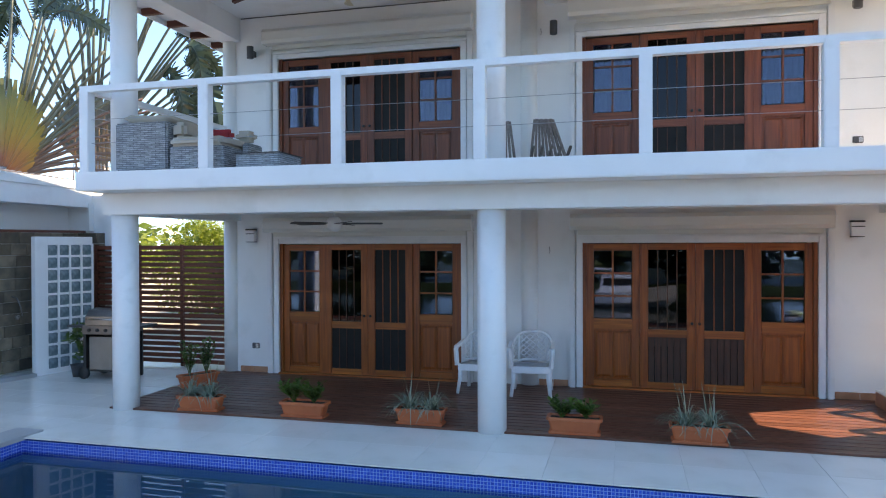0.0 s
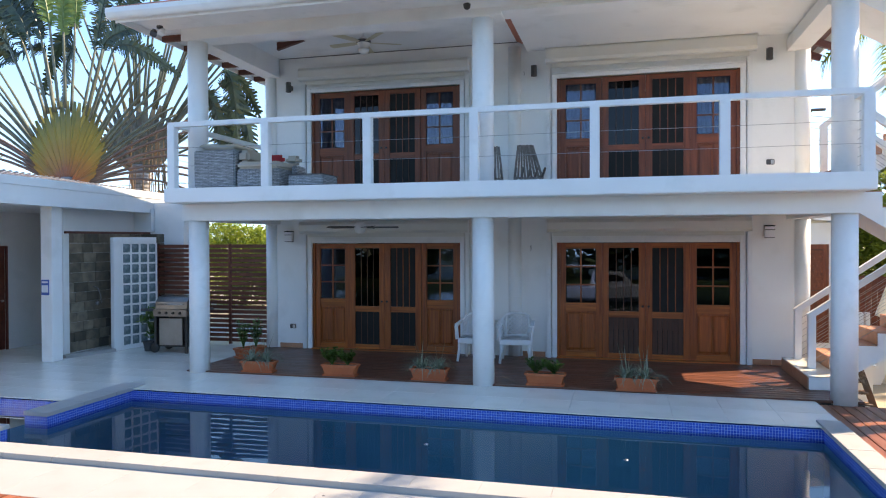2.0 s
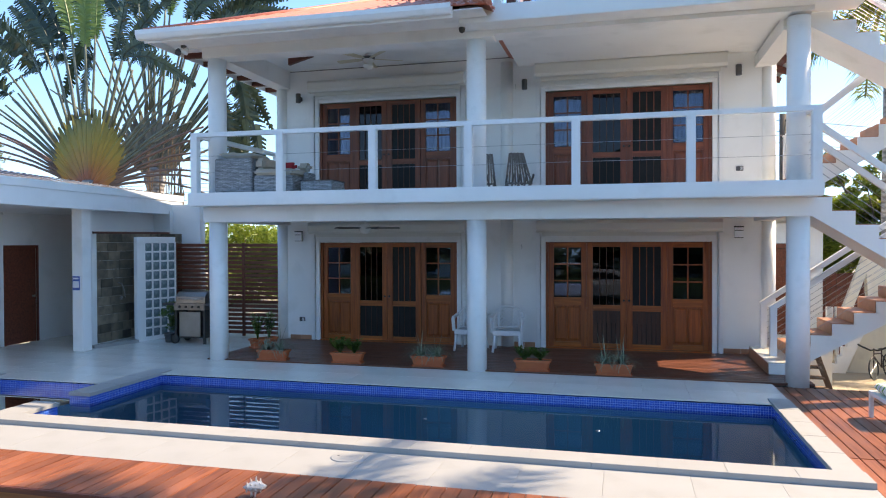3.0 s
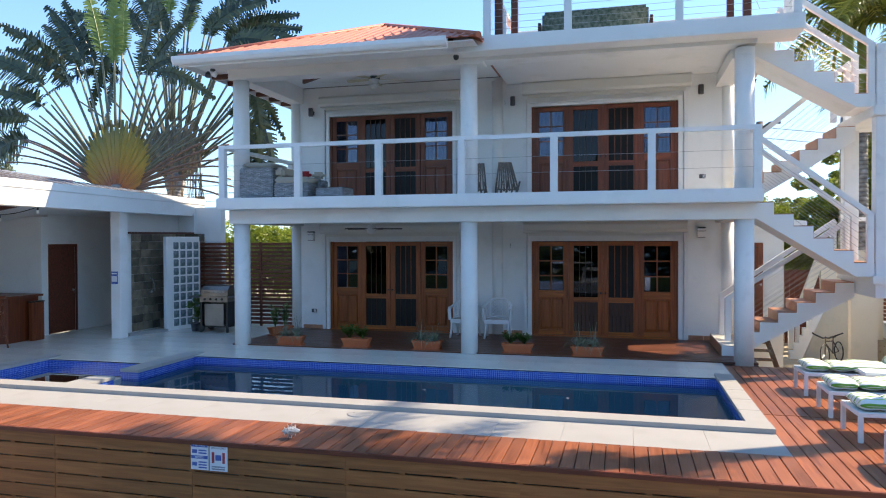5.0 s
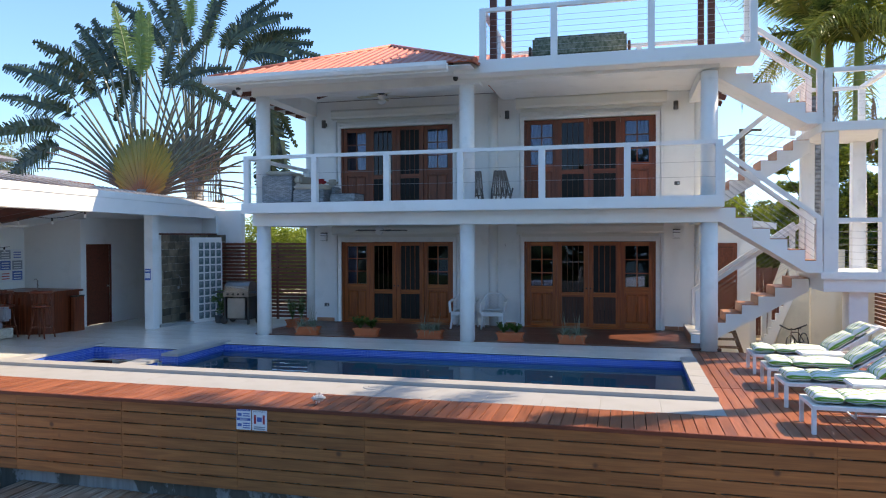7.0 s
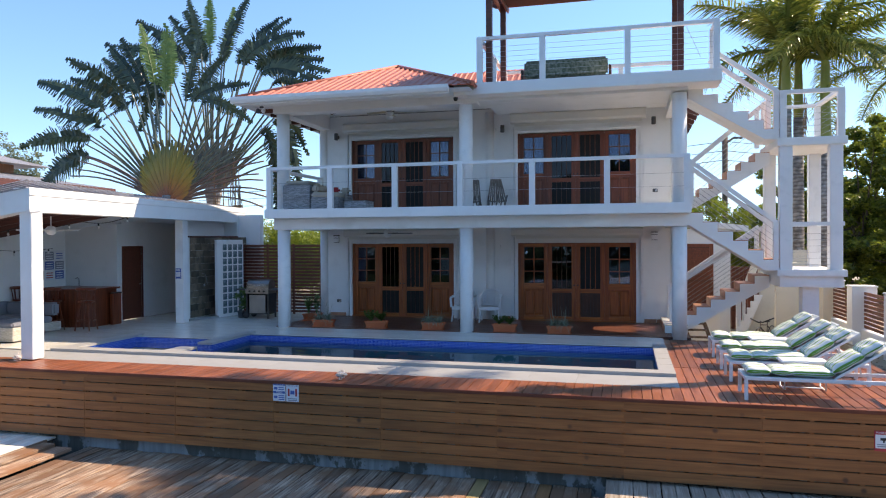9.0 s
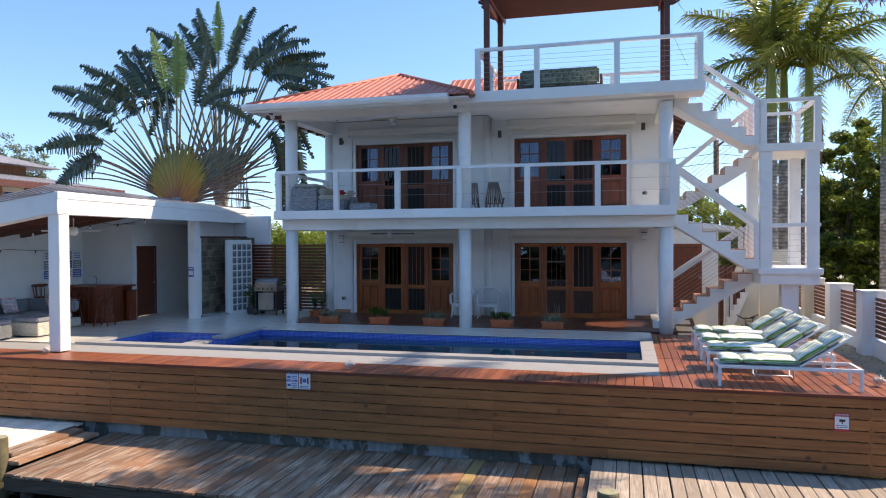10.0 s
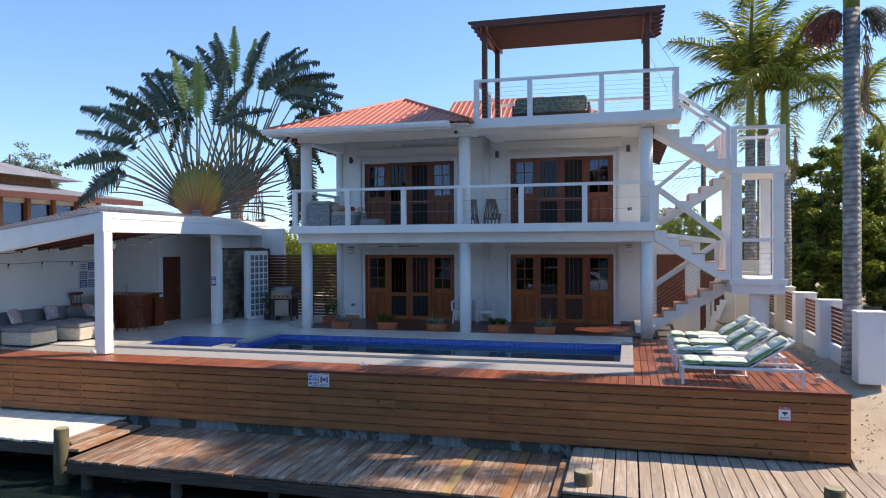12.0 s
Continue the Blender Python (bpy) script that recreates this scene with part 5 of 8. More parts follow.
M_FROND = leafy("palm_leaflet", (0.075, 0.115, 0.024), (0.34, 0.37, 0.07), 0.26, 0.5)
M_SHAFT = paint("crownshaft", (0.16, 0.22, 0.045), (0.25, 0.28, 0.06), 0.4, 1.5, 30, 0.03, stain=(0.30, 0.22, 0.06))
M_LEAF = leafy("dark_tree_leaf", (0.06, 0.10, 0.018), (0.32, 0.37, 0.055), 0.35, 0.55)
M_MANGROVE = leafy("mangrove_leaf", (0.018, 0.032, 0.010), (0.070, 0.095, 0.028), 0.4, 0.3)
M_LEAF2 = leafy("yellow_green_leaf", (0.14, 0.20, 0.025), (0.32, 0.38, 0.05), 0.5, 0.5)
M_BARK = paint("bark", (0.16, 0.13, 0.10), (0.10, 0.08, 0.06), 0.95, 4, 40, 0.5)


def ringed_bark():
    m, nt, N, L, bs = nodes_of("ringed_palm_bark")
    co = N.new("ShaderNodeTexCoord")
    w = N.new("ShaderNodeTexWave")
    w.wave_type, w.bands_direction = 'BANDS', 'Z'
    w.inputs["Scale"].default_value, w.inputs["Distortion"].default_value, w.inputs["Detail"].default_value = 2.6, 5.0, 5
    n = N.new("ShaderNodeTexNoise")
    n.inputs["Scale"].default_value, n.inputs["Detail"].default_value = 5, 7
    for k in (w, n):
        L.new(co.outputs["Object"], k.inputs["Vector"])
    r = N.new("ShaderNodeValToRGB")
    r.color_ramp.elements[0].position, r.color_ramp.elements[1].position = 0.05, 0.6
    r.color_ramp.elements[0].color, r.color_ramp.elements[1].color = (0.29, 0.265, 0.245, 1), (0.45, 0.42, 0.39, 1)
    L.new(w.outputs[0], r.inputs[0])
    r2 = N.new("ShaderNodeValToRGB")
    r2.color_ramp.elements[0].position, r2.color_ramp.elements[1].position = 0.42, 0.62
    r2.color_ramp.elements[0].color, r2.color_ramp.elements[1].color = (0.45, 0.45, 0.45, 1), (1, 1, 1, 1)
    L.new(n.outputs[0], r2.inputs[0])
    mx = N.new("ShaderNodeMixRGB")
    mx.blend_type, mx.inputs[0].default_value = 'MULTIPLY', 0.8
    L.new(r.outputs[0], mx.inputs[1])
    L.new(r2.outputs[0], mx.inputs[2])
    L.new(mx.outputs[0], bs.inputs["Base Color"])
    bs.inputs["Roughness"].default_value = 0.9
    bp = N.new("ShaderNodeBump")
    bp.inputs["Strength"].default_value, bp.inputs["Distance"].default_value = 0.6, 0.03
    L.new(w.outputs[0], bp.inputs["Height"])
    L.new(bp.outputs[0], bs.inputs["Normal"])
    return m


def sheath_mat():
    """Overlapping leaf bases: rose at the heart, then orange, yellow and green outwards."""
    m, nt, N, L, bs = nodes_of("fan_sheath")
    co = N.new("ShaderNodeTexCoord")
    ln = N.new("ShaderNodeVectorMath")
    ln.operation = 'LENGTH'
    L.new(co.outputs["Object"], ln.inputs[0])
    n = N.new("ShaderNodeTexNoise")
    n.inputs["Scale"].default_value = 2.5
    L.new(co.outputs["Object"], n.inputs["Vector"])
    ad = N.new("ShaderNodeMath")
    ad.operation = 'ADD'
    mu = N.new("ShaderNodeMath")
    mu.operation, mu.inputs[1].default_value = 'MULTIPLY', 0.25
    L.new(n.outputs[0], mu.inputs[0])
    dv = N.new("ShaderNodeMath")
    dv.operation, dv.inputs[1].default_value = 'DIVIDE', 2.75
    L.new(ln.outputs["Value"], dv.inputs[0])
    L.new(dv.outputs[0], ad.inputs[0])
    L.new(mu.outputs[0], ad.inputs[1])
    r = N.new("ShaderNodeValToRGB")
    e = r.color_ramp.elements
    e[0].position, e[0].color = 0.14, (0.24, 0.07, 0.055, 1)
    e[1].position, e[1].color = 1.0, (0.10, 0.13, 0.06, 1)
    for p, c in ((0.30, (0.36, 0.125, 0.055, 1)), (0.46, (0.38, 0.205, 0.045, 1)), (0.64, (0.34, 0.240, 0.045, 1)), (0.82, (0.22, 0.195, 0.050, 1))):
        k = e.new(p)
        k.color = c
    L.new(ad.outputs[0], r.inputs[0])
    L.new(r.outputs[0], bs.inputs["Base Color"])
    bs.inputs["Roughness"].default_value = 0.4
    return m


M_ROSE = paint("rose_petiole", (0.20, 0.115, 0.085), (0.13, 0.085, 0.065), 0.45, 3, 40, 0.03)
M_RING = ringed_bark()
M_SHEATH = sheath_mat()


def torn_blade(base, way, plane, length, width, bend, rng, n=22, gap=0.16):
    """A large leaf torn into strips on both sides of its midrib."""
    bm = bmesh.new()
    base, way, plane = Vector(base), Vector(way).normalized(), Vector(plane).normalized()
    pts = []
    for i in range(n + 1):
        s = i / n
        pts.append(base + way * length * s + Vector(bend) * s * s)
    tube(bm, [p for p in pts[::4]] + [pts[-1]], 0.022, 5, True, 0.005)
    prev = {}
    for i in range(n):
        d = (pts[i + 1] - pts[i]).normalized()
        side = d.cross(plane).normalized()
        s = (i + 0.5) / n
        w = width * (0.35 + 0.65 * min(1, s * 5)) * (1 if s < 0.6 else max(0.12, 1 - (s - 0.6) * 1.9))
        for sg in (-1, 1):
            if rng.random() < 0.04:
                prev.pop(sg, None)
                continue
            a, b = pts[i], pts[i] + (pts[i + 1] - pts[i]) * (1 - gap * rng.random())
            out = (side * sg + d * rng.uniform(0.25, 0.45)).normalized()
            out += plane * rng.uniform(-0.2, 0.2)
            dr = Vector((0, 0, -1)) * rng.uniform(0.05, 0.5)
            lw = w * rng.uniform(0.75, 1.1)
            w0, w1 = (prev[sg], None) if sg in prev else (bm.verts.new(a + out * lw * 0.5), None)
            m0 = w0.co
            m1 = pts[i + 1] + out * lw * 0.5 + dr * lw * 0.12
            va, vb, vm1 = bm.verts.new(pts[i]), bm.verts.new(pts[i + 1]), bm.verts.new(m1)
            bm.faces.new((va, vb, vm1, w0))
            prev[sg] = vm1
            t0 = m0 + out * lw * 0.55 + dr * lw * 0.5
            t1 = t0 + (b - a) * rng.uniform(0.3, 0.8)
            e1 = m0.lerp(m1, 1 - gap * rng.random() * 2)
            q = [bm.verts.new(v) for v in (m0, e1, t1, t0)]
            bm.faces.new(q)
    return bm


def arm(deg, r=1.0):
    return Vector((math.sin(radians(deg)), 0, math.cos(radians(deg)))) * r


def fan_palm(at, label, stalks, blades, reach, trunk_h, turn, seed, heart):
    """A traveller's-palm: stalks in one upright fan, angles in degrees from the vertical.
    Each blade: angle of its stalk, angle in which it points, length, stalk length as a share, young or not."""
    rng = random.Random(seed)
    t = thing("fan_palm", label, "palm tree", "fan palms behind the pool house", at=pose(*at, 0, 0, turn))
    part("trunk", turned([(0.30, -trunk_h), (0.24, -trunk_h * 0.5), (0.26, -0.3), (0.34, 0.0), (0.22, 0.35)], 0, 0.1, 16), M_RING, t, "grey ringed trunk")

    def bow(a):
        """Outer stalks leave the heart steeper and lean over on their way."""
        return 1.0 - 0.20 * min(1.0, abs(a) / 80)

    def stalk(a, L, y):
        pts = []
        # it grows out of its leaf base
        r0 = 0.90 * (0.70 + 1.60 * max(0.0, math.cos(radians(a))) ** 1.5)
        for k in range(7):
            s = (r0 + (L - r0) * k / 6) / L
            d = a * (bow(a) + (1 - bow(a)) * s ** 1.3)
            pts.append(arm(d, L * s) + Vector((0, y * s, 0)))
        part("stalk", rod(pts, 0.042, 6, 0.026), M_ROSE if abs(a) > 60 and heart == M_SHEATH else M_PETIOLE, t)
        return pts

    for i, a in enumerate(stalks):
        c = max(0.0, math.cos(radians(a)))
        long = 0.70 + 1.60 * c ** 1.5
        y = 0.035 * (i % 2) + rng.uniform(-0.03, 0.03)
        bm = bmesh.new()
        rings = []
        for s, w, th in ((0.03, 0.045, 0.05), (0.25, 0.085, 0.075), (0.5, 0.115, 0.085), (0.75, 0.105, 0.07), (1.0, 0.042, 0.04)):
            d = arm(a * (bow(a) + (1 - bow(a)) * (s * long / reach) ** 1.3))
            sd = Vector((d.z, 0, -d.x))
            m0 = d * s * long + Vector((0, y, 0))
            rings.append([bm.verts.new(m0 + sd * w * p + Vector((0, th * q, 0))) for p, q in ((-1, 0), (0, -1), (1, 0), (0, 1))])
        for q0, q1 in zip(rings, rings[1:]):
            for k in range(4):
                bm.faces.new((q0[k], q0[(k + 1) % 4], q1[(k + 1) % 4], q1[k]))
        part("leaf_base", bm, heart, t)
        if min(abs(a - b[0]) for b in blades) > 1.2 and (heart == M_SHEATH or i % 2):
            stalk(a + rng.uniform(-1, 1), reach * rng.uniform(0.88, 1.0), y)
    for a, way, length, share, young in blades:
        y = rng.uniform(-0.55, 0.55)
        pts = stalk(a, reach * share, y)
        tip = (pts[-1] - pts[-2]).normalized()
        bend = arm(way, length) - tip * length * 0.62
        wide = length * (0.13 if young else 0.215 if way < -112 and a < -50 else rng.uniform(0.155, 0.195))
        b = torn_blade(pts[-1] - tip * 0.1, tip, (rng.uniform(-0.7, 0.7), -1, rng.uniform(-0.3, 0.6)), length * 0.62, wide, bend + Vector((0, rng.uniform(-0.4, 0.4), 0)), rng, 36, 0.10 if young or way < -112 else 0.26)
        part("leaf", b, M_YOUNG if young else M_BANANA, t, "pale young torn leaf" if young else "torn banana-like leaf")
    return t


def green_heart():
    return paint("grey_green_sheath", (0.19, 0.185, 0.14), (0.12, 0.12, 0.095), 0.5, 2.5, 40, 0.05, stain=(0.20, 0.16, 0.12), vary=0.2)


fan_palm((-11.6, 2.0, 3.5), "large fan palm with yellow-orange heart and torn dark leaves", [-74 + 4.6 * k for k in range(37)], [
    (-62, -116, 2.7, 1.0, False), (-53, -94, 2.8, 1.02, False), (-45, -74, 3.0, 1.03, False), (-35, -66, 2.9, 1.04, False),
    (-29, -60, 2.4, 1.02, False), (-23, -54, 2.6, 1.02, False), (-18, -42, 2.2, 1.0, False), (-13, -36, 2.3, 1.02, False),
    (-9, -28, 2.3, 1.0, False), (-4, -16, 2.3, 1.06, True), (-1, -4, 2.0, 1.1, True), (4, 4, 2.3, 0.98, True),
    (8, 14, 2.2, 0.95, False), (13, 38, 2.2, 0.95, False), (17, 75, 2.1, 0.95, False), (24, 110, 2.0, 0.95, False), (-15, -110, 1.7, 0.98, False)],
    4.0, 3.8, 4, 11, M_SHEATH)
tall = []
for a, way, length, share, young in (
        (-22, -70, 2.4, 1.0, False), (-16, -48, 2.6, 1.0, False), (-11, -34, 2.4, 1.02, False), (-6, -22, 2.2, 1.0, False), (-2, -10, 2.1, 1.0, False),
        (3, 2, 2.0, 1.08, True), (6, 12, 2.1, 1.0, True), (9, 26, 2.4, 1.0, False), (13, 44, 2.5, 1.0, False), (17, 52, 2.6, 1.0, False), (21, 66, 2.6, 1.0, False),
        (25, 74, 2.7, 1.0, False), (28, 84, 2.6, 1.0, False), (32, 90, 2.7, 0.98, False), (35, 99, 2.6, 0.97, False), (39, 108, 2.5, 0.95, False),
        (44, 128, 2.3, 0.9, False), (50, 142, 2.3, 0.8, False), (57, 158, 2.6, 0.7, False), (64, 166, 2.6, 0.6, False), (72, 172, 2.5, 0.62, False),
        (80, 178, 2.4, 0.6, False), (90, 176, 2.2, 0.62, False), (60, 172, 2.4, 0.82, False), (-28, -150, 2.2, 0.9, False), (-34, -165, 2.0, 0.75, False)):
    # the fan springs 1.15 m below the point that these leaves spread from
    e = arm(a, 4.05 * share) + Vector((0, 0, 1.15))
    tall.append((math.degrees(math.atan2(e.x, e.z)), way, length, e.length / 5.1, young))
fan_palm((-11.5, 4.6, 4.1), "tall fan palm with torn dark leaves behind the pool house", [-58 + 6.5 * k for k in range(21)], tall, 5.1, 4.5, 6, 23, green_heart())
rng = random.Random(77)
dl = thing("dry_fronds", "bunch of dry brown hanging palm leaves", "dry leaves", at=pose(-9.35, 2.2, 3.0))
for k in range(24):
    x = rng.uniform(-0.6, 0.55)
    top = rng.uniform(1.0, 1.9)
    pts = [(x + 0.1 * math.sin(k), 0, top), (x + rng.uniform(-0.1, 0.1), 0, top * 0.5), (x + rng.uniform(-0.15, 0.15), 0, -0.6)]
    b = rod(pts, 0.012, 5)
    for j in range(16):
        s = rng.random()
        p = Vector((x + rng.uniform(-0.08, 0.08), rng.uniform(-0.08, 0.08), 0.5 - s * 1.1))
        q = [b.verts.new(p + Vector(v)) for v in ((-0.02, 0, 0), (0.02, 0, 0), (rng.uniform(-0.08, 0.08), 0.02, -rng.uniform(0.2, 0.4)))]
        b.faces.new(q)
    part("dry_leaf", b, M_DRY, dl)


def frond(length, rng, hang, n=48):
    """A feather leaf along +x, arching over and hung with narrow leaflets."""
    bm = bmesh.new()
    pts = []
    for i in range(n + 1):
        s = i / n
        pts.append(Vector((length * (s - 0.10 * s * s), 0, length * (0.42 * s - (0.55 + hang) * s * s))))
    tube(bm, pts[::4] + [pts[-1]], 0.028, 5, True, 0.006)
    for i in range(3, n):
        d = (pts[i + 1] - pts[i]).normalized()
        s = i / n
        ll = length * 0.22 * (math.sin(math.pi * (0.12 + 0.80 * s)) ** 0.6) * rng.uniform(0.85, 1.1)
        for sg in (-1, 1):
            for lift in (0.35, -0.25):
                out = (Vector((0, sg, 0)) * 0.8 + d * rng.uniform(0.35, 0.65) + Vector((0, 0, lift + rng.uniform(-0.2, 0.2)))).normalized()
                a = pts[i] + d * rng.uniform(0, 0.5) * length / n
                mid = a + out * ll * 0.55
                tip = a + out * ll + Vector((0, 0, -1)) * ll * rng.uniform(0.25, 0.6)
                wv = d * 0.0075
                v = [bm.verts.new(p) for p in (a - wv * 0.5, a + wv * 0.5, mid + wv, mid - wv, tip)]
                bm.faces.new(v[:4])
                bm.faces.new((v[3], v[2], v[4]))
    return bm


frond_rng = random.Random(3)
FRONDS = {}
for hang in (0.0, 0.3, 0.6):
    FRONDS[hang] = mesh_of("frond", frond(1.0, frond_rng, hang), M_FROND)


def royal_palm(at, label, shaft_z, crown_z, r0, r1, size, seed, fruit=False, count=20, low=32):
    rng = random.Random(seed)
    t = thing("royal_palm", label, "palm tree", "royal palms beside the house", at=pose(*at))
    part("trunk", turned([(r0 * 1.5, -0.7), (r0 * 1.15, 0.25), (r0, 1.0), (r0 * 0.98, shaft_z * 0.5), (r1, shaft_z)], 0, 0, 20), M_RING, t, "grey ringed palm trunk")
    part("crownshaft", turned([(r1 * 0.98, shaft_z), (r1 * 1.02, shaft_z + 0.3), (r1 * 0.7, crown_z - 0.2), (r1 * 0.35, crown_z + 0.1)], 0, 0, 16), M_SHAFT, t, "smooth green crownshaft")
    for k in range(count):
        yaw = k * 137.5 + rng.uniform(-12, 12)
        lift = 72 - (low + 72) * (k / count) + rng.uniform(-8, 8)
        hang = 0.0 if lift > 22 else (0.3 if lift > -12 else 0.6)
        s = size * rng.uniform(0.88, 1.1)
        f = piece("frond", FRONDS[hang], t, pose(0, 0, crown_z - 0.05, 0, 0, yaw) @ pose(0.05, 0, 0, 0, -lift, 0) @ Matrix.Scale(s, 4))
    if fruit:
        for cx, cz, rx, rz, n, tint, words in (
                (-0.60, -0.50, 0.42, 0.34, 330, ((0.36, 0.11, 0.075), (0.24, 0.07, 0.05)), "hanging red-brown fruit stalks"),
                (0.52, -0.42, 0.36, 0.28, 120, ((0.16, 0.14, 0.10), (0.10, 0.095, 0.07)), "hanging grey-green flower stalks")):
            bm = bmesh.new()
            for k in range(n):
                u = Vector((rng.gauss(0, 1), rng.gauss(0, 1), rng.gauss(0, 1))).normalized() * rng.random() ** 0.5
                q = Vector((cx + u.x * rx, -0.1 + u.y * rx, shaft_z + cz + u.z * rz))
                root = Vector((math.copysign(0.17, cx), -0.02, shaft_z - 0.12))
                knee = root.lerp(q, 0.55) + Vector((0, 0, 0.16))
                tube(bm, [root, knee, q], 0.005, 3, False)
                for j in range(3):
                    p = knee.lerp(q, rng.uniform(0.3, 1.0))
                    d = Vector((rng.uniform(-0.06, 0.06), rng.uniform(-0.06, 0.06), -rng.uniform(0.05, 0.16)))
                    tube(bm, [p, p + d], 0.007, 3, False)
            part("fruit_stalk", bm, paint("fruit_stalk", tint[0], tint[1], 0.8, 6, 40, 0.1), t, words)
    return t


royal_palm((8.80, 5.0, -0.2), "royal palm with grey trunk and green crownshaft", 6.5, 8.3, 0.20, 0.16, 3.5, 5, False, 12, 14)
royal_palm((9.25, 5.4, -0.2), "royal palm with grey trunk and green crownshaft", 6.3, 8.2, 0.18, 0.15, 2.9, 6, False, 8, -2)
royal_palm((9.93, 5.0, -0.2), "royal palm with yellowish crownshaft and drooping fronds", 5.3, 8.1, 0.22, 0.18, 3.3, 8, False, 12, 18)
royal_palm((12.35, 5.6, -0.2), "royal palm with drooping yellow-green fronds beyond the boundary wall", 5.4, 7.4, 0.17, 0.15, 2.4, 9, False, 9, 40)
royal_palm((-6.3, 8.0, -0.2), "young palm with drooping fronds behind the slat screen", 2.4, 3.7, 0.12, 0.10, 2.1, 15, False, 11, 30)
royal_palm((9.10, -5.72, -0.25), "tall royal palm with mottled grey trunk beside the boundary wall", 7.6, 9.6, 0.165, 0.16, 3.3, 12, True, 16, 2)
rng = random.Random(4)
for x, y, z in ((9.93, 4.72, 5.4), (9.1, 5.1, 5.9), (9.08, -5.80, 6.0)):
    dl = thing("dead_frond", "dry brown dead palm frond hanging on a trunk", "dry leaf", "dead fronds on the palms", at=pose(x + 0.2, y, z))
    b = rod([(-0.12, 0.06, 1.2), (0.06, 0.0, 0.9), (0.10, 0.0, 0.0), (0.05, 0, -0.9)], 0.018, 5, 0.008)
    for j in range(70):
        p = Vector((0.08 + rng.uniform(-0.04, 0.04), rng.uniform(-0.05, 0.05), rng.uniform(-0.8, 0.8)))
        q = [b.verts.new(p + Vector(v)) for v in ((-0.012, 0, 0), (0.012, 0, 0), (rng.uniform(-0.16, 0.16), 0.03, -rng.uniform(0.3, 0.6)))]
        b.faces.new(q)
    part("frond_blade", b, M_DRY, dl)


def leaf_cloud(clumps, leaf, rng, per):
    verts, faces = [], []
    for c, r in clumps:
        for k in range(per):
            u = Vector((rng.gauss(0, 1), rng.gauss(0, 1), rng.gauss(0, 1))).normalized()
            p = c + Vector((u.x * r.x, u.y * r.y, u.z * r.z)) * (rng.random() ** 0.4)
            a = Vector((rng.gauss(0, 1), rng.gauss(0, 1), rng.gauss(0, 0.6))).normalized()
            b = a.cross(Vector((rng.gauss(0, 1), rng.gauss(0, 1), rng.gauss(0, 1)))).normalized()
            s = leaf * rng.uniform(0.6, 1.3)
            i = len(verts)
            verts += [p - a * s, p + b * s * 0.45, p + a * s, p - b * s * 0.45]
            faces.append((i, i + 1, i + 2, i + 3))
    return verts, faces


def broad_tree(at, label, height, spread, low, mat, leaf, seed, clumps=26, per=170, group="broad-leaved trees round the house", name="broad_tree", tuft=1.0):
    rng = random.Random(seed)
    t = thing(name, label, "tree", group, at=pose(*at))
    bm = bmesh.new()
    tube(bm, [(0, 0, -0.2), (0.1, 0.05, height * 0.25), (0.0, 0.1, height * 0.5)], 0.16 * spread / 3, 8, True, 0.09 * spread / 3)
    cl = []
    for k in range(clumps):
        u = Vector((rng.gauss(0, 1), rng.gauss(0, 1), rng.gauss(0, 1))).normalized() * (rng.random() ** 0.45)
        c = Vector((u.x * spread, u.y * spread, low + (height - low) * (0.5 + 0.48 * u.z)))
        r = spread * rng.uniform(0.18, 0.34) * tuft
        cl.append((c, Vector((r, r, r * 0.75))))
        if k % 3 == 0:
            tube(bm, [(0, 0.05, height * rng.uniform(0.2, 0.45)), c * 0.55 + Vector((0, 0, height * 0.15)), c], 0.06 * spread / 3, 5, True, 0.012)
    part("trunk", bm, M_BARK, t, "brown trunk with limbs")
    v, f = leaf_cloud(cl, leaf, rng, per)
    me = bpy.data.meshes.new("crown")
    me.from_pydata(v, [], f)
    me.materials.append(mat)
    ob = new("crown", me)
    ob.parent = t
    return t


broad_tree((12.6, 10.5, -0.2), "dense dark green broad-leaved tree beyond the boundary wall", 7.1, 2.5, 0.2, M_LEAF, 0.085, 1, 105, 330, tuft=0.52)
broad_tree((15.6, 12.0, -0.2), "dense dark green broad-leaved tree beyond the boundary wall", 8.2, 3.4, 0.0, M_LEAF, 0.095, 2, 110, 330, tuft=0.52)
broad_tree((14.0, 8.0, -0.2), "low dark green shrub beyond the boundary wall", 3.6, 2.4, 0.0, M_LEAF, 0.08, 3, 85, 280, tuft=0.55)
broad_tree((19.5, 11.0, -0.2), "dense dark green broad-leaved tree beyond the boundary wall", 7.6, 3.6, 0.0, M_LEAF, 0.10, 4, 110, 300, tuft=0.52)
broad_tree((11.6, 14.5, -0.2), "dense green broad-leaved tree behind the palms", 6.0, 3.0, 0.0, M_LEAF, 0.09, 14, 95, 300, tuft=0.52)
broad_tree((6.9, 10.4, -0.2), "sunlit yellow-green bush behind the annex", 4.2, 1.5, 0.6, M_LEAF2, 0.065, 5, 56, 380)
broad_tree((8.6, 10.6, -0.2), "sunlit yellow-green bush behind the annex", 3.9, 1.5, 0.3, M_LEAF2, 0.065, 6, 56, 380)
broad_tree((-8.6, 9.5, -0.2), "sunlit yellow-green bush behind the slat screen", 3.1, 1.9, 0.0, M_LEAF2, 0.06, 7, 60, 420)
broad_tree((-11.6, 10.5, -0.2), "sunlit yellow-green bush behind the slat screen", 3.3, 2.3, 0.0, M_LEAF2, 0.06, 8, 60, 420)
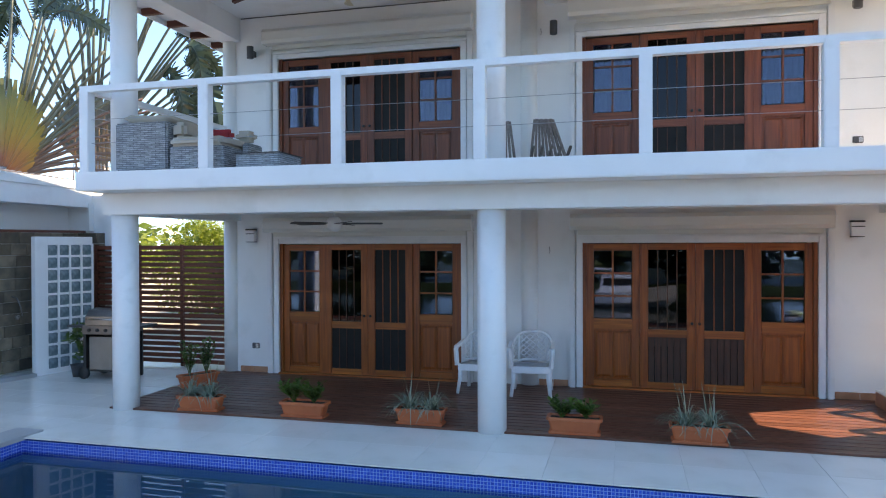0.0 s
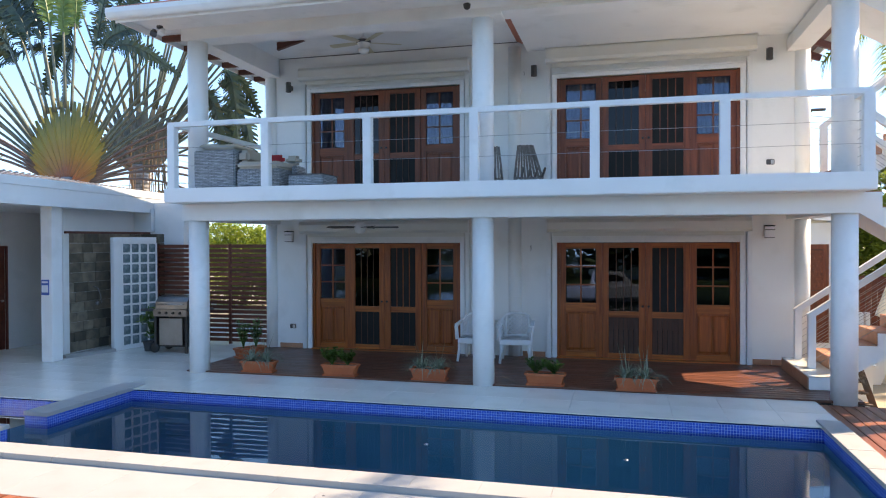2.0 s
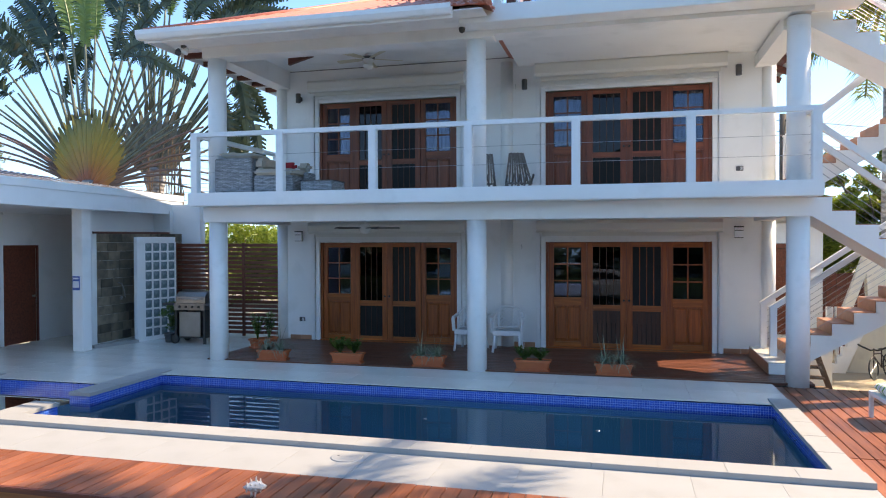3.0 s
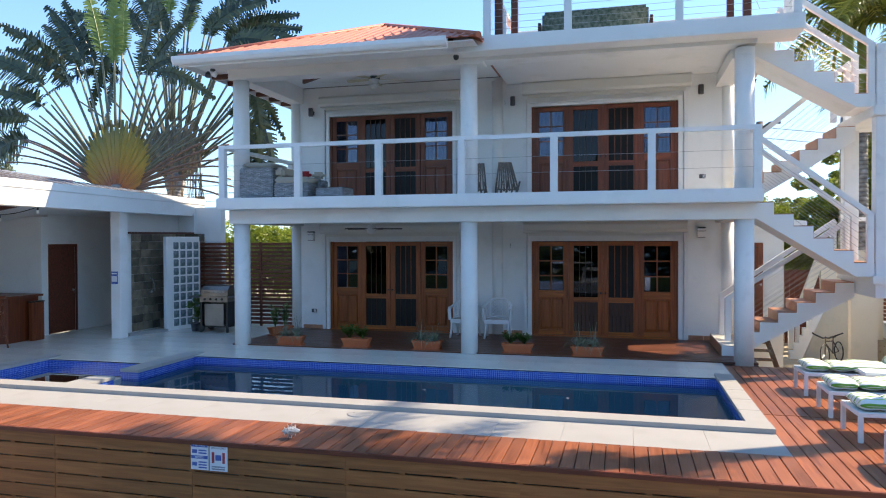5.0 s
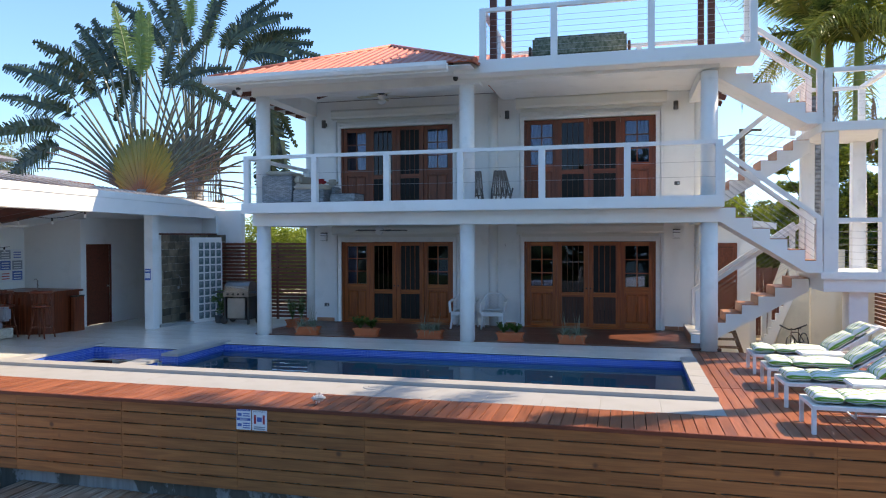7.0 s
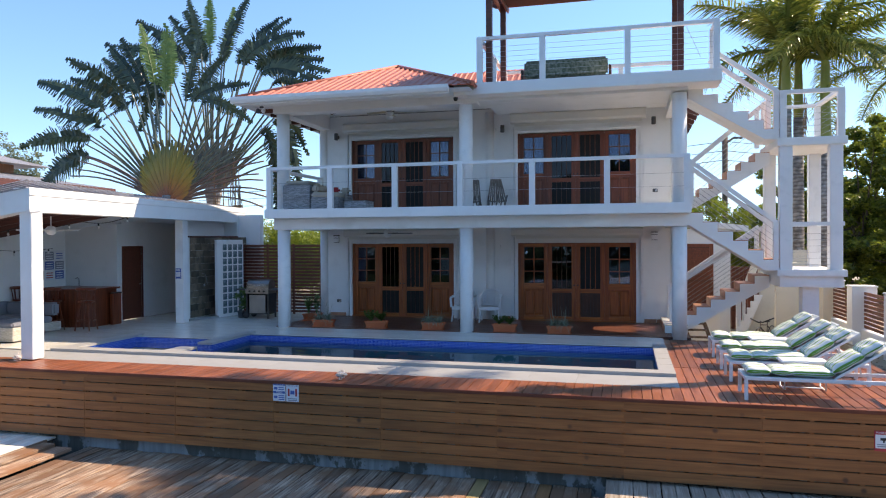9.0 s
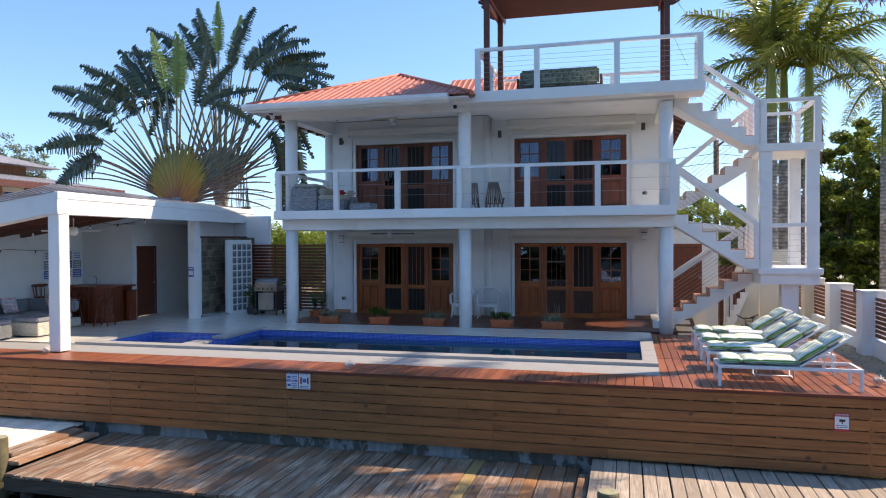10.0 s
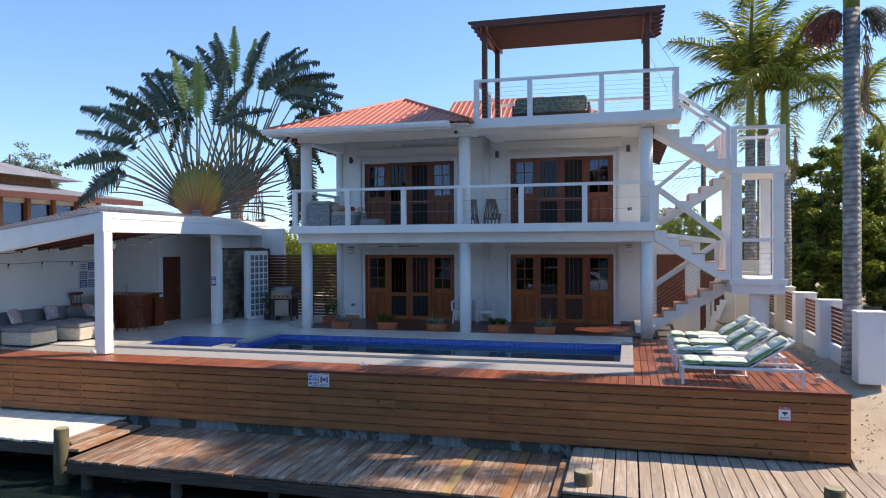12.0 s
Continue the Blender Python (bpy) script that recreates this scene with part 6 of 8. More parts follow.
broad_tree((-6.6, 7.5, -0.2), "low green shrub behind the slat screen", 2.0, 1.2, 0.0, M_LEAF2, 0.09, 18, 18, 120)
broad_tree((16.8, 7.2, -0.2), "low dark green shrub beyond the boundary wall", 2.9, 2.6, -0.2, M_LEAF, 0.14, 31, 90, 150, tuft=0.6)
broad_tree((11.4, 8.6, -0.2), "low dark green shrub beyond the boundary wall", 2.7, 1.9, -0.2, M_LEAF, 0.13, 32, 90, 150, tuft=0.6)
broad_tree((22.0, 9.0, -0.2), "low dark green shrub beyond the boundary wall", 3.2, 3.0, -0.2, M_LEAF, 0.15, 33, 90, 150, tuft=0.6)
M_PINE = leafy("feathery_needle", (0.14, 0.18, 0.12), (0.26, 0.30, 0.20), 0.7, 0.45)
broad_tree((-51.0, 32.0, -0.2), "tall thin feathery tree far behind the neighbour's roof", 12.8, 1.6, 5.0, M_PINE, 0.14, 9, 46, 70, tuft=1.5)
broad_tree((-48.3, 33.0, -0.2), "tall thin feathery tree far behind the neighbour's roof", 11.4, 1.5, 5.0, M_PINE, 0.14, 10, 40, 70, tuft=1.5)
# distant low woods round the horizon
rng = random.Random(21)
cl = []
for k in range(150):
    a = radians(rng.uniform(-10, 190))
    d = rng.uniform(60, 90)
    cl.append((Vector((d * math.cos(a), d * math.sin(a), rng.uniform(0.5, 3.0))), Vector((4.5, 4.5, 2.6))))
far = []
for k in range(130):
    far.append((Vector((rng.uniform(-70, 75), rng.uniform(-56, -49), rng.uniform(-1.0, 8.0))), Vector((3.8, 2.6, 2.8))))
v, f = leaf_cloud(cl, 0.6, rng, 95)
me = bpy.data.meshes.new("distant_woods")
me.from_pydata(v, [], f)
me.materials.append(M_LEAF)
tagged(new("distant_woods", me), "distant low green woods round the horizon", "woods", kind="stuff")
v, f = leaf_cloud(far, 0.8, rng, 280)
me = bpy.data.meshes.new("mangroves")
me.from_pydata(v, [], f)
me.materials.append(M_MANGROVE)
tagged(new("mangroves", me), "dark mangrove thicket along the far canal bank", "woods", kind="stuff")
solid("far_bank", box(-200, 200, -140, -48.5, -2.6, -1.3), M_MANGROVE, "low green bank across the canal", "ground", kind="structure")



# ---------------------------------------------------------------- boat across the canal, mirrored in the door panes
def motor_boat(at, label):
    t = thing("motor_boat", label, "boat", at=at)
    bm = bmesh.new()
    rings = []
    for x, w, low, top in ((-4.0, 1.15, -0.25, 0.95), (-2.0, 1.25, -0.3, 0.95), (0.5, 1.25, -0.3, 1.0), (2.4, 0.95, -0.25, 1.15), (3.5, 0.45, -0.05, 1.3), (4.2, 0.04, 0.5, 1.42)):
        rings.append([bm.verts.new(p) for p in ((x, -w, top), (x, -w * 0.85, (low + top) * 0.4), (x, 0, low), (x, w * 0.85, (low + top) * 0.4), (x, w, top))])
    for a, b in zip(rings, rings[1:]):
        for k in range(4):
            bm.faces.new((a[k], a[k + 1], b[k + 1], b[k]))
        bm.faces.new((a[4], a[0], b[0], b[4]))
    bm.faces.new(rings[0])
    part("hull", bm, M_PLASTIC, t, "white boat hull")
    bm = bmesh.new()
    prism(bm, [(-0.6, 0.98), (2.3, 1.1), (1.5, 1.95), (-0.4, 2.05)], 'y', -0.9, 0.9)
    part("cabin", bm, M_PLASTIC, t)
    for y in (-0.912, 0.90):
        bm = bmesh.new()
        prism(bm, [(-0.3, 1.35), (1.75, 1.42), (1.3, 1.82), (-0.25, 1.86)], 'y', y, y + 0.012)
        part("window", bm, M_BLACK, t, "dark cabin window")
    part("canopy", box(-2.6, 0.2, -1.0, 1.0, 2.35, 2.42, 0.02), M_PLASTIC, t, "white canopy roof")
    for x in (-2.5, 0.1):
        for y in (-0.92, 0.92):
            part("post", rod([(x, y, 0.95 if x < -1 else 2.0), (x, y, 2.35)], 0.025, 6), M_STEEL, t)
    return t


motor_boat(pose(0.6, -36.0, -1.95), "white motor boat moored across the canal")

# ---------------------------------------------------------------- garden furniture
def stripes():
    m, nt, N, L, bs = nodes_of("striped_cushion")
    co = N.new("ShaderNodeTexCoord")
    sp = N.new("ShaderNodeSeparateXYZ")
    L.new(co.outputs["Object"], sp.inputs[0])
    mr = N.new("ShaderNodeMapRange")
    mr.inputs[1].default_value, mr.inputs[2].default_value = -0.30, 0.30
    L.new(sp.outputs[1], mr.inputs[0])
    r = N.new("ShaderNodeValToRGB")
    r.color_ramp.interpolation = 'CONSTANT'
    white, green, lime, navy = (0.84, 0.85, 0.80, 1), (0.13, 0.36, 0.05, 1), (0.42, 0.60, 0.15, 1), (0.16, 0.24, 0.26, 1)
    e = r.color_ramp.elements
    e[0].position, e[0].color = 0.0, white
    e[1].position, e[1].color = 0.02, green
    for p, c in ((0.065, white), (0.18, lime), (0.22, white), (0.31, navy), (0.32, white), (0.38, green), (0.44, white), (0.56, lime), (0.60, white), (0.67, navy), (0.68, white), (0.74, green), (0.80, white), (0.90, lime), (0.935, white), (0.965, green)):
        k = e.new(p)
        k.color = c
    L.new(mr.outputs[0], r.inputs[0])
    n = N.new("ShaderNodeTexNoise")
    n.inputs["Scale"].default_value = 9
    L.new(co.outputs["Object"], n.inputs["Vector"])
    mx = N.new("ShaderNodeMixRGB")
    mx.blend_type, mx.inputs[0].default_value = 'MULTIPLY', 0.25
    L.new(r.outputs[0], mx.inputs[1])
    L.new(n.outputs[0], mx.inputs[2])
    L.new(mx.outputs[0], bs.inputs["Base Color"])
    bs.inputs["Roughness"].default_value = 0.9
    bp = N.new("ShaderNodeBump")
    bp.inputs["Strength"].default_value, bp.inputs["Distance"].default_value = 0.4, 0.03
    L.new(n.outputs[0], bp.inputs["Height"])
    L.new(bp.outputs[0], bs.inputs["Normal"])
    return m


M_STRIPE = stripes()


def pad(bm, x0, x1, w, th, m, nx=12, ny=10, seam=None):
    """A stuffed pad from x0 to x1, w wide, th thick, sunk at its seams; m places it."""
    grid = {}
    for sgn in (1, -1):
        for i in range(nx + 1):
            for j in range(ny + 1):
                u, v = i / nx * 2 - 1, j / ny * 2 - 1
                puff = (max(0.0, 1 - abs(u) ** 4) ** 0.5) * (max(0.0, 1 - abs(v) ** 4) ** 0.5)
                h = th / 2 * puff * (1 + 0.10 * math.sin(5 * u + 3 * v))
                if seam:
                    h *= 1 - 0.45 * math.exp(-((u - seam) * 7) ** 2)
                if (i in (0, nx) or j in (0, ny)) and sgn < 0:
                    grid[(sgn, i, j)] = grid[(1, i, j)]
                    continue
                p = Vector((x0 + (x1 - x0) * (u + 1) / 2, w / 2 * v * (1 - 0.03 * u * u), th / 2 + sgn * h))
                grid[(sgn, i, j)] = bm.verts.new(m @ p)
        for i in range(nx):
            for j in range(ny):
                f = bm.faces.new([grid[(sgn, a, b)] for a, b in ((i, j), (i + 1, j), (i + 1, j + 1), (i, j + 1))])
                f.smooth = True


def cushion(x0, x1, w, th, m=Matrix(), seam=None):
    bm = bmesh.new()
    pad(bm, x0, x1, w, th, m, seam=seam)
    return bm


def sun_lounger(at, label):
    t = thing("sun_lounger", label, "sun lounger", "sun loungers on the deck", at=at)
    W, L, H = 0.64, 2.02, 0.335
    s = 0.05
    bm = bmesh.new()
    for y in (-W / 2, W / 2 - s):
        bx(bm, 0, L, y, y + s, H - s, H, 0.005)
    for x in (0, 1.12, L - s):
        bx(bm, x, x + s, -W / 2 + s, W / 2 - s, H - s + 0.003, H - 0.003)
    part("frame", bm, M_PLASTIC, t, "white painted aluminium frame")
    for x in (0.0, L - s):
        for y in (-W / 2, W / 2 - s):
            part("leg", box(x + 0.001, x + s - 0.001, y + 0.001, y + s - 0.001, 0, H - s, 0.004), M_PLASTIC, t)
    part("seat_sling", box(s, 1.12, -W / 2 + s, W / 2 - s, H - 0.022, H - 0.012), M_PLASTIC, t)
    hinge = pose(1.17, 0, H + 0.005, 0, -33, 0)
    bm = bmesh.new()
    for y in (-W / 2 + 0.055, W / 2 - 0.085):
        bx(bm, 0, 0.86, y, y + 0.03, -0.015, 0.015)
    bx(bm, 0.83, 0.86, -W / 2 + 0.085, W / 2 - 0.085, -0.015, 0.015)
    bx(bm, 0.0, 0.83, -W / 2 + 0.085, W / 2 - 0.085, -0.005, 0.003)
    bm.transform(hinge)
    part("backrest_frame", bm, M_PLASTIC, t, "white raised backrest")
    bm = bmesh.new()
    for y in (-W / 2 + 0.1, W / 2 - 0.1):
        bar(bm, (1.62, y, 0.30), hinge @ Vector((0.5, y, -0.02)), 0.018, 0.018)
    part("strut", bm, M_PLASTIC, t)
    part("foot_cushion", cushion(0.03, 0.36, W - 0.06, 0.13, pose(0, 0, H)), M_STRIPE, t, "stuffed green and white striped pad")
    part("seat_cushion", cushion(0.34, 1.20, W - 0.05, 0.13, pose(0, 0, H), 0.0 - 0.35), M_STRIPE, t, "stuffed green and white striped pad")
    part("back_cushion", cushion(0.02, 0.50, W - 0.06, 0.15, hinge @ pose(0, 0, 0.01)), M_STRIPE, t, "stuffed green and white striped pad")
    part("pillow", cushion(0.46, 0.78, W - 0.10, 0.15, hinge @ pose(0, 0, 0.015)), M_STRIPE, t, "striped head pillow")
    return t


L0 = sun_lounger(pose(5.52, -8.47, DECK_Z - 0.01), "white sun lounger with green and white striped cushions")
for y, r in ((-7.15, 1.0), (-6.04, -0.8), (-4.78, 0.6)):
    copy_thing(L0, pose(5.49, y, DECK_Z - 0.01, 0, 0, r))


def side_table(at):
    t = thing("side_table", "low white plastic side table between the loungers", "table", "side tables on the deck", at=at)
    part("tabletop", box(-0.33, 0.33, -0.20, 0.20, 0.40, 0.45, 0.015), M_PLASTIC, t)
    for x in (-0.28, 0.28):
        bm = bmesh.new()
        tube(bm, [(x, -0.17, 0.40), (x, -0.17, 0.02), (x, 0.17, 0.02), (x, 0.17, 0.40)], 0.014, 8)
        part("leg", bm, M_PLASTIC, t)
    part("stretcher", rod([(-0.28, 0.0, 0.02), (0.28, 0.0, 0.02)], 0.012, 8), M_PLASTIC, t)
    return t


T0 = side_table(pose(6.48, -7.80, DECK_Z - 0.01))
copy_thing(T0, pose(6.43, -5.42, DECK_Z - 0.01))


# ---------------------------------------------------------------- plastic armchairs
def plastic_chair(at, label):
    t = thing("plastic_chair", label, "chair", "plastic chairs on the veranda", at=at)
    # local: faces -y, seat centre at the origin
    for x in (-1, 1):
        for y, lean in ((-0.24, -0.03), (0.22, 0.05)):
            bm = bmesh.new()
            tube(bm, [(x * 0.27, y + lean, 0.0), (x * 0.245, y, 0.2), (x * 0.235, y - lean * 0.3, 0.41)], 0.024, 8, True, 0.034)
            part("leg", bm, M_PLASTIC, t)
        bm = bmesh.new()
        for k, (p, q) in enumerate((((x * 0.275, -0.27, 0.40), (x * 0.30, -0.25, 0.64)), ((x * 0.30, -0.25, 0.65), (x * 0.30, 0.16, 0.70)))):
            bar(bm, p, q, 0.05, 0.045)
        part("armrest", bm, M_PLASTIC, t)
    bm = bmesh.new()
    nx, ny = 8, 8
    g = [[bm.verts.new((-0.25 + 0.5 * i / nx, -0.27 + 0.50 * j / ny, 0.42 - 0.025 * math.sin(math.pi * i / nx) * math.sin(math.pi * j / ny) - 0.02 * j / ny)) for j in range(ny + 1)] for i in range(nx + 1)]
    for i in range(nx):
        for j in range(ny):
            bm.faces.new((g[i][j], g[i + 1][j], g[i + 1][j + 1], g[i][j + 1])).smooth = True
    r = bmesh.ops.solidify(bm, geom=bm.faces[:], thickness=0.02)
    bx(bm, -0.26, 0.26, -0.285, -0.262, 0.33, 0.425, 0.006)
    part("seat", bm, M_PLASTIC, t)

    def shell(a, z):
        """A place on the curved back: a runs from -1 to 1 round the sitter."""
        th = a * radians(72)
        rad = 0.295
        lean = 0.10 * (z - 0.40)
        return Vector((math.sin(th) * rad, math.cos(th) * rad * 0.95 - 0.04 + lean, z))

    def top(a):
        return 0.84 - 0.17 * abs(a) ** 3

    bm = bmesh.new()
    tube(bm, [shell(a / 10, top(a / 10)) for a in range(-10, 11)], 0.022, 8)
    tube(bm, [shell(a / 10, 0.44) for a in range(-10, 11)], 0.018, 8)
    for a in (-1, -0.62, 0.62, 1):
        tube(bm, [shell(a, 0.44 + (top(a) - 0.44) * k / 5) for k in range(6)], 0.018 if abs(a) == 1 else 0.022, 8)
    part("backrest_frame", bm, M_PLASTIC, t)
    bm = bmesh.new()
    for s in (-1, 1):
        for k in range(-6, 12):
            pts = []
            for i in range(15):
                a = -0.95 + 1.9 * i / 14
                z = 0.44 + (0.075 * k + s * a * 0.30 + 0.02)
                if 0.45 < z < top(a) - 0.015:
                    pts.append(shell(a, z))
            if len(pts) > 1:
                tube(bm, pts, 0.0095, 5)
    part("lattice", bm, M_PLASTIC, t, "woven-look plastic lattice back")
    return t


C0 = plastic_chair(pose(0.33, -0.62, 0.02, 0, 0, 4), "white plastic armchair with a lattice back on the veranda")
copy_thing(C0, pose(-0.40, -0.62, 0.02, 0, 0, -5))


# ---------------------------------------------------------------- planters
M_SPIDER = leafy("spider_leaf", (0.16, 0.20, 0.13), (0.36, 0.40, 0.30), 0.5, 0.3, scale=20)
M_SHRUB = leafy("shrub_leaf", (0.045, 0.11, 0.022), (0.13, 0.22, 0.040), 0.4, 0.35, scale=9)


def trough(t):
    bm = bmesh.new()
    prof = [(0.255, 0.075, 0.02), (0.285, 0.098, 0.15), (0.305, 0.112, 0.155), (0.305, 0.112, 0.19), (0.280, 0.092, 0.19), (0.275, 0.088, 0.165)]
    rings = []
    for hx, hy, z in prof:
        c = 0.02
        rings.append([bm.verts.new(p) for p in ((-hx + c, -hy, z), (hx - c, -hy, z), (hx, -hy + c, z), (hx, hy - c, z), (hx - c, hy, z), (-hx + c, hy, z), (-hx, hy - c, z), (-hx, -hy + c, z))])
    for a, b in zip(rings, rings[1:]):
        for k in range(8):
            bm.faces.new((a[k], a[(k + 1) % 8], b[(k + 1) % 8], b[k]))
    bm.faces.new(rings[0])
    part("trough", bm, M_TERRA, t)
    part("saucer", box(-0.285, 0.285, -0.10, 0.10, 0.0, 0.035, 0.01), M_TERRA, t)
    part("soil", box(-0.272, 0.272, -0.085, 0.085, 0.13, 0.168, 0.004), M_SOIL, t)


def planter(at, kind, seed, label):
    rng = random.Random(seed)
    t = thing("planter", label, "planter", "trough planters along the veranda", at=at)
    trough(t)
    spots = (-0.14, 0.13)
    for sx in spots:
        bm = bmesh.new()
        if kind == "spider":
            for k in range(88):
                a, lift = rng.uniform(0, math.tau), rng.uniform(0.5, 1.3) if k % 22 else rng.uniform(1.3, 1.5)
                ln = rng.uniform(0.26, 0.62) if k % 22 else rng.uniform(0.46, 0.62)
                d = Vector((math.cos(a) * math.cos(lift), math.sin(a) * math.cos(lift), math.sin(lift)))
                sd = d.cross(Vector((0, 0, 1))).normalized() * rng.uniform(0.009, 0.013)
                p0 = Vector((sx + rng.uniform(-0.04, 0.04), rng.uniform(-0.03, 0.03), 0.16))
                rows = []
                for i in range(6):
                    s = i / 5
                    c = p0 + d * ln * s + Vector((0, 0, -1)) * ln * (0.66 if k % 22 else 0.15) * s ** 2.3
                    w = sd * (1 - s * 0.85)
                    rows.append((bm.verts.new(c - w), bm.verts.new(c + w)))
                for q0, q1 in zip(rows, rows[1:]):
                    bm.faces.new((q0[0], q0[1], q1[1], q1[0]))
            part("spider_plant", bm, M_SPIDER, t, "arching grey-green striped leaves")
        else:
            tall = rng.uniform(0.17, 0.25) if seed != 6 else 0.50
            for k in range(17):
                a = rng.uniform(0, math.tau)
                tip = Vector((sx + rng.uniform(-0.17, 0.17), rng.uniform(-0.12, 0.12), 0.18 + tall * rng.uniform(0.6, 1.05)))
                base = Vector((sx, 0, 0.16))
                tube(bm, [base, base.lerp(tip, 0.5) + Vector((0, 0, 0.03)), tip], 0.004, 4)
                for j in range(13):
                    p = base.lerp(tip, rng.uniform(0.35, 1.0))
                    b = rng.uniform(0, math.tau)
                    d = Vector((math.cos(b), math.sin(b), rng.uniform(0.1, 0.9))).normalized()
                    sd = d.cross(Vector((0, 0, 1))).normalized() * 0.019
                    ln = rng.uniform(0.055, 0.095)
                    bm.faces.new([bm.verts.new(q) for q in (p, p + d * ln * 0.5 - sd, p + d * ln, p + d * ln * 0.5 + sd)])
            part("shrub", bm, M_SHRUB, t, "small leafy green shrub")
    return t


PY = -2.60
for x, kind, sd in ((-3.67, "spider", 1), (-2.22, "shrub", 2), (-0.73, "spider", 3), (1.06, "shrub", 4), (2.37, "spider", 5)):
    planter(pose(x, PY - (0.06 if x > 2 else 0), 0.02, 0, 0, 3 if x < -3 else 0), kind, sd, "terracotta trough planter with spider plants on the deck edge" if kind == "spider" else "terracotta trough planter with small shrubs on the deck edge")
planter(pose(-4.60, -1.25, 0.02, 0, 0, 62), "shrub", 6, "terracotta trough planter with leafy shrubs behind the column")


# ---------------------------------------------------------------- fittings on the house
M_LAMPGLASS = paint("opal_glass", (0.86, 0.87, 0.88), (0.82, 0.83, 0.84), 0.25, 4, 40, 0.0)
for x, z in ((-4.38, 2.29), (4.62, 2.33)):
    t = thing("wall_lamp", "square wall lamp of opal glass in a black metal frame", "lamp", "square wall lamps of the veranda")
    part("glass_box", box(x - 0.076, x + 0.076, -0.106, -0.02, z - 0.105, z + 0.081, 0.004), M_LAMPGLASS, t, "unlit opal glass")
    part("back_plate", box(x - 0.07, x + 0.07, -0.019, 0.0, z - 0.11, z + 0.10, 0.004), M_BLACK, t)
    bm = bmesh.new()
    bx(bm, x - 0.084, x + 0.084, -0.112, -0.019, z + 0.082, z + 0.105, 0.004)
    bx(bm, x - 0.078, x + 0.078, -0.108, -0.019, z - 0.116, z - 0.106, 0.003)
    bx(bm, x - 0.078, x + 0.078, -0.110, -0.106, z + 0.018, z + 0.030)
    part("lamp_frame", bm, M_BLACK, t)
for x, z in ((-4.33, 5.28), (0.60, 5.30), (4.60, 5.34)):
    t = thing("wall_spotlight", "dark cylindrical up and down wall light", "lamp", "cylinder wall lights of the balcony")
    part("cylinder", turned([(0.045, z - 0.10), (0.055, z - 0.095), (0.055, z + 0.095), (0.045, z + 0.10)], x, -0.155, 20), M_DKGREY, t)
    part("bracket", box(x - 0.03, x + 0.03, -0.115, 0.0, z - 0.045, z + 0.045, 0.005), M_DKGREY, t)
for x, z in ((-4.33, 0.46), (4.64, 3.52)):
    t = thing("wall_socket", "grey weatherproof wall socket", "socket", "wall sockets of the house front")
    part("plate", box(x - 0.065, x + 0.065, -0.03, 0.0, z - 0.045, z + 0.045, 0.008), M_DKGREY, t)
    part("cover", box(x + 0.004, x + 0.055, -0.042, -0.03, z - 0.035, z + 0.035, 0.006), M_STEEL, t)


M_FANBLADE = paint("cream_fan_blade", (0.62, 0.56, 0.40), (0.56, 0.50, 0.35), 0.45, 3, 40, 0.02)


def ceiling_fan(x, y, z, ceil, turn, label, mat, lamp=False):
    t = thing("ceiling_fan", label, "ceiling fan", "ceiling fans of the house front", at=pose(x, y, z, 0, 0, turn))
    part("rod", rod([(0, 0, 0.10), (0, 0, ceil - z)], 0.014, 8), M_TRIM, t)
    part("motor", turned([(0.04, -0.10), (0.085, -0.07), (0.11, -0.01), (0.11, 0.05), (0.06, 0.10)], 0, 0, 24), M_TRIM, t)
    if lamp:
        part("lamp_bowl", turned([(0.01, -0.20), (0.06, -0.185), (0.095, -0.15), (0.10, -0.105)], 0, 0, 24), M_TRIM, t, "white glass bowl")
        part("motor_ring", turned([(0.112, 0.0), (0.13, 0.012), (0.13, 0.04), (0.112, 0.052)], 0, 0, 24), M_DKGREY, t, "dark ornamental ring")
    for k in range(5):
        bm = bmesh.new()
        prism(bm, [(0.12, -0.03), (0.24, -0.055), (0.66, -0.065), (0.68, 0.0), (0.66, 0.065), (0.24, 0.055), (0.12, 0.03)], 'z', -0.004, 0.004)
        bm.transform(pose(0, 0, 0.01, 0, 0, 72 * k) @ pose(0, 0, 0, 10, 0, 0))
        part("blade", bm, mat, t)


ceiling_fan(-2.33, -1.4, 2.42, SLAB2_LOW, 20, "ceiling fan at rest with thin dark blades", M_DKGREY)
ceiling_fan(-8.57, -6.35, 2.50, 2.93, 10, "white ceiling fan at rest in the pool house", M_TRIM)
ceiling_fan(-2.25, -1.4, 5.68, 5.90, 27, "cream ceiling fan with lamp bowl under the balcony ceiling", M_FANBLADE, True)
t = thing("flood_light", "small twin flood light under the eave corner", "lamp")
part("mount", turned([(0.05, 5.60), (0.05, 5.64)], -5.0, -3.3, 12), M_DKGREY, t)
for d in (-0.09, 0.09):
    bm = bmesh.new()
    lathe(bm, [(0.025, 0), (0.05, 0.05), (0.055, 0.11)], 0, 0, 12)
    bm.transform(pose(-5.0 + d, -3.32, 5.58, 150, d * 150, 0))
    part("lamp_head", bm, M_TRIM if d > 0 else M_DKGREY, t)
t = thing("security_camera", "dark dome security camera under the roof edge", "camera")
part("base", turned([(0.05, 5.615), (0.05, 5.63)], 0.0, -3.15, 16), M_TRIM, t)
part("dome", turned([(0.02, 5.53), (0.045, 5.55), (0.055, 5.60), (0.05, 5.615)], 0.0, -3.15, 16), M_BLACK, t)
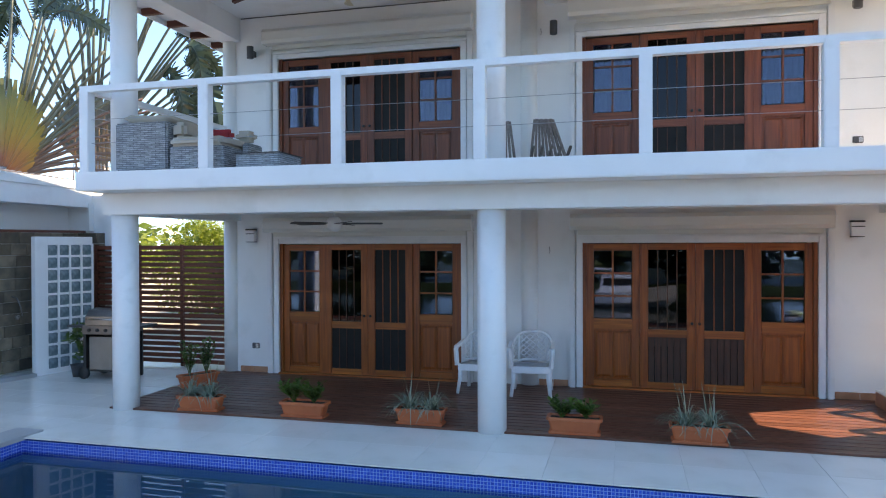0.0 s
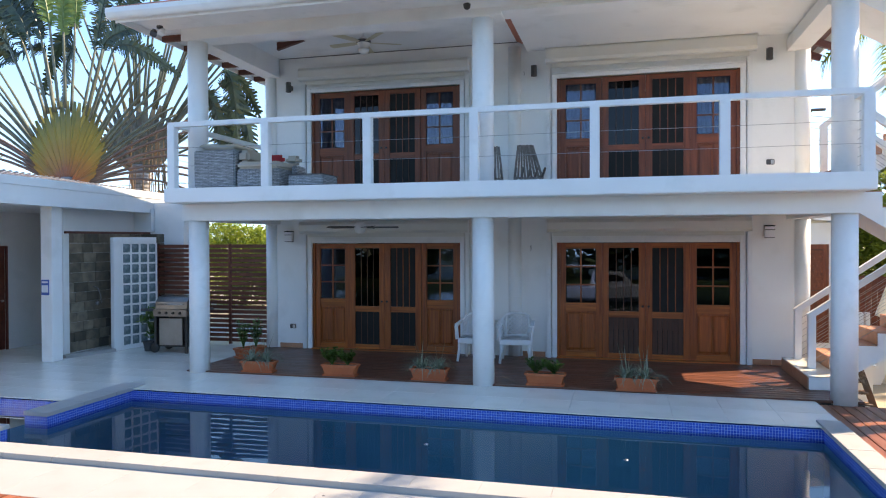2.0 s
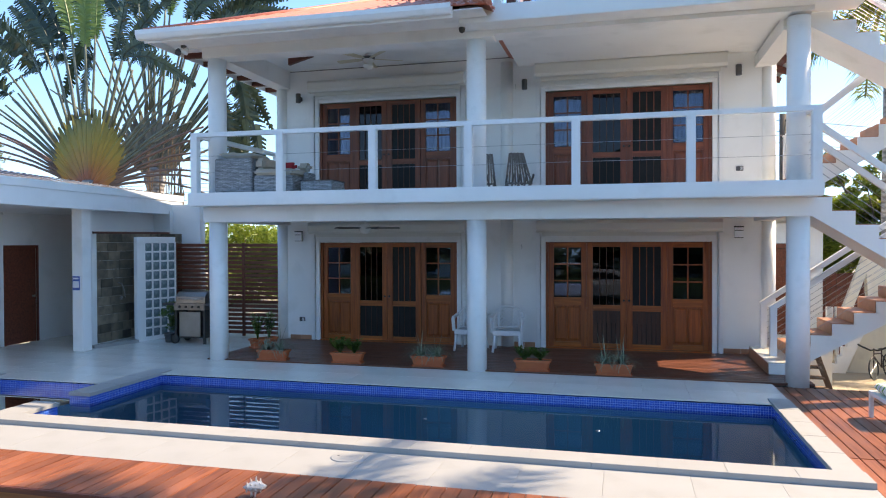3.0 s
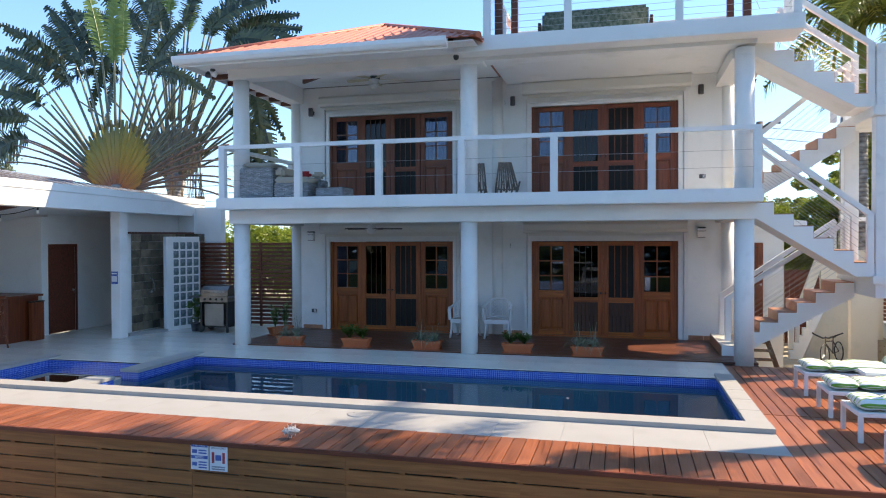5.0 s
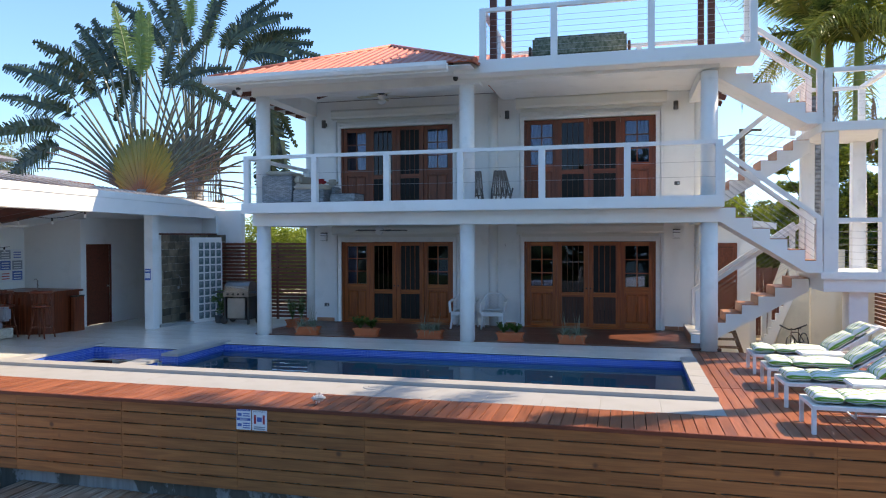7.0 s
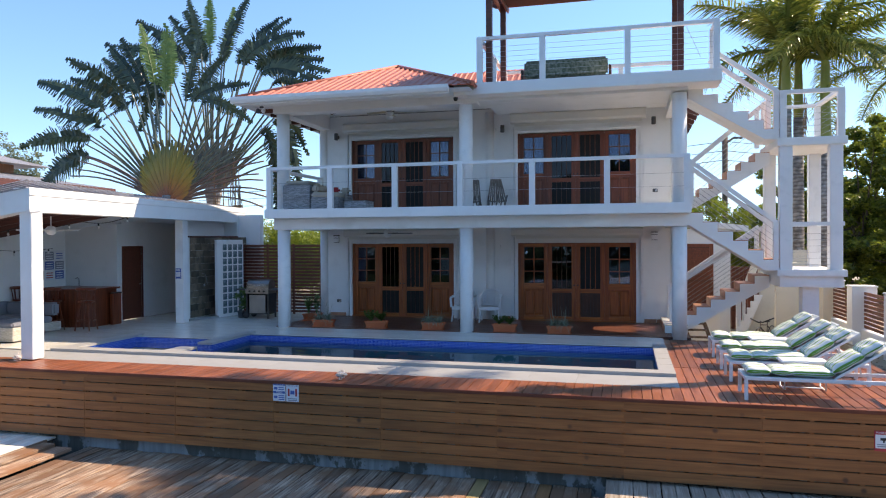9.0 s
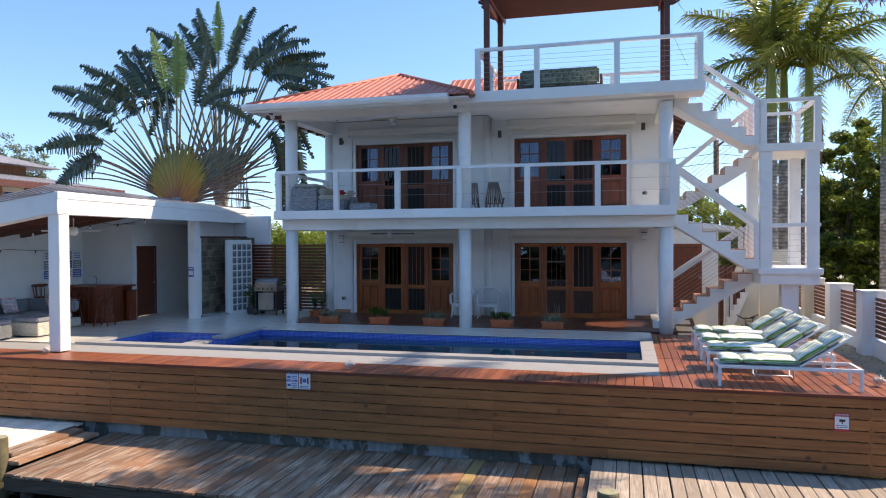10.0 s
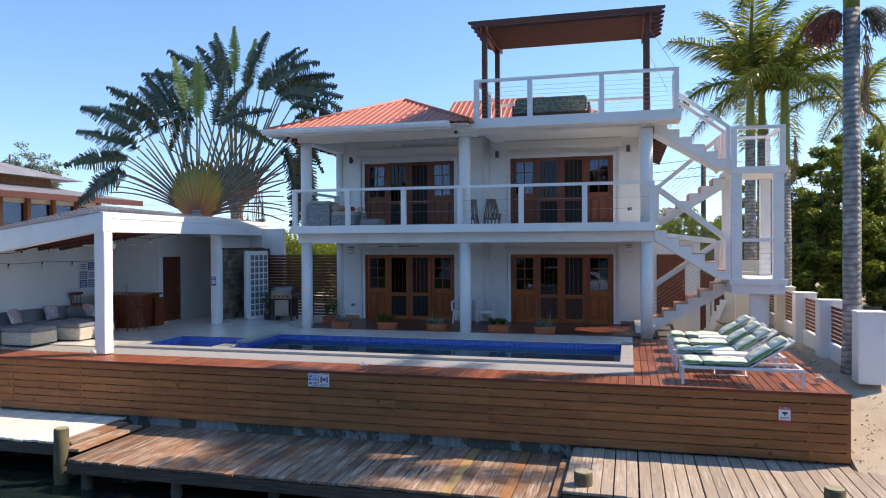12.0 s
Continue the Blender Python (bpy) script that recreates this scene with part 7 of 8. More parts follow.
for x, z in ((0.52, 2.05), (0.40, 5.30), (0.56, 5.30)):
    bm = bmesh.new()
    tube(bm, [(x, 0.0, z + 0.04), (x, -0.04, z + 0.03), (x + 0.01, -0.045, z - 0.02), (x, -0.02, z - 0.05)], 0.007, 6)
    solid("wall_hook", bm, M_STEEL, "small metal hook on the front wall", "hook", "hooks on the front wall")


# ---------------------------------------------------------------- balcony furniture
def wicker_mat(name, a, b):
    """Flat strands woven over and under: short blocks in staggered rows, no two quite alike."""
    m, nt, N, L, bs = nodes_of(name)
    co = N.new("ShaderNodeTexCoord")
    sep = N.new("ShaderNodeSeparateXYZ")
    L.new(co.outputs["Object"], sep.inputs[0])
    add = N.new("ShaderNodeMath")
    add.operation = 'ADD'
    L.new(sep.outputs[0], add.inputs[0])
    L.new(sep.outputs[1], add.inputs[1])
    cmb = N.new("ShaderNodeCombineXYZ")
    L.new(add.outputs[0], cmb.inputs[0])
    L.new(sep.outputs[2], cmb.inputs[1])
    bk = N.new("ShaderNodeTexBrick")
    bk.inputs["Scale"].default_value = 1.0
    bk.inputs["Brick Width"].default_value = 0.105
    bk.inputs["Row Height"].default_value = 0.024
    bk.inputs["Mortar Size"].default_value = 0.0038
    bk.inputs["Mortar Smooth"].default_value = 0.6
    bk.inputs["Color1"].default_value = (*b, 1)
    bk.inputs["Color2"].default_value = tuple(0.45 * p + 0.55 * q for p, q in zip(a, b)) + (1,)
    bk.inputs["Mortar"].default_value = tuple(0.75 * p for p in a) + (1,)
    L.new(cmb.outputs[0], bk.inputs["Vector"])
    n = N.new("ShaderNodeTexNoise")
    n.inputs["Scale"].default_value, n.inputs["Detail"].default_value = 1.0, 5
    st = N.new("ShaderNodeMapping")
    st.inputs["Scale"].default_value = (11, 11, 60)
    L.new(co.outputs["Object"], st.inputs[0])
    L.new(st.outputs[0], n.inputs["Vector"])
    mx = N.new("ShaderNodeMixRGB")
    mx.blend_type, mx.inputs[0].default_value = 'OVERLAY', 0.9
    L.new(bk.outputs[0], mx.inputs[1])
    L.new(n.outputs[0], mx.inputs[2])
    L.new(mx.outputs[0], bs.inputs["Base Color"])
    bs.inputs["Roughness"].default_value = 0.6
    bp = N.new("ShaderNodeBump")
    bp.inputs["Strength"].default_value, bp.inputs["Distance"].default_value = 0.8, 0.01
    bp.invert = True
    L.new(bk.outputs["Fac"], bp.inputs["Height"])
    L.new(bp.outputs[0], bs.inputs["Normal"])
    return m


M_WICKER = wicker_mat("grey_wicker", (0.12, 0.13, 0.14), (0.38, 0.39, 0.40))
M_WICKER2 = wicker_mat("cream_wicker", (0.60, 0.55, 0.455), (0.66, 0.61, 0.51))
M_BEIGE = paint("beige_cloth", (0.50, 0.44, 0.36), (0.44, 0.385, 0.315), 0.9, 4, 120, 0.15)
M_RED = paint("red_cloth", (0.42, 0.025, 0.03), (0.34, 0.018, 0.022), 0.85, 5, 120, 0.15)
M_GREYCLOTH = paint("grey_cloth", (0.25, 0.26, 0.285), (0.21, 0.22, 0.245), 0.9, 3, 120, 0.15)

t = thing("wicker_armchair", "grey wicker sofa end with a beige cushion on the balcony", "sofa", "wicker seating on the balcony")
part("body", box(-4.57, -3.83, -3.05, -2.25, SLAB2 + 0.02, 3.66, 0.02), M_WICKER, t)
part("cushion", cushion(-0.30, 0.34, 0.66, 0.13, pose(-4.20, -2.62, 3.655)), M_BEIGE, t, "flat beige cushion")
part("cushion", cushion(-0.14, 0.14, 0.60, 0.10, pose(-4.42, -2.62, 3.70)), M_BEIGE, t, "flat beige cushion")
part("foot", box(-4.53, -3.85, -3.03, -2.27, SLAB2, SLAB2 + 0.02), M_BLACK, t)
t = thing("wicker_sofa", "grey wicker sofa with beige and red cushions on the balcony", "sofa", "wicker seating on the balcony")
part("body", box(-3.80, -3.06, -3.05, -2.25, SLAB2 + 0.02, 3.34, 0.02), M_WICKER, t)
part("armrest", box(-3.05, -2.97, -2.62, -2.25, SLAB2 + 0.02, 3.42, 0.015), M_WICKER, t)
part("seat_cushion", box(-3.79, -3.07, -3.06, -2.27, 3.341, 3.455, 0.035), M_BEIGE, t, "beige seat cushion")
part("back_cushion", box(-3.82, -3.62, -2.98, -2.30, 3.456, 3.66, 0.05), M_BEIGE, t, "beige back cushion")
part("back_cushion", box(-3.24, -3.00, -2.50, -2.28, 3.456, 3.60, 0.05), M_BEIGE, t, "beige back cushion")
part("pillow", box(-3.56, -3.22, -2.60, -2.46, 3.456, 3.61, 0.05), M_RED, t, "bright red pillow")
part("foot", box(-3.78, -3.08, -3.03, -2.27, SLAB2, SLAB2 + 0.02), M_BLACK, t)
t = thing("wicker_table", "low grey wicker table on the balcony", "table", "wicker seating on the balcony")
part("body", box(-2.92, -2.34, -3.00, -2.40, SLAB2 + 0.02, 3.23, 0.015), M_WICKER, t)
part("tabletop", box(-2.93, -2.33, -3.01, -2.39, 3.231, 3.242, 0.004), M_DKGREY, t, "dark glass top")
part("foot", box(-2.90, -2.36, -2.98, -2.42, SLAB2, SLAB2 + 0.02), M_BLACK, t)


def stick_chair(at, label):
    """A folding chair of fanned wooden sticks strung on cord."""
    t = thing("stick_chair", label, "chair", "stick chairs on the balcony", at=at)
    m = timber("grey_stick_wood", (0.13, 0.11, 0.10), (0.25, 0.22, 0.20), 'z', 0.8, 8, 0.2, 0.2) if "grey_stick_wood" not in bpy.data.materials else bpy.data.materials["grey_stick_wood"]
    for k in range(9):
        u = k / 8 * 2 - 1
        part("back_stick", beam((u * 0.235, -0.05, 0.16 + 0.05 * abs(u)), (u * 0.125, 0.42, 0.815 + 0.008 * (k % 2)), 0.034, 0.024), m, t)
        if k % 2 == 0:
            part("seat_stick", beam((u * 0.24, -0.36, 0.36 - 0.02 * abs(u)), (u * 0.22, 0.34, 0.06), 0.034, 0.024), m, t)
    for x in (-0.21, 0.21):
        part("leg", beam((x, -0.30, 0.0), (x, 0.02, 0.24), 0.03, 0.04), m, t)
        part("rear_leg", beam((x, 0.36, 0.0), (x, 0.02, 0.20), 0.03, 0.04), m, t)
    part("front_bar", beam((-0.25, -0.1, 0.2), (0.25, -0.1, 0.2), 0.03, 0.03), m, t)
    return t


S0 = stick_chair(pose(0.62, -1.15, SLAB2, 0, 0, 14), "weathered grey folding chair of fanned wooden sticks")
copy_thing(S0, pose(-0.06, -1.12, SLAB2, 0, 0, 4))

# sofa on the roof terrace, seen from behind
M_FLORAL = paint("floral_cloth", (0.06, 0.09, 0.055), (0.24, 0.25, 0.19), 0.9, 16, 60, 0.1, stain=(0.10, 0.13, 0.08))
t = thing("patterned_sofa", "dark wooden sofa with a leaf-patterned cushion on the roof terrace", "sofa")
part("frame", box(1.42, 3.52, -1.95, -1.20, 5.901, 6.22, 0.015), M_DARKPLANK, t)
bm = bmesh.new()
bx(bm, 1.46, 3.48, -1.96, -1.80, 6.221, 6.66, 0.05)
part("back_cushion", bm, M_FLORAL, t, "leaf-patterned back cushion")
for x in (1.38, 3.50):
    part("arm", box(x, x + 0.06, -1.98, -1.2, 5.901, 6.45, 0.01), M_DARKPLANK, t)


# ---------------------------------------------------------------- barbecue
M_GRILLDOOR = paint("brushed_steel", (0.30, 0.30, 0.29), (0.24, 0.24, 0.235), 0.42, 3, 20, 0.0, metal=1.0)
M_GRILL = paint("smoked_steel", (0.26, 0.25, 0.24), (0.18, 0.175, 0.17), 0.32, 3, 60, 0.02, metal=1.0)
t = thing("gas_grill", "stainless steel gas grill on a black wheeled cart", "grill", at=pose(-6.42, -0.85, 0, 0, 0, 3))
bm = bmesh.new()
for x in (-0.33, 0.33):
    for y in (-0.24, 0.24):
        part("leg", box(x - 0.025, x + 0.025, y - 0.025, y + 0.025, 0.06 if x < 0 else 0.0, 0.84, 0.004), M_BLACK, t)
bx(bm, -0.33, 0.33, -0.22, 0.22, 0.12, 0.15)
part("bottom_shelf", bm, M_BLACK, t)
for x in (-0.345, 0.325):
    part("side_panel", box(x, x + 0.02, -0.20, 0.20, 0.152, 0.72, 0.003), M_BLACK, t)
part("back_panel", box(-0.305, 0.305, 0.20, 0.215, 0.152, 0.72, 0.003), M_BLACK, t)
part("cabinet_door", box(-0.25, 0.25, -0.262, -0.235, 0.16, 0.68, 0.008), M_GRILLDOOR, t, "brushed steel door")
part("control_panel", box(-0.36, 0.36, -0.29, 0.24, 0.72, 0.86, 0.012), M_GRILL, t)
for k in range(4):
    part("knob", turned([(0.028, 0), (0.028, 0.015), (0.02, 0.035)], 0, 0, 14), M_BLACK, t).matrix_basis = pose(-0.22 + 0.147 * k, -0.29, 0.79, 90, 0, 0)
bm = bmesh.new()
prism(bm, [(-0.24, 0.865), (-0.23, 1.0), (-0.14, 1.09), (0.02, 1.12), (0.16, 1.09), (0.22, 0.98), (0.22, 0.865)], 'x', -0.34, 0.34)
part("lid", bm, M_GRILL, t, "closed curved steel lid")
bm = bmesh.new()
tube(bm, [(-0.26, -0.23, 0.96), (-0.26, -0.28, 0.96), (0.26, -0.28, 0.96), (0.26, -0.23, 0.96)], 0.012, 8)
part("lid_handle", bm, M_STEEL, t)
for x0, x1 in ((-0.66, -0.37), (0.37, 0.66)):
    part("side_shelf", box(x0, x1, -0.26, 0.22, 0.82, 0.86, 0.008), M_DKGREY, t)
for y in (-0.24, 0.24):
    bm = bmesh.new()
    lathe(bm, [(0.02, -0.03), (0.085, -0.03), (0.095, -0.02), (0.095, 0.02), (0.085, 0.03), (0.02, 0.03)], 0, 0, 20)
    bm.transform(pose(-0.36, y, 0.095, 90, 0, 0))
    part("wheel", bm, M_BLACK, t)
bs_ = thing("potted_fern", "leafy green plant beside the grill", "plant", at=pose(-7.02, -0.95, 0))
part("pot", turned([(0.08, 0), (0.11, 0.18), (0.12, 0.20), (0.10, 0.20), (0.10, 0.16)], 0, 0, 18), M_DKGREY, bs_, "dark pot")
rng = random.Random(5)
v, f = leaf_cloud([(Vector((rng.uniform(-0.12, 0.12), rng.uniform(-0.1, 0.1), 0.35 + 0.09 * k)), Vector((0.13, 0.13, 0.1))) for k in range(6)], 0.045, rng, 60)
me = bpy.data.meshes.new("foliage")
me.from_pydata([tuple(p) for p in v], [], f)
me.materials.append(M_SHRUB)
new("foliage", me).parent = bs_

# ---------------------------------------------------------------- curtains behind the balcony doors
def curtain(x0, x1, z0, z1, label):
    bm = bmesh.new()
    n = 36
    rows = []
    for z in (z0, z1):
        rows.append([bm.verts.new((x0 + (x1 - x0) * k / n, 0.26 + 0.025 * math.sin(k * 1.45), z)) for k in range(n + 1)])
    for k in range(n):
        bm.faces.new((rows[0][k], rows[0][k + 1], rows[1][k + 1], rows[1][k])).smooth = True
    bmesh.ops.solidify(bm, geom=bm.faces[:], thickness=0.006)
    solid("curtain", bm, M_CURTAIN, label, "curtain", "curtains behind the balcony doors")


for a, b in DOORS:
    curtain(a + 0.14, a + 0.86, SLAB2 + 0.02, 5.17, "hanging blue curtain behind the door glass, deepened for the reflected sky")
    curtain(b - 0.86, b - 0.14, SLAB2 + 0.02, 5.17, "hanging blue curtain behind the door glass, deepened for the reflected sky")

# ---------------------------------------------------------------- pool house furniture
def patterned():
    m, nt, N, L, bs = nodes_of("patterned_pillow")
    co = N.new("ShaderNodeTexCoord")
    w = N.new("ShaderNodeTexWave")
    w.inputs["Scale"].default_value, w.inputs["Distortion"].default_value, w.inputs["Detail Scale"].default_value = 8, 14, 2.0
    n = N.new("ShaderNodeTexNoise")
    n.inputs["Scale"].default_value = 6
    for k in (w, n):
        L.new(co.outputs["Object"], k.inputs["Vector"])
    c = N.new("ShaderNodeMixRGB")
    c.inputs[1].default_value, c.inputs[2].default_value = (0.06, 0.10, 0.24, 1), (0.45, 0.05, 0.06, 1)
    r0 = N.new("ShaderNodeValToRGB")
    r0.color_ramp.elements[0].position, r0.color_ramp.elements[1].position = 0.48, 0.52
    L.new(n.outputs[0], r0.inputs[0])
    L.new(r0.outputs[0], c.inputs[0])
    r = N.new("ShaderNodeValToRGB")
    r.color_ramp.elements[0].position, r.color_ramp.elements[1].position = 0.35, 0.45
    L.new(w.outputs[0], r.inputs[0])
    mx = N.new("ShaderNodeMixRGB")
    L.new(r.outputs[0], mx.inputs[0])
    L.new(c.outputs[0], mx.inputs[1])
    mx.inputs[2].default_value = (0.74, 0.74, 0.72, 1)
    L.new(mx.outputs[0], bs.inputs["Base Color"])
    bs.inputs["Roughness"].default_value = 0.9
    return m


M_PATTERN = patterned()
t = thing("corner_sofa", "grey cushioned corner sofa with patterned pillows in the pool house", "sofa")
part("base", box(-11.72, -10.85, -9.6, -4.6, 0.03, 0.24, 0.015), M_WICKER2, t, "cream wicker base")
part("base", box(-10.85, -9.95, -5.45, -4.6, 0.03, 0.24, 0.015), M_WICKER2, t, "cream wicker base")
for k in range(5):
    y0 = -9.6 + k * 1.0
    part("seat_cushion", box(-11.45, -10.83, y0 + 0.01, y0 + 0.99, 0.242, 0.40, 0.035), M_GREYCLOTH, t)
    part("back_cushion", box(-11.70, -11.47, y0 + 0.01, y0 + 0.99, 0.242, 0.72, 0.05), M_GREYCLOTH, t)
part("seat_cushion", box(-10.82, -9.96, -5.45, -4.86, 0.242, 0.40, 0.035), M_GREYCLOTH, t)
part("back_cushion", box(-11.45, -9.96, -4.84, -4.62, 0.402, 0.72, 0.05), M_GREYCLOTH, t)
for x, y, rz in ((-11.25, -6.9, 12), (-11.2, -5.7, -8), (-10.5, -5.05, 80), (-11.25, -8.2, 5)):
    bm = bmesh.new()
    pad(bm, -0.21, 0.21, 0.42, 0.13, Matrix())
    bm.transform(pose(x, y, 0.60, 0, 0, rz) @ pose(0, 0, 0, 0, 68, 0))
    part("pillow", bm, M_PATTERN, t, "white pillow with red and blue swirls")
for x0, x1, y0, y1 in ((-10.62, -9.72, -7.85, -7.0), (-10.05, -9.25, -6.75, -5.95)):
    t = thing("ottoman", "cream wicker ottoman with a grey seat cushion", "ottoman", "ottomans of the pool house")
    part("base", box(x0, x1, y0, y1, 0.03, 0.34, 0.015), M_WICKER2, t)
    part("cushion", box(x0 + 0.005, x1 - 0.005, y0 + 0.005, y1 - 0.005, 0.341, 0.45, 0.03), M_GREYCLOTH, t, "grey seat cushion")
    part("foot", box(x0 + 0.05, x1 - 0.05, y0 + 0.05, y1 - 0.05, 0.0, 0.03), M_BLACK, t)

bar_t = thing("bar_counter", "red-brown wooden bar counter with a curved front", "bar")
cx0, cx1, yf, yb = -11.30, -9.66, -3.75, -2.95


def bar_outline(grow):
    pts = [(cx0 - grow, yb + grow)]
    for k in range(13):
        a = k / 12
        pts.append((cx0 - grow + (cx1 - cx0 + 2 * grow) * a, yf - grow - 0.32 * math.sin(math.pi * a) ** 0.7))
    pts.append((cx1 + grow, yb + grow))
    return pts


bm = bmesh.new()
prism(bm, bar_outline(0.0), 'z', 0.0, 0.96)
part("front", bm, M_BAR, bar_t, "curved wooden bar front")
bm = bmesh.new()
prism(bm, bar_outline(0.07), 'z', 0.961, 1.01)
part("worktop", bm, M_BAR, bar_t)
for k in range(1, 12):
    a = k / 12
    x, y = cx0 + (cx1 - cx0) * a, yf - 0.32 * math.sin(math.pi * a) ** 0.7
    part("batten", box(x - 0.012, x + 0.012, y - 0.015, y + 0.01, 0.06, 0.94, 0.003), M_BAR, bar_t)
part("side_cabinet", box(cx1 + 0.072, cx1 + 0.16, -3.30, -2.95, 0.0, 0.84, 0.008), M_BAR, bar_t)
part("side_top", box(cx1 + 0.072, cx1 + 0.175, -3.32, -2.95, 0.841, 0.87, 0.006), M_BLACK, bar_t, "dark counter top")
bm = bmesh.new()
tube(bm, [(-10.75, -3.1, 1.011), (-10.75, -3.1, 1.22), (-10.75, -3.16, 1.26), (-10.75, -3.22, 1.23)], 0.014, 8)
solid("tap", bm, M_STEEL, "curved steel tap on the bar counter", "tap")


def bar_stool(at, label):
    s = thing("bar_stool", label, "stool", "bar stools in the pool house", at=at)
    part("seat", turned([(0.15, 0.70), (0.19, 0.715), (0.19, 0.74), (0.16, 0.752)], 0, 0, 24), M_BAR, s)
    for a in (45, 135, 225, 315):
        c, q = math.cos(radians(a)), math.sin(radians(a))
        part("leg", rod([(0.27 * c, 0.27 * q, 0.0), (0.13 * c, 0.13 * q, 0.70)], 0.017, 8, 0.02), M_BAR, s)
    bm = bmesh.new()
    tube(bm, [(0.215 * math.cos(k * math.tau / 16), 0.215 * math.sin(k * math.tau / 16), 0.25) for k in range(17)], 0.011, 6)
    part("foot_ring", bm, M_BAR, s)
    bm = bmesh.new()
    tube(bm, [(0.21 * math.cos(radians(a)), 0.21 * math.sin(radians(a)), 1.05) for a in range(150, 392, 12)], 0.034, 8)
    part("back_rail", bm, M_BAR, s)
    for a in range(170, 380, 34):
        c, q = math.cos(radians(a)), math.sin(radians(a))
        part("spindle", rod([(0.17 * c, 0.17 * q, 0.745), (0.21 * c, 0.21 * q, 1.03)], 0.010, 6), M_BAR, s)
    return s


B0 = bar_stool(pose(-9.36, -4.42, 0, 0, 0, 10), "red-brown wooden bar stool with a round seat")
copy_thing(B0, pose(-10.27, -4.52, 0, 0, 0, -25))
copy_thing(B0, pose(-11.52, -4.30, 0, 0, 0, -60))

# poster on the pool house wall, its writing too small to read
M_PAPER = paint("white_board", (0.74, 0.76, 0.79), (0.70, 0.72, 0.75), 0.5, 3, 40, 0)
M_BLUEINK = paint("blue_print", (0.05, 0.12, 0.38), (0.06, 0.14, 0.42), 0.5, 3, 40, 0)
M_REDINK = paint("red_print", (0.50, 0.05, 0.06), (0.45, 0.04, 0.05), 0.5, 3, 40, 0)
M_GREYINK = paint("grey_print", (0.25, 0.28, 0.33), (0.22, 0.25, 0.30), 0.5, 3, 40, 0)
t = thing("poster", "white and blue notice poster on the pool house wall", "poster")
part("sheet", box(-11.75, -11.74, -4.02, -2.54, 1.16, 2.00), M_PAPER, t)
rng = random.Random(2)
for r in range(3):
    for c in range(4):
        y, z = -3.97 + c * 0.36, 1.20 + r * 0.27
        mat = M_BLUEINK if (r + c) % 3 == 0 else M_GREYINK if (r + c) % 3 == 1 else M_PAPER
        part("panel", box(-11.74, -11.738, y, y + 0.31, z, z + 0.23), mat, t)
        for k in range(3):
            part("text_bar", box(-11.738, -11.736, y + 0.04, y + 0.27, z + 0.03 + k * 0.065, z + 0.055 + k * 0.065), M_PAPER if mat != M_PAPER else (M_REDINK if r == 0 else M_BLUEINK), t)
sx = -7.86
t = thing("post_sign", "small blue notice on the pool house post", "sign")
part("plate", box(sx - 0.23, sx - 0.06, -2.532, -2.521, 1.22, 1.50, 0.002), M_BLUEINK, t)
part("text_bar", box(sx - 0.215, sx - 0.075, -2.536, -2.533, 1.27, 1.40), M_PAPER, t)
part("text_bar", box(sx - 0.21, sx - 0.08, -2.536, -2.533, 1.44, 1.47), M_PAPER, t)
t = thing("shower_set", "chrome shower handle on the slate wall", "shower")
bm = bmesh.new()
tube(bm, [(-8.28, -1.0, 1.28), (-8.18, -1.0, 1.26), (-8.15, -0.95, 1.10), (-8.17, -0.9, 0.95)], 0.012, 8)
part("hose", bm, M_STEEL, t)
part("valve", turned([(0.04, 0.0), (0.04, 0.03), (0.02, 0.05)], 0, 0, 16), M_STEEL, t).matrix_basis = pose(-8.29, -0.9, 0.93, 0, 90, 0)
t = thing("light_switch", "small dark switch on the pool house wall", "switch")
part("plate", box(-8.42, -8.34, -1.965, -1.951, 1.08, 1.17, 0.003), M_DKGREY, t)

# string of festoon bulbs
t = thing("festoon_lights", "drooping black cable with unlit bulbs under the pool house eave", "string lights")
pts = []
for k in range(61):
    s = k / 60
    pts.append(Vector((-11.4 + 3.85 * s, -7.6 + 2.6 * s, 2.36 + 0.50 * s - 0.11 * abs(math.sin(s * math.pi * 4)))))
part("cable", rod(pts, 0.007, 5), M_BLACK, t)
for k in range(3, 60, 8):
    p = pts[k]
    part("socket", turned([(0.018, p.z - 0.06), (0.018, p.z)], p.x, p.y, 8), M_BLACK, t)
    part("bulb", turned([(0.008, p.z - 0.135), (0.028, p.z - 0.11), (0.026, p.z - 0.085), (0.012, p.z - 0.06)], p.x, p.y, 10), M_LAMPGLASS, t)
t = thing("festoon_lights", "drooping black cable with unlit bulbs along the pool house wall", "string lights")
pts = [Vector((-11.70, -9.5 + 6.5 * k / 40, 2.06 - 0.05 * abs(math.sin(k / 40 * math.pi * 3)))) for k in range(41)]
part("cable", rod(pts, 0.006, 5), M_BLACK, t)
for k in range(4, 40, 7):
    p = pts[k]
    part("socket", turned([(0.018, p.z - 0.06), (0.018, p.z)], p.x, p.y, 8), M_BLACK, t)
    part("bulb", turned([(0.008, p.z - 0.135), (0.028, p.z - 0.11), (0.026, p.z - 0.085), (0.012, p.z - 0.06)], p.x, p.y, 10), M_LAMPGLASS, t)


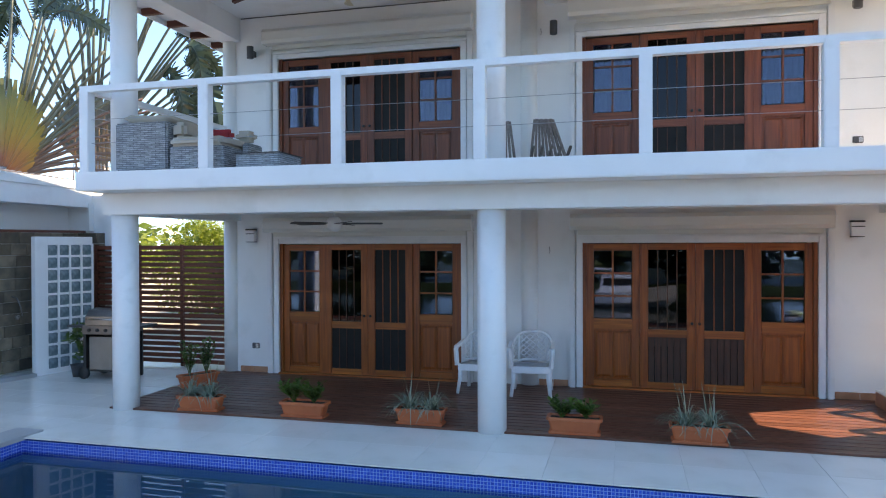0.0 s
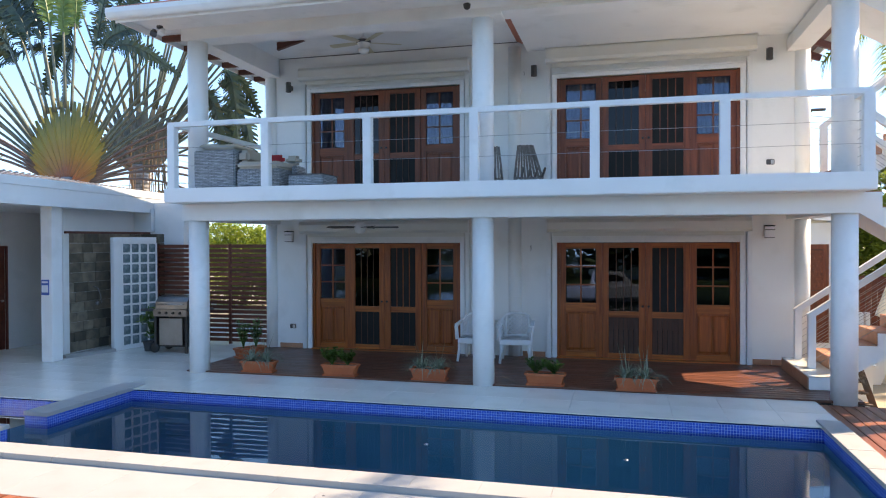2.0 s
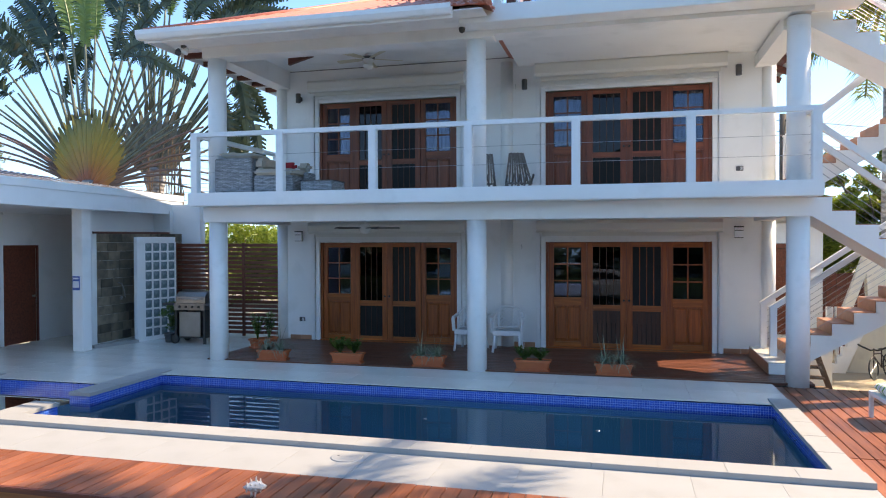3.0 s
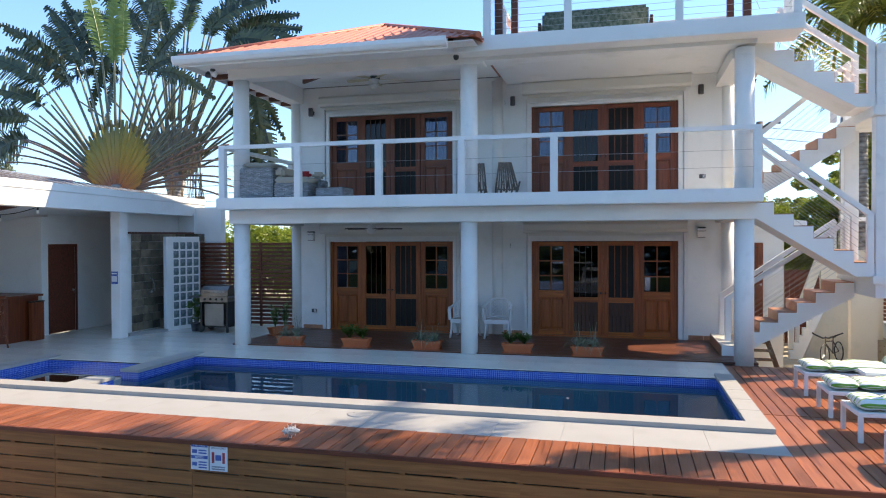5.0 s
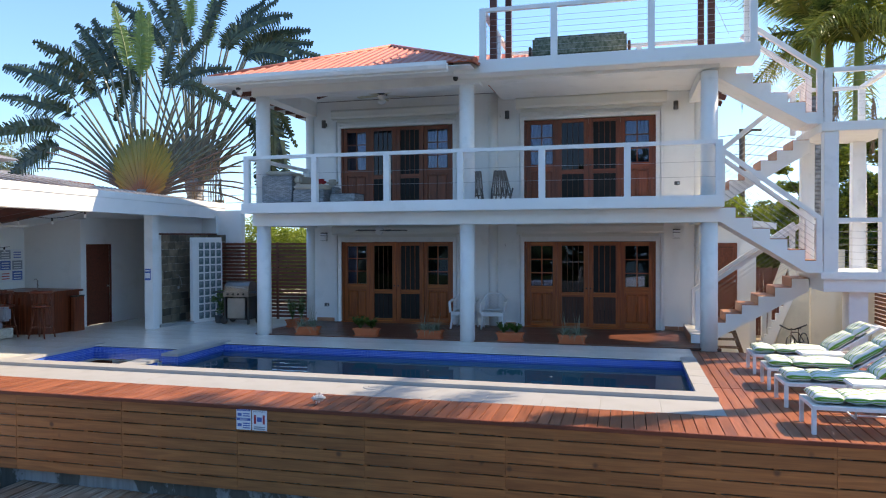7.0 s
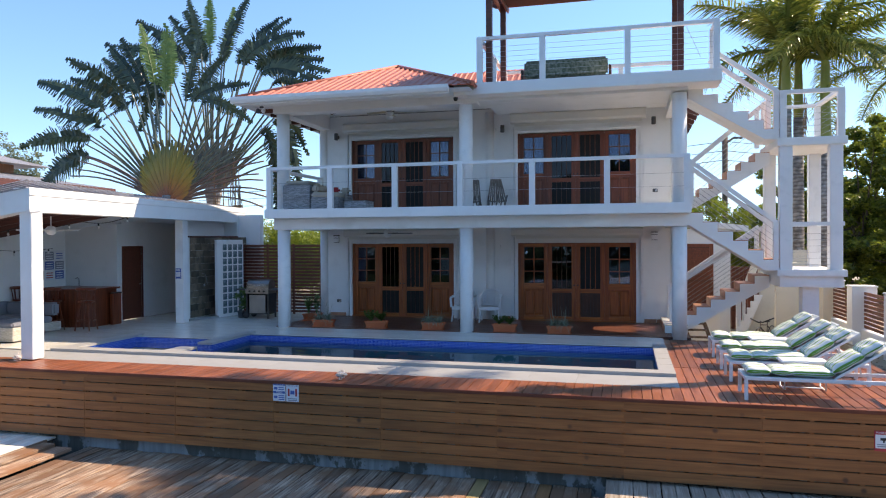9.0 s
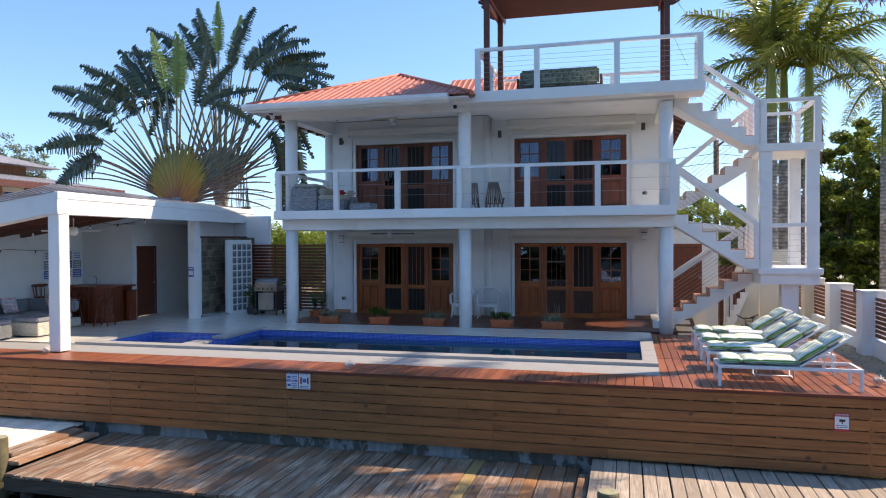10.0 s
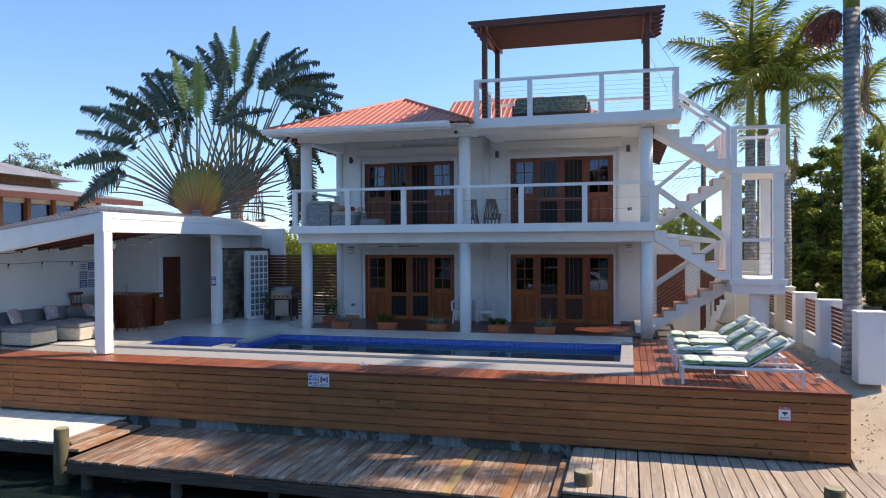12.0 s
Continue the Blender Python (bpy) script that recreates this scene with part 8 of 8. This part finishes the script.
# ---------------------------------------------------------------- signs on the deck skirt
def letters(parent, text, size, x, y, z, mat):
    cu = bpy.data.curves.new("lettering", 'FONT')
    cu.body, cu.size, cu.align_x, cu.align_y, cu.extrude = text, size, 'CENTER', 'CENTER', 0.0008
    ob = new("lettering", cu)
    deps = bpy.context.evaluated_depsgraph_get()
    me = bpy.data.meshes.new_from_object(ob.evaluated_get(deps))
    bpy.data.objects.remove(ob)
    me.materials.clear()
    me.materials.append(mat)
    o2 = new("lettering", me)
    o2.parent = parent
    o2.matrix_basis = pose(x, y, z, 90, 0, 0)
    return o2


SY = FENCE_Y - 0.012
for x0, x1, red in ((-1.63, -1.41, False), (-1.395, -1.175, True)):
    t = thing("pool_sign", "blue and white pool rules sign on the deck skirt", "sign", "signs on the deck skirt")
    part("plate", box(x0, x1, SY - 0.008, SY, -0.34, -0.03, 0.002), M_PAPER, t)
    if not red:
        part("header", box(x0 + 0.008, x1 - 0.008, SY - 0.011, SY - 0.009, -0.085, -0.04), M_BLUEINK, t)
        part("header", box(x0 + 0.008, x1 - 0.008, SY - 0.011, SY - 0.009, -0.215, -0.18), M_BLUEINK, t)
        for word, z in (("NOTICE", -0.063), ("AVISO", -0.198)):
            letters(t, word, 0.040, (x0 + x1) / 2, SY - 0.0115, z, M_PAPER)
        for z in (-0.12, -0.15, -0.25, -0.28, -0.31):
            part("text_bar", box(x0 + 0.10, x1 - 0.02, SY - 0.011, SY - 0.009, z - 0.008, z + 0.006), M_BLUEINK, t)
        for z in (-0.13, -0.27):
            part("symbol", box(x0 + 0.02, x0 + 0.08, SY - 0.011, SY - 0.009, z - 0.025, z + 0.015), M_BLUEINK, t)
    else:
        for word, z in (("SOCIAL", -0.055), ("DISTANCING", -0.085)):
            letters(t, word, 0.030, (x0 + x1) / 2, SY - 0.0085, z, M_GREYINK)
        for z in (-0.29, -0.315):
            part("text_bar", box(x0 + 0.03, x1 - 0.03, SY - 0.011, SY - 0.009, z - 0.008, z + 0.006), M_GREYINK, t)
        for x in (x0 + 0.03, x1 - 0.06):
            part("symbol", box(x, x + 0.03, SY - 0.011, SY - 0.009, -0.25, -0.13), M_REDINK, t)
        part("symbol", box(x0 + 0.075, x1 - 0.075, SY - 0.011, SY - 0.009, -0.22, -0.16), M_BLUEINK, t)
t = thing("warning_sign", "red and white camera warning sign on the deck skirt", "sign", "signs on the deck skirt")
part("plate", box(7.05, 7.26, SY - 0.008, SY, -0.545, -0.275, 0.002), M_REDINK, t)
part("field", box(7.062, 7.248, SY - 0.011, SY - 0.009, -0.505, -0.325), M_PAPER, t)
letters(t, "WARNING", 0.036, 7.155, SY - 0.010, -0.30, M_PAPER)
part("symbol", box(7.12, 7.20, SY - 0.0135, SY - 0.012, -0.40, -0.365), M_BLACK, t)
part("symbol", box(7.15, 7.17, SY - 0.0135, SY - 0.012, -0.43, -0.401), M_BLACK, t)
for z in (-0.455, -0.48):
    part("text_bar", box(7.08, 7.23, SY - 0.0135, SY - 0.012, z - 0.006, z + 0.006), M_GREYINK, t)


# ---------------------------------------------------------------- conch shells
M_SHELL = paint("shell", (0.72, 0.66, 0.60), (0.62, 0.52, 0.45), 0.6, 9, 60, 0.3, stain=(0.45, 0.36, 0.30))


def conch(at, seed, s):
    """A whorled shell with a flared lip and crowns of blunt spikes."""
    rng = random.Random(seed)
    bm = bmesh.new()
    lathe(bm, [(0.004, -0.13), (0.022, -0.10), (0.040, -0.075), (0.036, -0.07), (0.062, -0.03), (0.056, -0.022), (0.072, 0.02), (0.05, 0.07), (0.026, 0.11), (0.010, 0.14)], 0, 0, 16)
    bm.transform(pose(0, 0, 0, 0, 90, 0))
    lip = [(-0.03, -0.05, 0.02), (0.02, -0.12, 0.05), (0.09, -0.11, 0.04), (0.13, -0.04, 0.0), (0.05, -0.03, -0.03), (-0.02, -0.04, -0.02)]
    top = [bm.verts.new(v) for v in lip]
    low = [bm.verts.new((x, y, z - 0.014)) for x, y, z in lip]
    bm.faces.new(top)
    bm.faces.new(list(reversed(low)))
    for k in range(6):
        bm.faces.new((top[k], low[k], low[(k + 1) % 6], top[(k + 1) % 6]))
    for x, r, n, h in ((-0.08, 0.034, 7, 0.03), (-0.03, 0.055, 8, 0.055), (0.02, 0.066, 8, 0.06), (0.07, 0.045, 6, 0.04)):
        for k in range(n):
            a = k * math.tau / n + rng.uniform(-0.2, 0.2)
            d = Vector((rng.uniform(-0.5, 0.2), math.cos(a), math.sin(a)))
            p = Vector((x, r * math.cos(a), r * math.sin(a)))
            tube(bm, [p - d * 0.01, p + d * h * rng.uniform(0.7, 1.2)], 0.014, 6, True, 0.003)
    ob = solid("conch_shell", bm, M_SHELL, "pale spiky conch shell lying on the deck", "shell", "conch shells on the deck")
    ob.matrix_world = at @ Matrix.Scale(s, 4)
    return ob


conch(pose(-0.58, -8.80, 0.07, 10, 0, 25), 1, 0.75)
conch(pose(-7.22, -8.60, 0.07, 0, 0, 160), 2, 0.75)
conch(pose(7.90, -8.25, 0.06, 0, 0, -30), 3, 0.75)

# ---------------------------------------------------------------- boundary wall
M_SLATB = timber("boundary_slat", (0.13, 0.045, 0.025), (0.25, 0.095, 0.05), 'y', 0.6, 7, 0.15, 0.1)
bw_t = thing("boundary_wall", "white rendered piers with red-brown slat panels between", "wall", kind="structure")
pys = (-6.62, -3.72, -1.22, 1.3, 3.8)
for k, y in enumerate(pys):
    part("pier", box(8.98, 9.50, y, y + 0.44, -0.30, 1.09, 0.012), M_CREAM if k > 2 else M_WHITE, bw_t, "white rendered pier")
    part("pier_cap", box(8.96, 9.52, y - 0.02, y + 0.46, 1.091, 1.13, 0.01), M_WHITE, bw_t)
    if k:
        a, b = pys[k - 1] + 0.44, y
        part("low_wall", box(9.16, 9.34, a, b, -0.30, 0.12, 0.008), M_WHITE, bw_t)
        for r in range(9):
            z = 0.16 + r * 0.095
            part("slat", box(9.22, 9.25, a + 0.005, b - 0.005, z, z + 0.07, 0.003), M_SLATB, bw_t)

# fallen leaves and grit on the path beside the deck
rng = random.Random(61)
verts, faces = [], []
for k in range(1500):
    x, y = 8.25 + rng.random() ** 1.5 * 4.0, rng.uniform(-9.3, 2.5)
    z = -0.236 if y > -6.0 else -0.236 + (y + 6.0) * 0.2889
    a, r = rng.uniform(0, math.tau), rng.uniform(0.008, 0.030)
    c, d = math.cos(a) * r, math.sin(a) * r
    tilt = rng.uniform(0.004, 0.025)
    i = len(verts)
    verts += [(x - c, y - d, z), (x + d * 0.4, y - c * 0.4, z + tilt), (x + c, y + d, z + tilt * 0.5), (x - d * 0.4, y + c * 0.4, z + 0.002)]
    faces.append((i, i + 1, i + 2, i + 3))
me = bpy.data.meshes.new("leaf_litter")
me.from_pydata(verts, [], faces)
me.materials.append(leafy("fallen_leaf", (0.16, 0.11, 0.07), (0.36, 0.27, 0.17), 0.8, 0.1))
tagged(new("leaf_litter", me), "fallen brown leaves and grit on the sandy path", "leaf litter", kind="stuff")

# ---------------------------------------------------------------- bicycle under the stair
M_RUST = paint("dark_bicycle_paint", (0.05, 0.03, 0.025), (0.09, 0.05, 0.035), 0.6, 8, 60, 0.1)
t = thing("bicycle", "small old dark bicycle leaning beside the stair", "bicycle", at=pose(7.78, 2.30, -0.74, 0, 0, -128) @ pose(0, 0, 0, 6, 0, 0) @ Matrix.Scale(0.70, 4))
for x in (-0.50, 0.52):
    w = bmesh.new()
    tube(w, [(x + 0.32 * math.cos(k * math.tau / 28), 0, 0.34 + 0.32 * math.sin(k * math.tau / 28)) for k in range(29)], 0.022, 7)
    wh = part("wheel", w, M_BLACK, t, "black tyre")
    w = bmesh.new()
    for k in range(14):
        a = k * math.tau / 14
        tube(w, [(x, 0, 0.34), (x + 0.30 * math.cos(a), 0, 0.34 + 0.30 * math.sin(a))], 0.003, 4)
    part("spokes", w, M_STEEL, wh)
bm = bmesh.new()
for p, q in (((-0.50, 0, 0.34), (-0.05, 0, 0.32)), ((-0.05, 0, 0.32), (-0.18, 0, 0.82)), ((-0.50, 0, 0.34), (-0.16, 0, 0.70)), ((-0.16, 0, 0.72), (0.36, 0, 0.76)), ((-0.05, 0, 0.32), (0.38, 0, 0.68)), ((0.52, 0, 0.34), (0.35, 0, 0.92))):
    tube(bm, [p, q], 0.018, 7)
part("frame", bm, M_RUST, t)
bm = bmesh.new()
tube(bm, [(0.18, -0.50, 1.02), (0.26, -0.36, 0.96), (0.34, -0.10, 0.86), (0.36, 0.0, 0.88), (0.34, 0.10, 0.86), (0.26, 0.36, 0.96), (0.18, 0.50, 1.02)], 0.026, 7)
part("handlebar", bm, M_BLACK, t)
part("saddle", box(-0.30, -0.06, -0.07, 0.07, 0.83, 0.88, 0.02), M_BLACK, t)

# ---------------------------------------------------------------- neighbour's house
nb = thing("neighbour_house", "timber house with two-tiered grey metal roof and dark windows", "house", at=pose(-20.6, 7.7, 0.56, 0, 0, 90))
M_NWOOD = timber("neighbour_timber", (0.20, 0.07, 0.03), (0.36, 0.15, 0.065), 'z', 0.6, 6, 0.1, 0.1)
part("wall", box(-9.0, 0.0, 0.3, 7.5, -1.2, 4.0), M_NWOOD, nb, "varnished timber wall")
for k in range(7):
    x = -8.9 + k * 1.42
    part("post", box(x - 0.09, x + 0.09, 0.05, 0.28, -1.2, 4.0, 0.006), M_NWOOD, nb)
    if k < 6:
        part("window", box(x + 0.15, x + 1.27, 0.24, 0.295, 2.9, 3.75), M_GLASS, nb, "dark window glass")
        part("window_back", box(x + 0.12, x + 1.30, 0.285, 0.299, 2.87, 3.78), M_BLACK, nb)
        part("header", box(x + 0.1, x + 1.32, 0.2, 0.29, 3.78, 3.98), M_SHUT, nb, "cream window header")
roof_sheet(nb, (-10.2, -1.1, 4.15), (1.3, -1.1, 4.15), (-8.0, 2.2, 4.75), (-1.2, 2.2, 4.75), M_GREYROOF, 0.22, 0.02)
roof_sheet(nb, (1.3, -1.1, 4.15), (1.3, 8.6, 4.15), (-1.2, 2.2, 4.75), (-1.2, 5.5, 4.75), M_GREYROOF, 0.22, 0.02)
part("fascia", box(-10.2, 1.3, -1.13, -1.08, 3.90, 4.17), M_PERG, nb, "red-brown fascia board")
part("clerestory", box(-8.0, -1.2, 2.2, 5.6, 4.6, 5.15), M_NWOOD, nb)
roof_sheet(nb, (-9.4, 1.1, 5.1), (-0.3, 1.1, 5.1), (-7.2, 3.9, 6.0), (-3.2, 3.9, 6.0), M_GREYROOF, 0.22, 0.02)
roof_sheet(nb, (-0.3, 1.1, 5.1), (-0.3, 6.7, 5.1), (-3.2, 3.9, 6.0), (-3.2, 4.0, 6.0), M_GREYROOF, 0.22, 0.02)
part("vent_pipe", rod([(-2.4, 3.4, 5.6), (-2.4, 3.4, 6.3)], 0.04, 8), M_DKGREY, nb)

# overhead cables and a utility pole beyond the stair
t = thing("utility_pole", "dark timber utility pole with overhead wires behind the house", "pole")
part("pole", rod([(8.0, 13.0, -0.3), (8.0, 13.0, 6.6)], 0.12, 10), M_BARK, t)
part("street_light", rod([(8.0, 13.0, 6.3), (8.3, 12.7, 6.5), (8.6, 12.4, 6.45)], 0.05, 8), M_DKGREY, t)
for z, y2 in ((6.4, 26), (6.0, 27), (5.6, 28)):
    pts = [(8.0 + 30 * (k / 20), 13.0 + 6 * k / 20, z - 1.0 * math.sin(math.pi * k / 20)) for k in range(21)]
    part("wire", rod(pts, 0.012, 4), M_BLACK, t)
    pts = [(8.0 - 55 * (k / 24), 13.0 + 8 * k / 24, z - 1.4 * math.sin(math.pi * k / 24)) for k in range(25)]
    part("wire", rod(pts, 0.012, 4), M_BLACK, t)
